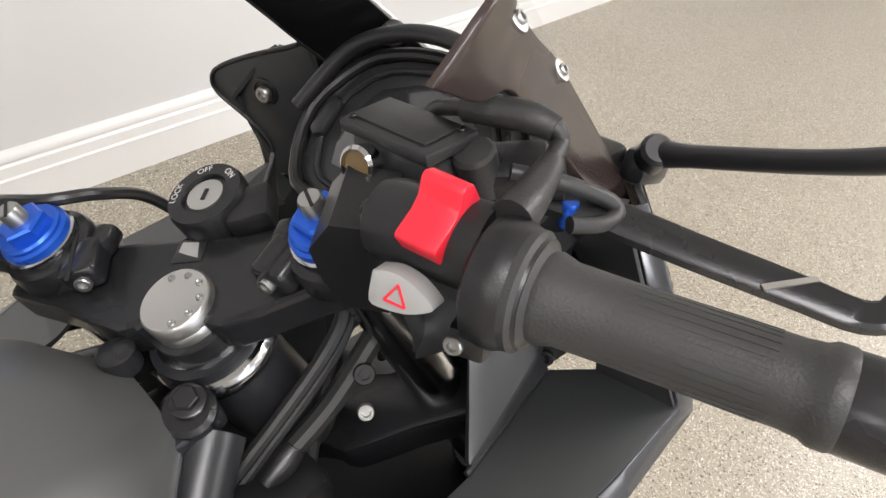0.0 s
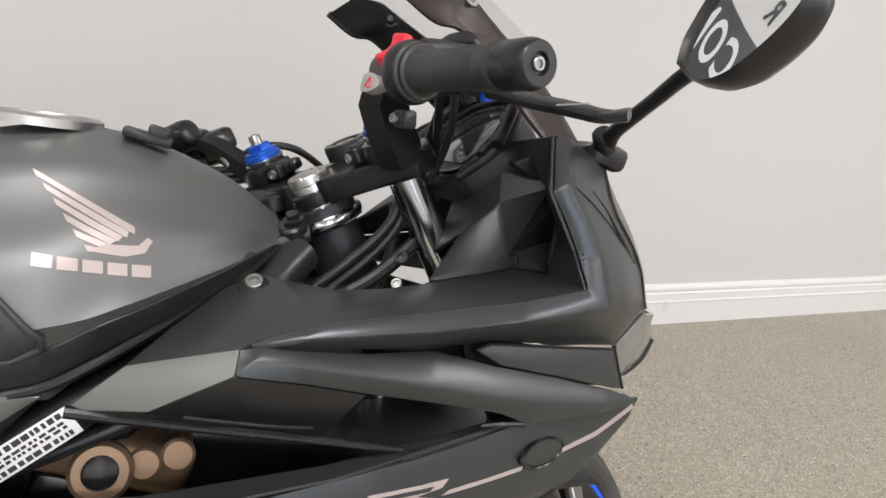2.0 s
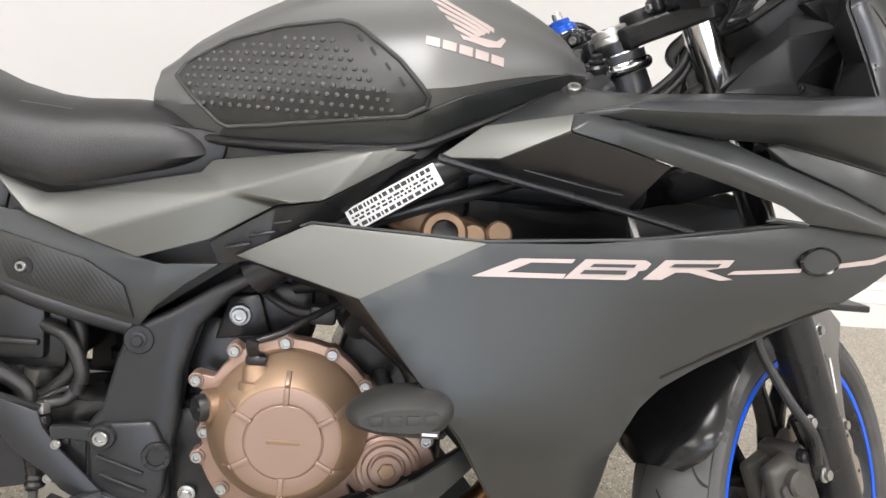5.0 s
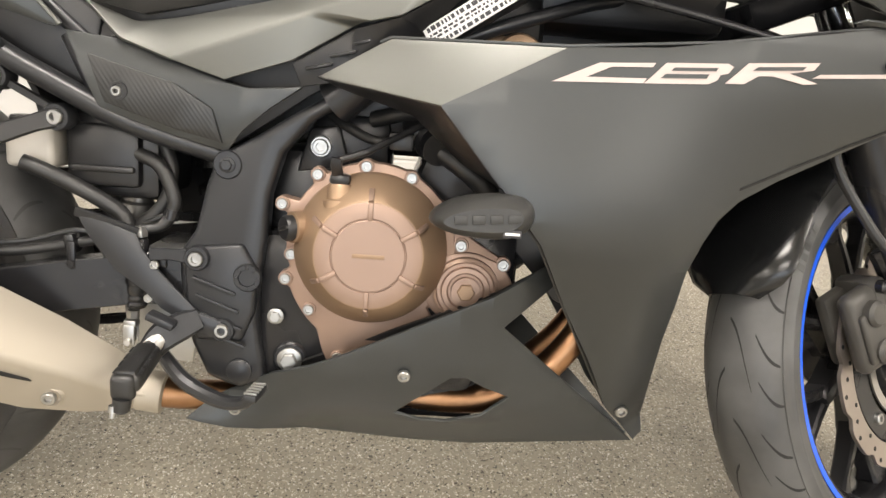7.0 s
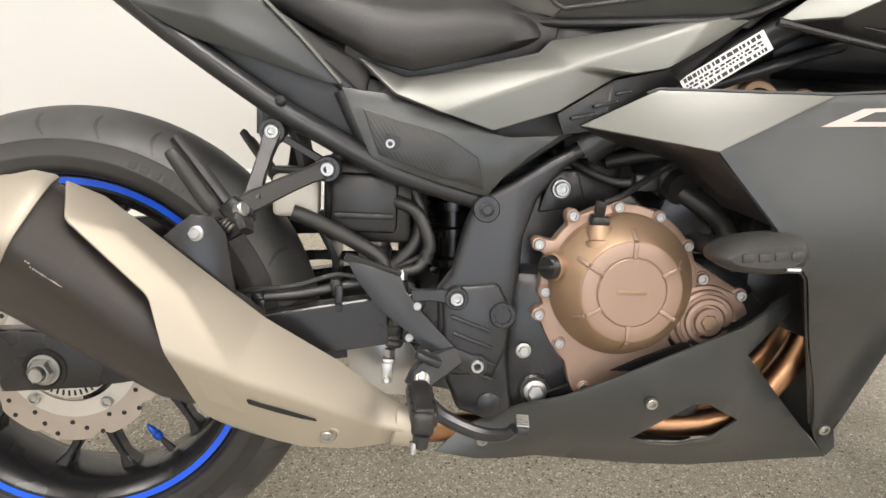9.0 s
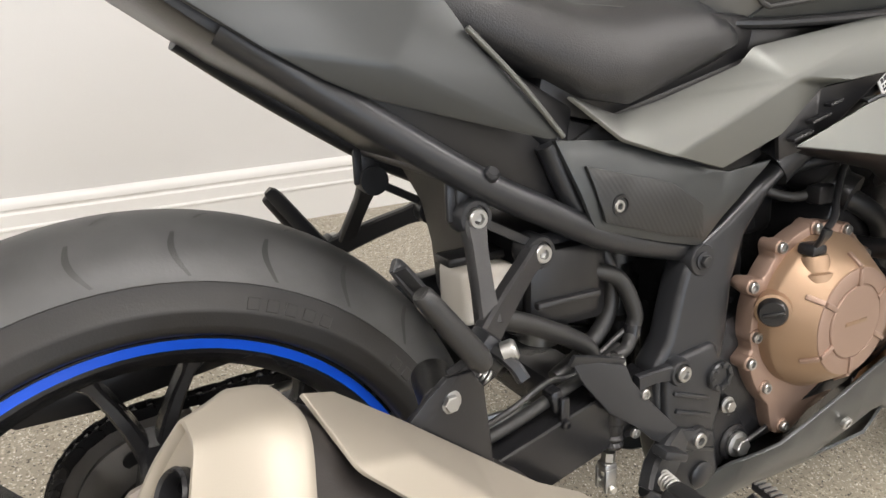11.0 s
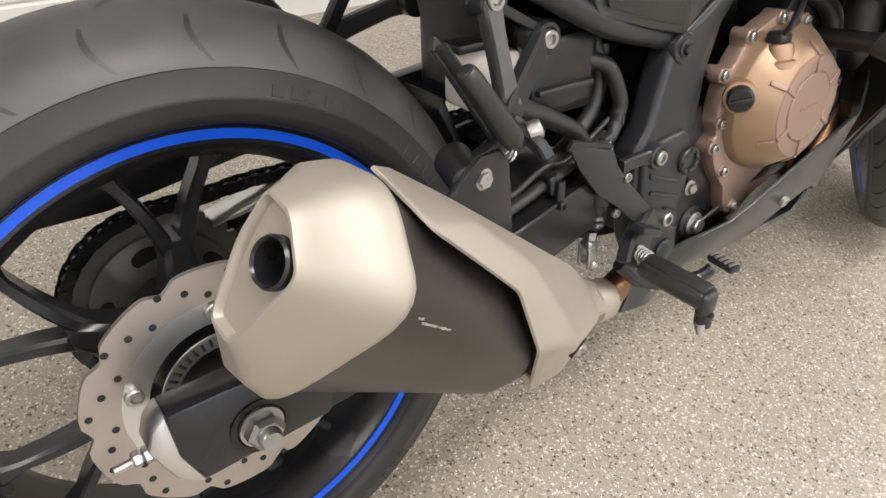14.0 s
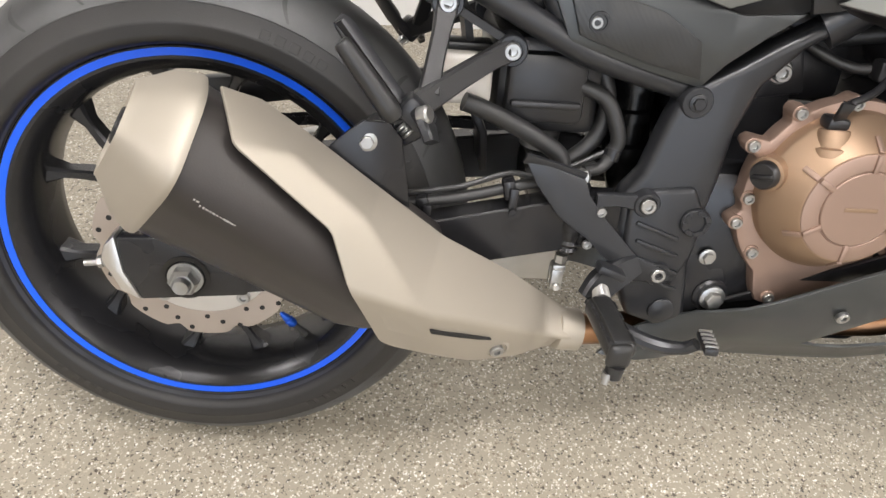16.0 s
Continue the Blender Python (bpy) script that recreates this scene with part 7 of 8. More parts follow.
for k in range(4):
    part("moulded_mark", block((0.013, 0.002, 0.009), Matrix.Translation((0.795 + 0.018 * k, -0.2625, 0.514 + 0.0015 * k)) @ Matrix.Rotation(-0.1, 4, "Y"), 0.0006), SLIDERGREY, slider)
part("slider_tag", block((0.019, 0.002, 0.008), Matrix.Translation((0.848, -0.2605, 0.503)), 0.0006), DARKMARK, slider)
part("slider_tag_print", block((0.015, 0.001, 0.0026), Matrix.Translation((0.848, -0.2614, 0.5030)), 0), WHITEMARK, slider)


# ---- front end, in steering coordinates ----
def in_front(bm):
    return moved(bm, FRONT)


def in_fork(bm):
    return moved(bm, FORK)


def flat_uv(outline, w0, w1, bevel=0.003):
    bm = bmesh.new()
    lo = [bm.verts.new((u, v, w0)) for u, v in outline]
    hi = [bm.verts.new((u, v, w1)) for u, v in outline]
    bm.faces.new(lo[::-1])
    bm.faces.new(hi)
    for i in range(len(outline)):
        j = (i + 1) % len(outline)
        bm.faces.new((lo[i], lo[j], hi[j], hi[i]))
    return bevelled(bm, bevel)


def fork():
    half = [(-0.010, 0.0), (-0.012, -0.018), (-0.0165, -0.024), (-0.0190, -0.035), (-0.0110, -0.0585), (0.0005, -0.088), (0.010, -0.122), (0.014, -0.136), (0.046, -0.137), (0.068, -0.124), (0.075, -0.102), (0.066, -0.080), (0.050, -0.064), (0.049, 0.0)]
    yoke = half + [(u, -v) for u, v in half[-2:0:-1]]
    top = part("top_yoke", in_fork(flat_uv(yoke, -0.028, 0.0, 0.004)), SATIN, moto, "satin black top yoke", 20)
    part("yoke_groove", in_fork(block((0.042, 0.0025, 0.001), Matrix.Translation((0.029, -0.066, 0.0004)) @ Matrix.Rotation(0.55, 4, "Z"), 0)), DARKGROOVE, top)
    part("lower_yoke", in_fork(flat_uv(yoke, -0.235, -0.195, 0.005)), SATIN, moto)
    part("yoke_badge", in_fork(flat_uv([(0.029, -0.007), (0.0465, -0.006), (0.0465, 0.014), (0.029, 0.015)], 0.0, 0.0008, 0.0002)), DULL, top, "small square badge")
    part("yoke_badge_mark", in_fork(flat_uv([(0.0315, -0.004), (0.0435, -0.001), (0.0445, 0.011), (0.037, 0.0115), (0.034, 0.004)], 0.0008, 0.0012, 0)), GREYBTN, top)
    nut = part("stem_nut", in_front(lathe([(0.0215, -0.0135), (0.0228, -0.012), (0.0228, -0.006), (0.0222, -0.005), (0.0232, -0.004), (0.0232, 0.0040), (0.0222, 0.0058), (0.0216, 0.0062), (0.0140, 0.0056), (0.0005, 0.0056)], Matrix.Translation((-0.002, -0.003, 0)), 48)), ALLOY, moto, "round brushed alloy stem nut")
    for k in range(6):
        a = radians(-160 + 38 * k)
        part("nut_pip", in_front(lathe([(0.0026, 0.0058), (0.0022, 0.0070), (0.0012, 0.0073), (0.0004, 0.0066)], Matrix.Translation((-0.002 + 0.0172 * math.cos(a), -0.003 + 0.0172 * math.sin(a), 0)), 10)), STEEL, nut)
    part("stem_collar", in_front(lathe([(0.026, -0.034), (0.027, -0.030), (0.027, -0.014), (0.0235, -0.012)], Matrix.Translation((-0.002, -0.003, 0)), 32)), SATIN, moto)
    part("bearing_ring", in_front(lathe([(0.037, -0.056), (0.041, -0.053), (0.0425, -0.049), (0.0425, -0.045), (0.040, -0.041), (0.035, -0.039), (0.031, -0.037), (0.031, -0.028)], None, 48)), CHROME, moto, "polished steering bearing ring")
    part("bearing_nut", in_front(lathe([(0.030, -0.044), (0.033, -0.042), (0.033, -0.036), (0.030, -0.034)], None, 24)), STEEL, moto)
    for s in (-1, 1):
        c = Matrix.Translation((0.048, 0.103 * s, 0))
        part("fork_tube", in_fork(tube([(0.0460, 0.103 * s, -0.37), (0.0300, 0.103 * s, 0.012)], 0.0205, 28)), CHROME, moto, "dark polished fork tube")
        part("fork_slider", in_fork(join(lathe([(0.024, -0.76), (0.028, -0.755), (0.029, -0.60), (0.0285, -0.40), (0.030, -0.375), (0.030, -0.355), (0.026, -0.350), (0.022, -0.350)], c, 28), block((0.052, 0.040, 0.050), c @ Matrix.Translation((-0.020, 0, -0.715)), 0.012, 3))), SATIN, moto, "satin black fork slider")
        c = Matrix.Translation((0.030, 0.102 * s if s > 0 else -0.105, 0.017))
        cap = part("fork_cap", in_front(join(lathe([(0.0225, 0.010), (0.0225, 0.015), (0.0205, 0.0165), (0.0205, 0.019), (0.019, 0.0205), (0.014, 0.0205)], c, 32), lathe([(0.0155, 0.020), (0.0155, 0.0265), (0.0140, 0.028)], c, 6))), BLUE, moto, "blue anodised fork cap")
        part("preload_screw", in_front(lathe([(0.0072, 0.025), (0.0072, 0.037), (0.0062, 0.039), (0.0005, 0.039)], c, 20)), STEEL, cap, "slotted silver adjuster screw")
        part("screw_slot", in_front(block((0.014, 0.002, 0.0008), c @ Matrix.Translation((0, 0, 0.0391)) @ Matrix.Rotation(0.6, 4, "Z"), 0)), DARKGROOVE, cap)
        part("cap_ring", in_front(lathe([(0.0226, 0.004), (0.0240, 0.006), (0.0240, 0.0095), (0.0225, 0.0105)], c, 32)), CHROME, cap)
        clamp = part("bar_clamp", in_front(join(lathe([(0.0285, -0.018), (0.0300, -0.015), (0.0300, -0.002), (0.0285, 0.002), (0.0235, 0.004)], c, 36), block((0.030, 0.026, 0.020), Matrix.Translation((0.020, 0.072 * s, 0.011)) @ Matrix.Rotation(0.35 * s, 4, "Z"), 0.005, 3), block((0.020, 0.016, 0.014), Matrix.Translation((0.040, 0.068 * s, 0.010)), 0.004))), SATIN, moto, "black clip-on bar clamp")
        part("clamp_gap", in_front(block((0.040, 0.0022, 0.0012), Matrix.Translation((0.020, 0.074 * s, 0.0212)) @ Matrix.Rotation(0.35 * s, 4, "Z"), 0)), DARKGROOVE, clamp)
        bolt(clamp, FRONT @ Vector((0.0075, 0.066 * s, 0.010)), FRONT.to_3x3() @ Vector((-0.9, -0.3 * s, 0.15)), 0.0055)
    # lever perch, switch gear and cables of the left bar
    for place, size, turn in (((0.012, 0.196, 0.070), (0.034, 0.030, 0.030), 0.4), ((0.020, 0.182, 0.046), (0.026, 0.024, 0.022), -0.3), ((-0.002, 0.215, 0.058), (0.030, 0.034, 0.026), 0.2)):
        part("lever_perch", in_front(block(size, Matrix.Translation(place) @ Matrix.Rotation(turn, 4, "Z") @ Matrix.Rotation(turn, 4, "X"), 0.006, 3)), PLASTIC, moto, "black clutch lever perch")
    for k in range(3):
        part("bar_cable", in_front(tube([(0.052 - 0.008 * k, 0.085, 0.004), (0.030, 0.135, 0.006 + 0.006 * k), (0.004, 0.180, 0.016 + 0.008 * k), (-0.020, 0.235, 0.030 + 0.007 * k)], 0.0048, 8, 3)), RUBBER, moto, "black control cable")
    part("arm_mark", in_front(block((0.0022, 0.006, 0.026), Matrix.Translation((0.0045, 0.1435, 0.044)) @ Matrix.Rotation(-0.5, 4, "X"), 0.0004)), GREYBTN, moto)
    for s in (-1, 1):
        # raised bar
        part("bar_riser", in_front(join(*[rings([[Vector((u + du * k, v * s, w)) for du, v, w in ((0, v0 - 0.012, w0), (0, v0 + 0.014, w0 - 0.006), (1, v0 + 0.014, w0 - 0.006), (1, v0 - 0.012, w0))] for u, v0, w0, k in (((0.002, 0.120, -0.006, 0.034), (-0.004, 0.124, 0.030, 0.040), (-0.008, 0.132, 0.062, 0.042), (-0.008, 0.150, 0.080, 0.036)) if s < 0 else ((0.020, 0.118, -0.002, 0.026), (0.016, 0.126, 0.014, 0.022), (0.006, 0.138, 0.042, 0.019), (-0.004, 0.150, 0.064, 0.018), (-0.010, 0.163, 0.074, 0.018)))])])), PLASTIC, moto, "black clip-on bar arm")
        a, b = Vector((-0.012, 0.145 * s, 0.086)), Vector((-0.086, 0.368 * s, 0.066))
        along = (b - a).normalized()
        m = FRONT @ toward(a, along)
        length = (b - a).length
        grip = part("grip", lathe([(0.0235, 0.085), (0.0245, 0.088), (0.0245, 0.093), (0.0215, 0.0955), (0.0180, 0.098), (0.0185, 0.101), (0.0165, 0.107), (0.0160, 0.130), (0.0157, length - 0.050), (0.0163, length - 0.044), (0.0178, length - 0.041), (0.0178, length - 0.036), (0.0168, length - 0.034)], m, 32), GRIP, moto, "worn dark rubber throttle grip" if s < 0 else "dark rubber grip", 50)
        part("bar_end", lathe([(0.0165, length - 0.037), (0.0172, length - 0.034), (0.0174, length - 0.007), (0.0155, length - 0.001), (0.0145, length), (0.008, length), (0.007, length - 0.003), (0.0005, length - 0.003)], m, 32), SATIN, grip, "black bar-end weight")
        bolt(grip, m @ Vector((0, 0, length - 0.004)), (m.to_3x3() @ Vector((0, 0, 1))), 0.005)
        ridges = join(*[block((0.0008, 0.0012, length - 0.175), m @ Matrix.Rotation(k * 0.21, 4, "Z") @ Matrix.Translation((0.0156, 0, 0.118 + (length - 0.175) / 2)), 0) for k in range(30)])
        part("grip_rib", ridges, GRIP, grip)
        shift = FRONT.to_3x3() @ Vector((0.013, 0, -0.001))
        mh = Matrix.Translation(shift) @ m
        house = [lathe([(0.012, 0.018), (0.0165, 0.021), (0.0185, 0.028), (0.0190, 0.060), (0.0195, 0.070), (0.019, 0.074)], mh, 32), lathe([(0.021, 0.072), (0.0255, 0.075), (0.0265, 0.081), (0.0262, 0.086), (0.0235, 0.092), (0.022, 0.096)], m, 32)]
        box = part("switch_housing", join(*house), PLASTIC, moto, "black handlebar switch housing", 40)
        if s < 0:
            part("kill_switch", switch_wedge(), RED, box, "bright red rocker stop switch")
            hz = slab([(p.x, p.z) for p in smooth_path([(x, 0, z) for x, z in ((-0.0125, 0.0060), (-0.004, 0.0085), (0.006, 0.0070), (0.0155, 0.0015), (0.0150, -0.0015), (0.006, -0.0065), (-0.004, -0.0085), (-0.0115, -0.0075), (-0.0125, 0.0060))], 3)[:-1]], -0.007, 0.004, 0.002)
            mm = hazard_place()
            hb = part("hazard_button", moved(hz, mm), GREYBTN, box, "grey hazard button with a red triangle")
            tri = [Vector((-0.0048, -0.0085, -0.004)), Vector((0.0048, -0.0085, -0.004)), Vector((0, -0.0085, 0.0045))]
            part("hazard_mark", moved(join(*[tube([tri[k] + Vector((0, 0.0012, 0)), tri[(k + 1) % 3] + Vector((0, 0.0012, 0))], 0.0006, 6) for k in range(3)]), mm), RED, hb)
            bolt(box, (1.089, -0.1437, 1.0632), (-0.6, 0.2, 0.75), 0.0065, True, SATIN)
            part("switch_mark", moved(lathe([(0.0030, 0), (0.0030, 0.0006), (0.0020, 0.0006), (0.0020, 0)], toward((1.0865, -0.1585, 1.0660), (-0.55, 0.05, 0.83)), 20, caps=False), Matrix.Identity(4)), WHITEMARK, box)
            part("screw_lug", block((0.014, 0.018, 0.016), Matrix.Translation((1.0985, -0.1945, 1.0190)) @ Matrix.Rotation(0.3, 4, "Z"), 0.003), PLASTIC, box)
            bolt(box, (1.0905, -0.1925, 1.0192), (-1, -0.3, 0.1), 0.0045)
            part("cable_boot", tube([(1.1085, -0.2020, 1.0770), (1.122, -0.199, 1.0790), (1.1400, -0.1925, 1.0800), (1.1510, -0.1885, 1.0815)], [0.0095, 0.0085, 0.0070, 0.0060], 14), RUBBER, moto)
            part("throttle_cable", tube([(1.146, -0.190, 1.081), (1.157, -0.186, 1.0835), (1.1645, -0.183, 1.0855), (1.1640, -0.1790, 1.0915), (1.1560, -0.160, 1.0940), (1.1530, -0.128, 1.0880), (1.168, -0.098, 1.070), (1.178, -0.062, 1.03), (1.170, -0.030, 0.97)], 0.0043, 12), RUBBER, moto)
            part("cable_sleeve", tube([(1.1640, -0.1800, 1.0910), (1.1605, -0.168, 1.0935), (1.1550, -0.150, 1.0930), (1.1520, -0.137, 1.0905)], [0.0062, 0.0075, 0.0075, 0.0066], 14), RUBBER, moto, "rubber cable sleeve")
            part("brake_line", tube([(1.150, -0.168, 1.070), (1.165, -0.184, 1.066), (1.181, -0.199, 1.058), (1.1860, -0.2045, 1.0525), (1.181, -0.2070, 1.0500), (1.170, -0.2045, 1.0500), (1.158, -0.198, 1.052)], 0.0042, 12), RUBBER, moto)
            part("brake_line", tube([(1.145, -0.150, 1.064), (1.158, -0.148, 1.055), (1.168, -0.132, 1.03), (1.175, -0.095, 0.99), (1.168, -0.055, 0.94)], 0.0040, 10), RUBBER, moto)
            part("brake_line", in_front(tube([(0.050, -0.17, 0.05), (0.066, -0.152, 0.03), (0.080, -0.115, -0.02), (0.082, -0.075, -0.1), (0.070, -0.045, -0.2)], 0.0045, 10)), RUBBER, moto)
            part("banjo_cap", in_front(lathe([(0.0095, -0.02), (0.0105, 0.0), (0.0105, 0.004), (0.009, 0.006), (0.0005, 0.006)], Matrix.Translation((0.034, -0.198, 0.0735)), 20)), RUBBER, moto, "black rubber cap")
            # master cylinder and reservoir
            part("master_cylinder", in_front(join(block((0.026, 0.09, 0.024), Matrix.Translation((0.040, -0.185, 0.056)), 0.006), lathe([(0.011, 0), (0.011, 0.03)], toward((0.040, -0.205, 0.052), (0, -1, 0)), 16))), SATIN, moto, "black brake master cylinder")
            e1, e2 = Vector((-0.07, -1, 0.07)).normalized(), Vector((0.99, 0, 0.10)).normalized()
            e3 = e1.cross(e2).normalized()
            e3 = -e3 if e3.z < 0 else e3
            e2 = (e2 - e1 * e2.dot(e1)).normalized()
            rm = Matrix(((e2.x, e1.x, e3.x, 1.1355), (e2.y, e1.y, e3.y, -0.1150), (e2.z, e1.z, e3.z, 1.0795), (0, 0, 0, 1)))
            res = part("fluid_reservoir", block((0.030, 0.060, 0.024), rm @ Matrix.Translation((0.001, 0, -0.018)), 0.005), DULL, moto, "black brake fluid reservoir")
            part("reservoir_lid", join(block((0.033, 0.066, 0.007), rm @ Matrix.Translation((0, 0, -0.0025)), 0.0018), block((0.022, 0.052, 0.0015), rm @ Matrix.Translation((0, 0, 0.0016)), 0.0006)), DULL, res)
            for du, dv in ((-0.011, -0.027), (0.011, 0.027)):
                bolt(res, rm @ Vector((du, dv, 0.0006)), e3, 0.0024, False, SATIN)
            part("sight_glass", lathe([(0.0095, -0.004), (0.0098, 0.004), (0.0080, 0.0055), (0.0075, 0.003), (0.0005, 0.003)], toward((1.113, -0.108, 1.064), (-0.96, -0.2, 0.2)), 24), CHROME, res)
            part("sight_lens", lathe([(0.0074, 0.003), (0.0005, 0.0038)], toward((1.113, -0.108, 1.064), (-0.96, -0.2, 0.2)), 24), SIGHT, res)
            part("lever_pivot", in_front(lathe([(0.011, -0.012), (0.011, 0.012), (0.009, 0.015), (0.0005, 0.015)], Matrix.Translation((0.040, -0.215, 0.044)), 20)), SATIN, moto)
            lever = part("brake_lever", in_front(lever_mesh()), SATIN, moto, "black machined brake lever with a worn edge")
            part("lever_adjuster", in_front(join(lathe([(0.0055, -0.004), (0.0055, 0.006), (0.004, 0.009)], toward((0.030, -0.236, 0.034), (0.3, -0.2, 1)), 12), block((0.024, 0.0045, 0.006), Matrix.Translation((0.036, -0.2365, 0.037)) @ Matrix.Rotation(0.35, 4, "Y"), 0.0018), block((0.006, 0.005, 0.010), Matrix.Translation((0.046, -0.2365, 0.033)), 0.0018))), BLUE, lever, "blue anodised lever adjuster")
            for k in range(6):
                part("lever_hole", in_front(lathe([(0.0032, 0), (0.0032, 0.0006), (0.0003, 0.0006)], Matrix.Translation((0.030 - 0.0042 * k, -0.254 - 0.011 * k, 0.0372 - 0.0033 * k)), 10)), DARKGROOVE, lever)
            part("lever_mark", in_front(block((0.003, 0.026, 0.0008), Matrix.Translation((0.004, -0.332, 0.0165)) @ Matrix.Rotation(0.35, 4, "Z") @ Matrix.Rotation(0.25, 4, "X"), 0)), ALLOY, lever)
        else:
            part("clutch_lever", in_front(tube([(0.045, 0.20, 0.05), (0.035, 0.28, 0.03), (0.0, 0.37, 0.01)], [0.009, 0.008, 0.007], 10)), SATIN, moto, "black clutch lever")
            part("clutch_perch", in_front(block((0.04, 0.06, 0.03), Matrix.Translation((0.03, 0.19, 0.06)), 0.008)), SATIN, moto)
            part("clutch_cable", tube([FRONT @ Vector((0.05, 0.18, 0.035)), FRONT @ Vector((0.057, 0.150, 0.033)), FRONT @ Vector((0.054, 0.105, 0.035)), FRONT @ Vector((0.075, 0.088, 0.016)), FRONT @ Vector((0.110, 0.095, -0.03)), FRONT @ Vector((0.12, 0.08, -0.09))], 0.0045, 10), RUBBER, moto)
    # ignition lock
    key = part("ignition_lock", in_front(join(lathe([(0.024, -0.02), (0.026, 0.0), (0.0265, 0.014), (0.025, 0.018), (0.016, 0.018), (0.015, 0.015), (0.0005, 0.015)], Matrix.Translation((0.070, 0.0, 0)), 36), block((0.03, 0.03, 0.02), Matrix.Translation((0.066, -0.03, 0.004)) @ Matrix.Rotation(0.3, 4, "Z"), 0.005))), PLASTIC, moto, "black ignition lock with white print")
    part("key_barrel", in_front(lathe([(0.0125, 0.014), (0.0125, 0.0165), (0.0005, 0.0165)], Matrix.Translation((0.070, 0.0, 0)), 28)), ALLOY, key)
    part("key_slot", in_front(block((0.009, 0.0028, 0.0006), Matrix.Translation((0.070, 0.0, 0.0167)), 0)), DARKGROOVE, key)
    for word, ang in (("ON", -40), ("OFF", 20), ("LOCK", 90)):
        cu = bpy.data.curves.new("lock_word", "FONT")
        cu.body, cu.size, cu.align_x, cu.align_y = word, 0.0062, "CENTER", "CENTER"
        a = radians(ang)
        ob = new("lock_word", cu)
        cu.materials.append(WHITEMARK)
        ob.parent = moto
        ob.matrix_local = FRONT @ Matrix.Translation((0.070 + 0.0205 * math.cos(a), 0.0205 * math.sin(a), 0.0184)) @ Matrix.Rotation(a - radians(90), 4, "Z")
        ob.parent = key
    # caliper, hose, mudguard
    cal = FORK @ Matrix.Translation(AXLE_F) @ Matrix.Rotation(RAKE, 4, "Y")
    cm = FORK @ Matrix.Translation((-0.036, -0.066, -0.636)) @ Matrix.Rotation(radians(-12), 4, "Z")
    part("brake_caliper", join(block((0.072, 0.026, 0.112), cm @ Matrix.Translation((0, -0.022, 0)), 0.012, 3), block((0.064, 0.020, 0.100), cm @ Matrix.Translation((0, 0.014, 0)), 0.008), block((0.026, 0.060, 0.120), cm @ Matrix.Translation((0.022, -0.008, 0)), 0.008), block((0.046, 0.010, 0.070), cm @ Matrix.Translation((-0.006, -0.036, -0.006)), 0.006, 3), lathe([(0.017, 0), (0.017, 0.010), (0.013, 0.014), (0.0005, 0.014)], cm @ toward((-0.004, -0.034, 0.024), (0, -1, 0)), 20), lathe([(0.017, 0), (0.017, 0.010), (0.013, 0.014), (0.0005, 0.014)], cm @ toward((-0.004, -0.034, -0.030), (0, -1, 0)), 20)), CALIPER, moto, "dusty dark grey two-piston brake caliper")
    for dz in (-0.046, 0.050):
        part("caliper_pin", lathe([(0.009, 0), (0.009, 0.010), (0.006, 0.013)], toward(cm @ Vector((0.020, -0.036, dz)), cm.to_3x3() @ Vector((0, -1, 0))), 18), SATIN, moto)
    for p in ((1.358, -0.090, 0.480), (1.385, -0.100, 0.415)):
        bolt(moto, p, (0.45, -0.86, 0.2), 0.0105, True)
    part("caliper_mount", tube([(1.352, -0.078, 0.482), (1.372, -0.085, 0.445), (1.386, -0.09, 0.41)], 0.014, 10), SATIN, moto)
    part("brake_hose", tube([(1.245, -0.095, 0.66), (1.262, -0.105, 0.585), (1.305, -0.118, 0.520), (1.345, -0.122, 0.475), (1.362, -0.112, 0.440)], 0.0062, 10), RUBBER, moto)
    part("sensor_wire", tube([(1.252, -0.088, 0.66), (1.275, -0.098, 0.575), (1.325, -0.108, 0.505), (1.372, -0.105, 0.43)], 0.003, 8), RUBBER, moto)
    part("hose_union", lathe([(0.007, 0), (0.007, 0.03)], toward((1.352, -0.118, 0.462), (0.4, 0.2, -1)), 12), SATIN, moto)
    for a0, a1, r0, half, mat, nm in ((62, 112, 0.322, 0.064, FENDER, "front_mudguard"), (112, 163, 0.324, 0.080, TAILBLACK, "mudguard_tail")):
        secs = []
        for k in range(15):
            t = k / 14
            a = radians(a0 + (a1 - a0) * t)
            wd = half * (1.0 if nm == "front_mudguard" and t > 0.35 else 1.0) * (0.55 + 0.45 * min(1, t * 2.5) if nm == "front_mudguard" else max(0.42, math.sqrt(max(0.0, 1 - (max(0, t - 0.80) / 0.21) ** 2))))
            row = []
            for q in (-1, -0.93, -0.7, -0.35, 0, 0.35, 0.7, 0.93, 1):
                dr = -0.040 * abs(q) ** 3 - (0.02 if abs(q) == 1 else 0) if nm == "front_mudguard" else -0.019 * abs(q) ** 3 - (0.005 if abs(q) == 1 else 0)
                row.append((q * wd, r0 + dr + (0.004 * math.sin(t * 3.1) if nm == "mudguard_tail" else 0)))
            row += [(y * 0.965, r - 0.004) for y, r in reversed(row)]
            secs.append([cal @ Vector((r * math.cos(a), y, r * math.sin(a))) for y, r in row])
        part(nm, rings(secs), mat, moto, "grey front mudguard" if mat is FENDER else "gloss black mudguard tail piece", 40)
    for s in (-1, 1):
        leg = [(-0.075, 0.292), (-0.015, 0.305), (0.040, 0.272), (0.026, 0.225), (0.039, 0.110), (0.024, 0.088), (0.008, 0.122), (-0.014, 0.225), (-0.056, 0.246)]
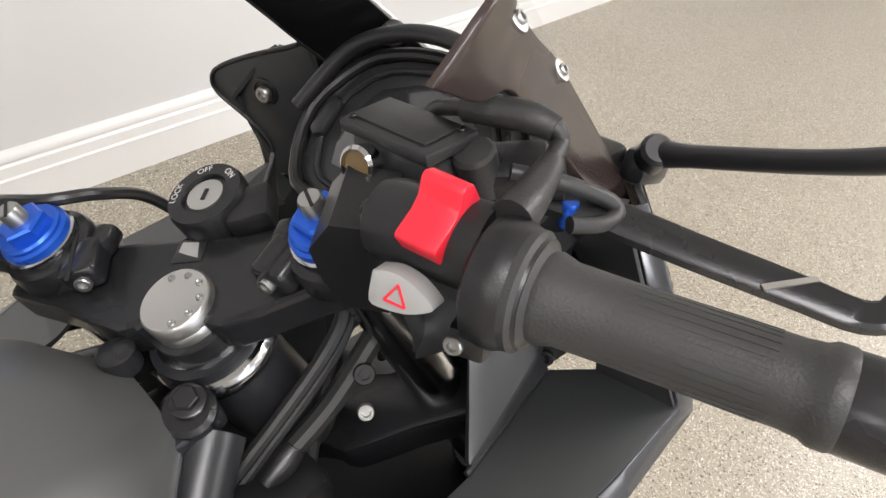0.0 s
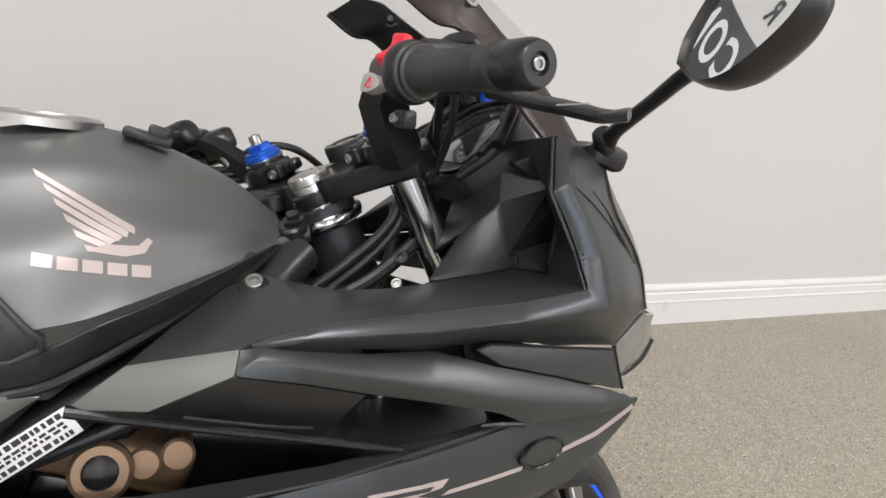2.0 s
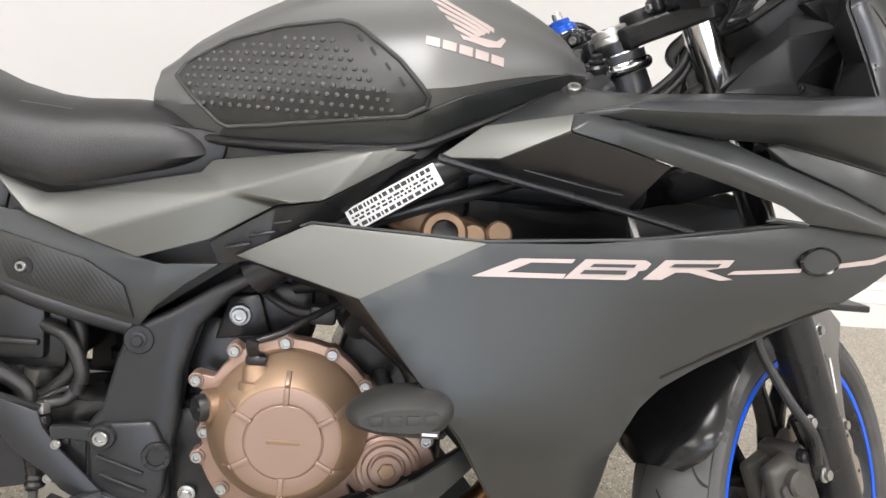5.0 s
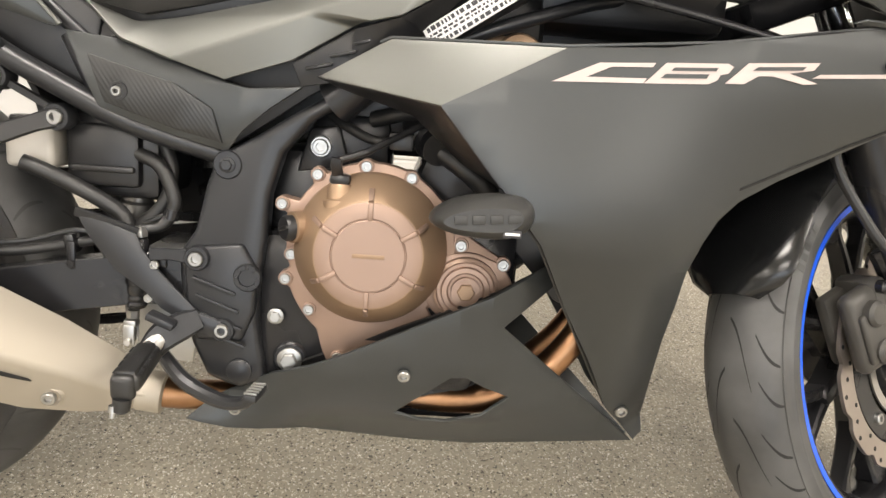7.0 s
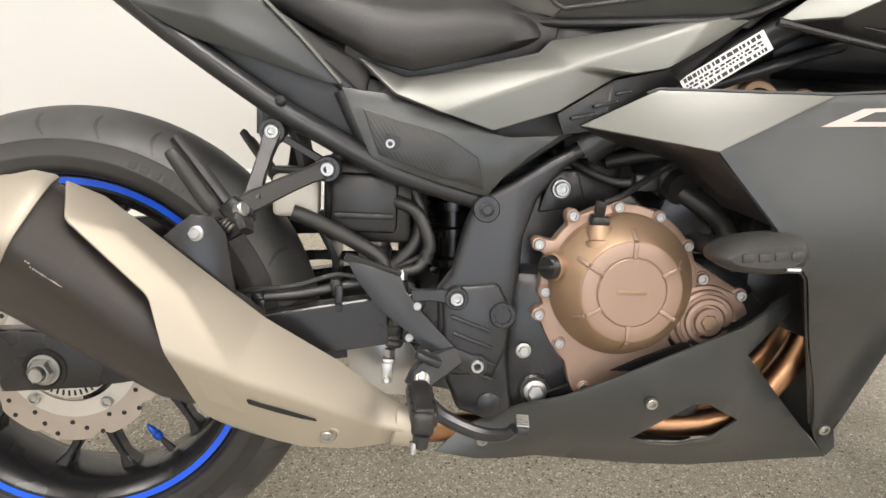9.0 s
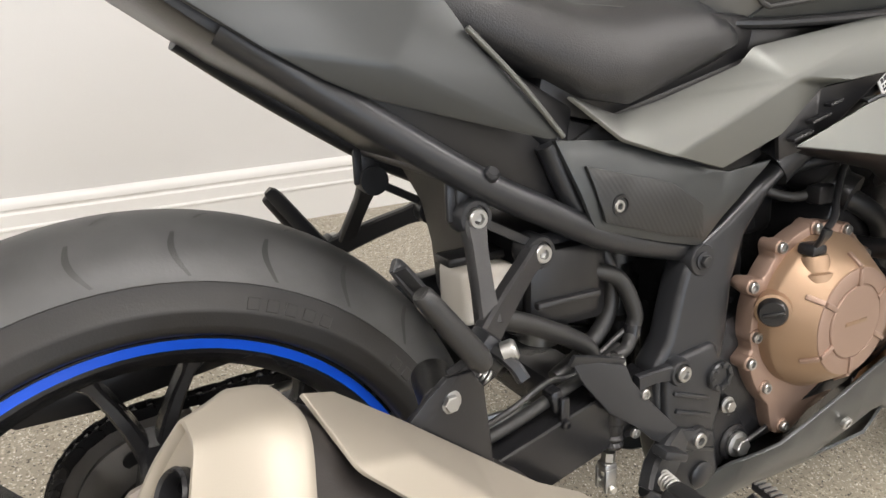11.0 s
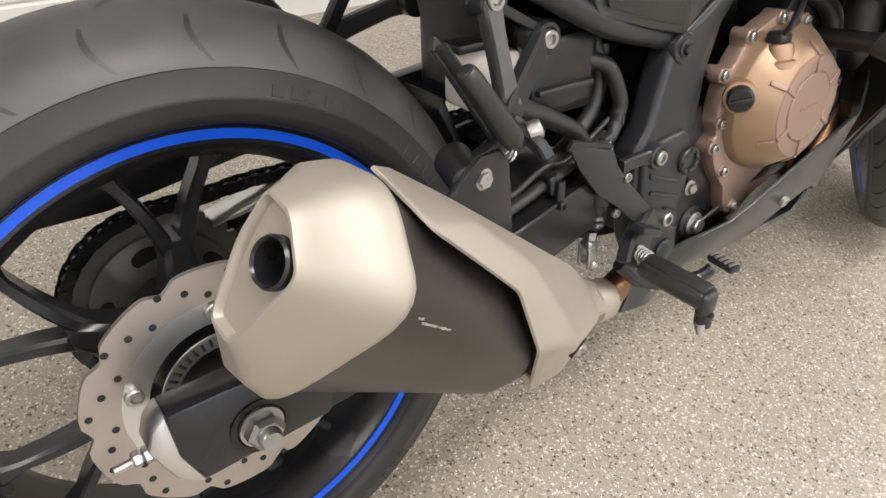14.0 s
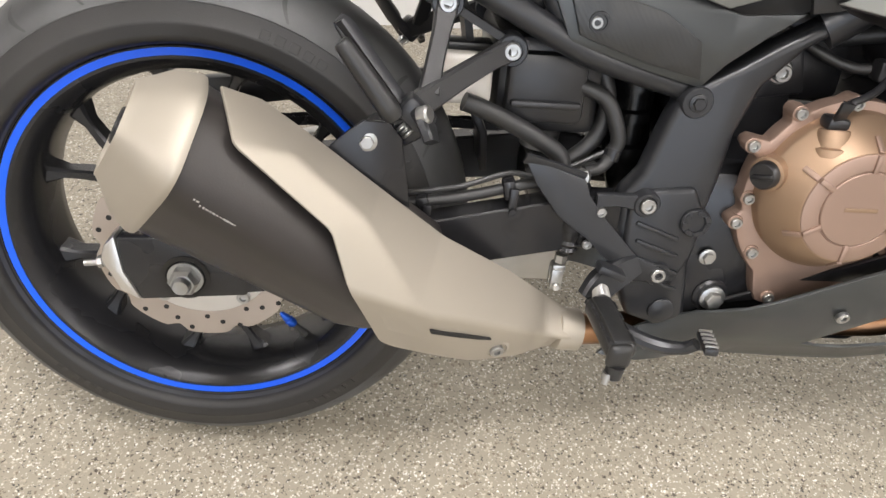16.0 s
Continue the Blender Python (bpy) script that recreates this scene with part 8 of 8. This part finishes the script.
        part("mudguard_leg", moved(slab(leg, s * 0.086, s * 0.094, 0.002), cal), FENDER, moto, "grey mudguard side stay")
    bolt(moto, cal @ Vector((-0.0385, -0.095, 0.261)), cal.to_3x3() @ Vector((0, -1, 0)), 0.010, True)
    bolt(moto, cal @ Vector((0.0235, -0.095, 0.126)), cal.to_3x3() @ Vector((0, -1, 0)), 0.010, True)
    part("stay_mark", moved(slab([(-0.009, 0.222), (-0.004, 0.222), (0.010, 0.172), (0.005, 0.172)], -0.0945, -0.0953, 0), cal), WHITEMARK, moto)
    part("axle", lathe([(0.012, -0.11), (0.012, 0.11)], cal @ Matrix.Rotation(radians(90), 4, "X"), 20), STEEL, moto)


def switch_wedge():
    """The stop switch: a wide rocker whose upper end stands up in a ridge."""
    prof = [(-0.0155, -0.012), (-0.0155, 0.0015), (-0.0135, 0.003), (-0.002, 0.0015), (0.004, 0.003), (0.0095, 0.0085), (0.0125, 0.0090), (0.0165, 0.004), (0.0165, -0.014)]
    bm = rings([[(u, v * wd, w) for u, w in prof] for v, wd in ((-0.0100, 1.0), (0.0100, 1.0))])
    bevelled(bm, 0.0016)
    up, along = Vector((0.80, 0.10, 0.60)).normalized(), Vector((0.05, -0.98, -0.18)).normalized()
    out = up.cross(along).normalized()
    out = -out if out.z < 0 else out
    along = out.cross(up)
    place = Vector((1.0945, -0.1770, 1.0705)) + out * 0.0075
    m = Matrix(((up.x, along.x, out.x, place.x), (up.y, along.y, out.y, place.y), (up.z, along.z, out.z, place.z), (0, 0, 0, 1)))
    return moved(bm, m)


def hazard_place():
    along, out = Vector((0.28, -0.95, -0.10)).normalized(), Vector((-0.92, -0.30, 0.22)).normalized()
    up = along.cross(out)
    up = -up if up.z < 0 else up
    return Matrix(((along.x, -out.x, up.x, 1.0765), (along.y, -out.y, up.y, -0.1760), (along.z, -out.z, up.z, 1.0462), (0, 0, 0, 1)))


def lever_mesh():
    pts = [Vector((0.042, -0.205, 0.045)), Vector((0.035, -0.240, 0.037)), Vector((0.018, -0.290, 0.023)), Vector((0.003, -0.335, 0.011)), Vector((-0.005, -0.360, 0.004)), Vector((-0.002, -0.378, 0.001))]
    secs = []
    path = smooth_path(pts, 4)
    for i, p in enumerate(path):
        t = (path[min(i + 1, len(path) - 1)] - path[max(i - 1, 0)]).normalized()
        side = t.cross(Vector((0, 0, 1))).normalized()
        up = side.cross(t).normalized()
        k = i / (len(path) - 1)
        wd, hi = 0.010 - 0.003 * k + (0.003 if k > 0.93 else 0), 0.0048 - 0.001 * k
        secs.append([p + side * wd * a + up * hi * b for a, b in ((-1, -0.6), (-0.7, -1), (0.7, -1), (1, -0.6), (1, 0.6), (0.7, 1), (-0.7, 1), (-1, 0.6))])
    return rings(secs)


SIGHT = material("amber_sight_glass", (0.12, 0.08, 0.03), 0.1, 0, 0.1, 20, 0.0)
CALIPER = material("dusty_grey_caliper", (0.060, 0.057, 0.052), 0.46, 0.2, 0.3, 40, 0.2, 700)
TAILBLACK = material("polished_black_plastic", (0.010, 0.0105, 0.011), 0.22, 0, 0.15, 12, 0.02, 900)
FENDER = material("grey_mudguard_paint", (0.17, 0.165, 0.155), 0.35, 0.4, 0.08, 8, 0.03, 900)
fork()
# cables that run down beside the head tube
for pts, r in ((((1.145, -0.050, 0.935), (1.139, -0.050, 0.914), (1.116, -0.048, 0.886), (1.068, -0.045, 0.846), (1.03, -0.045, 0.82)), 0.0052), (((1.152, -0.046, 0.93), (1.146, -0.048, 0.908), (1.124, -0.046, 0.878), (1.078, -0.043, 0.838), (1.04, -0.043, 0.81)), 0.0052), (((1.19, -0.050, 0.915), (1.166, -0.052, 0.889), (1.125, -0.052, 0.852), (1.085, -0.050, 0.828)), 0.0085), (((1.148, -0.03, 0.93), (1.148, -0.028, 0.88), (1.13, -0.03, 0.83), (1.10, -0.05, 0.79)), 0.0065)):
    part("control_cable", tube(pts, r, 10), RUBBER, moto)
part("cable_end", lathe([(0.012, 0), (0.012, 0.02), (0.009, 0.03)], toward((1.070, -0.052, 0.818), (0.8, 0.0, 0.55)), 14), PLASTIC, moto)
bolt(moto, (1.143, -0.069, 0.846), (-0.5, -0.7, 0.5), 0.0062)
bolt(moto, (1.150, -0.060, 0.872), (-0.5, -0.7, 0.5), 0.008, False, SATIN)
part("head_stay", join(block((0.045, 0.035, 0.018), Matrix.Translation((1.032, -0.032, 0.888)) @ Matrix.Rotation(-0.3, 4, "Y"), 0.006), lathe([(0.017, 0), (0.017, 0.012), (0.014, 0.015)], toward((1.038, -0.034, 0.892), (-0.3, -0.3, 0.9)), 20)), SATIN, moto)
bolt(moto, (1.036, -0.037, 0.9085), (-0.3, -0.3, 0.9), 0.011, True, SATIN)
part("stay_lug", lathe([(0.012, 0), (0.012, 0.014), (0.009, 0.016)], toward((1.022, 0.012, 0.912), (-0.2, 0, 1)), 16), SATIN, moto)
# instrument panel: a shield-shaped face in a raised bezel, with a button and a glossy screen
DASH = Matrix(((0.7071, 0, -0.7071, 1.1908), (0, 1, 0, 0), (0.7071, 0, 0.7071, 0.967), (0, 0, 0, 1)))


def dash_plate(outline, w0, w1, bevel):
    return moved(flat_uv(outline, w0, w1, bevel), DASH)


FACE_D = [(0.0, -0.098), (0.050, -0.119), (0.098, -0.088), (0.116, -0.050), (0.122, -0.015), (0.116, 0.025), (0.098, 0.060), (0.050, 0.084), (0.0, 0.064), (-0.010, 0.030), (-0.010, -0.065)]
dash = part("instrument_panel", dash_plate(FACE_D, -0.040, -0.004, 0.006), DULL, moto, "black instrument panel with buttons")
rim_pts = [DASH @ Vector((u, v, -0.002)) for u, v in FACE_D]
part("bezel", tube(smooth_path(rim_pts + rim_pts[:1], 3), 0.0050, 10, 1), PLASTIC, dash)
part("inner_bezel", tube([DASH @ Vector((0.056 + (u - 0.056) * 0.80, -0.017 + (v + 0.017) * 0.80, -0.003)) for u, v in FACE_D + FACE_D[:1]], 0.0028, 8, 2), SATIN, dash)
part("dash_screen", dash_plate([(0.018, -0.070), (0.050, -0.083), (0.084, -0.062), (0.098, -0.035), (0.098, 0.0), (0.084, 0.030), (0.050, 0.050), (0.018, 0.036)], -0.004, -0.002, 0.0008), SCREEN, dash, "glossy dark display")
for v in (-0.096, 0.063):
    part("dash_button", dash_plate([(0.034, v - 0.007), (0.062, v - 0.007), (0.066, v), (0.062, v + 0.007), (0.034, v + 0.007), (0.030, v)], -0.004, 0.004, 0.002), PLASTIC, dash)
part("dash_visor", tube([DASH @ Vector(p) for p in ((0.045, 0.092, 0.004), (0.096, 0.068, 0.012), (0.120, 0.030, 0.016), (0.128, -0.015, 0.017), (0.120, -0.055, 0.016), (0.096, -0.095, 0.012), (0.045, -0.126, 0.004))], 0.0065, 12), PLASTIC, moto, "black curved visor over the instruments")


def screen_panel(outer, inner, thick):
    """A side panel of the screen between its outer and inner edges, given as matching points."""
    a, b = smooth_path(outer, 5), smooth_path(inner, 5)
    bm = bmesh.new()
    rows = [[bm.verts.new(p.lerp(q, k / 4)) for k in range(5)] for p, q in zip(a, b)]
    for r, t in zip(rows, rows[1:]):
        for k in range(4):
            bm.faces.new((r[k], r[k + 1], t[k + 1], t[k]))
    return thicken(bm, thick, 0.0012)


R_OUT = [(1.128, -0.170, 1.149), (1.158, -0.156, 1.147), (1.179, -0.142, 1.133), (1.213, -0.130, 1.110), (1.249, -0.120, 1.087), (1.291, -0.121, 1.042), (1.316, -0.135, 1.000), (1.320, -0.150, 0.975)]
R_IN = [(1.097, -0.169, 1.123), (1.133, -0.161, 1.1055), (1.158, -0.157, 1.1035), (1.180, -0.152, 1.088), (1.206, -0.151, 1.066), (1.236, -0.153, 1.032), (1.275, -0.155, 0.995), (1.300, -0.158, 0.970)]
blade = part("screen_blade", screen_panel(R_OUT, R_IN, 0.004), SMOKE, moto, "smoked brown-black windscreen side blade", 50)
for p in ((1.170, -0.149, 1.131), (1.2465, -0.1245, 1.0830)):
    bolt(blade, p, (0.25, -0.75, 0.6), 0.0036)
    part("screw_washer", lathe([(0.0068, -0.001), (0.0068, 0.0008), (0.005, 0.001)], toward(p, (0.25, -0.75, 0.6)), 18), ALLOY, blade)
L_OUT = [(1.128, 0.125, 1.166), (1.160, 0.122, 1.163), (1.182, 0.118, 1.150), (1.222, 0.110, 1.125), (1.262, 0.098, 1.098), (1.300, 0.068, 1.056), (1.328, 0.036, 1.022)]
L_IN = [(1.098, 0.132, 1.143), (1.131, 0.136, 1.123), (1.156, 0.137, 1.121), (1.188, 0.137, 1.098), (1.222, 0.134, 1.068), (1.255, 0.128, 1.036), (1.276, 0.108, 1.014)]
lblade = part("screen_blade", screen_panel(L_OUT, L_IN, -0.004), GLOSS, moto, "gloss black inner face of the far screen blade", 50)
part("blade_trim", tube(L_IN, 0.0042, 10, 4), SATIN, lblade)
part("screen_edge", tube([(x, y, z + 0.002) for x, y, z in L_OUT], 0.0016, 8, 4), ALLOY, lblade, "pale edge of the clear screen")
for p in ((1.178, 0.126, 1.143), (1.255, 0.103, 1.0920), (1.294, 0.066, 1.0500)):
    out = Vector((-0.35, -0.80, 0.05))
    part("stay_grommet", lathe([(0.0095, 0), (0.0105, 0.002), (0.0105, 0.005), (0.0085, 0.007), (0.0055, 0.007), (0.0050, 0.014), (0.0035, 0.018), (0.0005, 0.018)], toward(p, out), 20), RUBBER, lblade, "rubber grommet with a bolt")
ear_edge = [(1.260, 0.133, 1.036), (1.258, 0.141, 1.029), (1.254, 0.161, 1.021), (1.246, 0.189, 1.011), (1.238, 0.223, 0.996), (1.234, 0.240, 0.985), (1.234, 0.246, 0.974), (1.236, 0.244, 0.965), (1.240, 0.237, 0.957), (1.249, 0.216, 0.942), (1.258, 0.201, 0.925), (1.261, 0.198, 0.912), (1.261, 0.203, 0.899), (1.262, 0.208, 0.882), (1.272, 0.176, 0.890), (1.272, 0.165, 0.919), (1.270, 0.156, 0.945), (1.268, 0.142, 0.982), (1.266, 0.130, 1.005)]
ear_bm = bmesh.new()
ear_bm.faces.new([ear_bm.verts.new(p) for p in ear_edge])
ear = part("screen_ear", thicken(ear_bm, 0.006, 0.0018), INNER, moto, "matte black cowl ear with a screw")
part("ear_rim", tube(ear_edge[1:14], 0.0022, 8, 3), PLASTIC, ear)
part("screw_cup", lathe([(0.0135, -0.002), (0.0130, 0.001), (0.0105, 0.0015), (0.0095, -0.001), (0.0005, -0.001)], toward((1.2520, 0.188, 0.9760), (-0.93, -0.31, -0.16)), 24), PLASTIC, ear)
bolt(ear, (1.2515, 0.186, 0.9755), (-0.93, -0.31, -0.16), 0.0075)
# clear screen between the blades
scr = bmesh.new()
rows = []
for (xo, yo, zo), (xl, yl, zl) in zip(R_OUT[:5], L_OUT[:5]):
    a, b = Vector((xo, yo, zo)), Vector((xl, yl, zl))
    rows.append([scr.verts.new(a.lerp(b, k / 12) + Vector((0.62, 0, 0.35)) * 0.075 * math.sin(math.pi * k / 12)) for k in range(13)])
for r, q in zip(rows, rows[1:]):
    for k in range(12):
        scr.faces.new((r[k], r[k + 1], q[k + 1], q[k]))
screen = part("windscreen", scr, CLEAR, moto, "thin clear windscreen")
screen.visible_shadow = False
part("screen_base", slab([(1.235, 0.985), (1.300, 1.010), (1.335, 1.012), (1.345, 0.99), (1.27, 0.965)], -0.13, 0.12, 0.006), PLASTIC, moto)


# ---- mirrors ----
def mirror(side):
    """A convex glass in a deep pointed shell, turned in towards the rider and tipped up."""
    face = [(0.0717, -0.0309), (0.079, -0.0134), (0.0803, 0.0), (0.0698, 0.0369), (0.0461, 0.0552), (0.012, 0.061), (-0.0353, 0.0519), (-0.0698, 0.0314), (-0.0829, 0.0125), (-0.0777, -0.0063), (-0.0576, -0.0267), (-0.0277, -0.0449), (0.0026, -0.0512), (0.0347, -0.0475)]
    loop = smooth_path([(0, y * 0.88, z * 0.88) for y, z in face + face[:1]], 4)[:-1]
    turn = Matrix.Translation((1.29, -0.357, 1.104)) @ Matrix.Rotation(radians(-12), 4, "Z") @ Matrix.Rotation(radians(20), 4, "Y")
    curve = 0.8

    def ringat(x, k, drift=0.0):
        return [turn @ Vector((x, v.y * k + drift, v.z * k)) for v in loop]

    shell = rings([ringat(0.006, 0.90), ringat(0.002, 0.955), ringat(-0.002, 0.985), ringat(0.001, 1.0), ringat(0.012, 0.995), ringat(0.023, 0.93), ringat(0.033, 0.76, 0.004), ringat(0.040, 0.45, 0.008), ringat(0.042, 0.15, 0.01)])
    flipm = Matrix.Diagonal((1, side, 1, 1))
    mm = part("mirror_shell", moved(shell, flipm), PLASTIC, moto, "black mirror housing", 50)
    steps = [0.945 * k / 9 for k in range(9, 0, -1)]
    dome = [[turn @ Vector((0.0005 + ((v.y * k) ** 2 + (v.z * k) ** 2) / (2 * curve), v.y * k, v.z * k)) for v in loop] for k in steps]
    glass = rings([ringat(0.009, 0.945)] + dome)
    part("mirror_glass", moved(glass, flipm), MIRROR, mm, "silver convex mirror glass", 60)
    stem = tube([(1.331, -0.152, 1.014), (1.322, -0.18, 1.025), (1.309, -0.25, 1.052), (1.304, -0.295, 1.072), (1.312, -0.325, 1.086)], [0.0105, 0.0075, 0.0070, 0.0075, 0.011], 14)
    part("mirror_stem", moved(stem, flipm), PLASTIC, moto, "black mirror stem")
    base = join(lathe([(0.0115, -0.01), (0.0115, 0.012), (0.009, 0.015), (0.0005, 0.015)], toward((1.329, -0.150, 1.012), (-0.5, -0.5, 0.7)), 20), block((0.042, 0.022, 0.026), Matrix.Translation((1.340, -0.142, 0.998)) @ Matrix.Rotation(0.3, 4, "Y"), 0.008))
    part("mirror_base", moved(base, flipm), PLASTIC, moto)


MIRROR = material("mirror_silver", (0.86, 0.87, 0.87), 0.02, 1.0, 0.0, 10, 0.0, rough_vary=0.0)
mirror(-1 * -1)
mirror(-1)
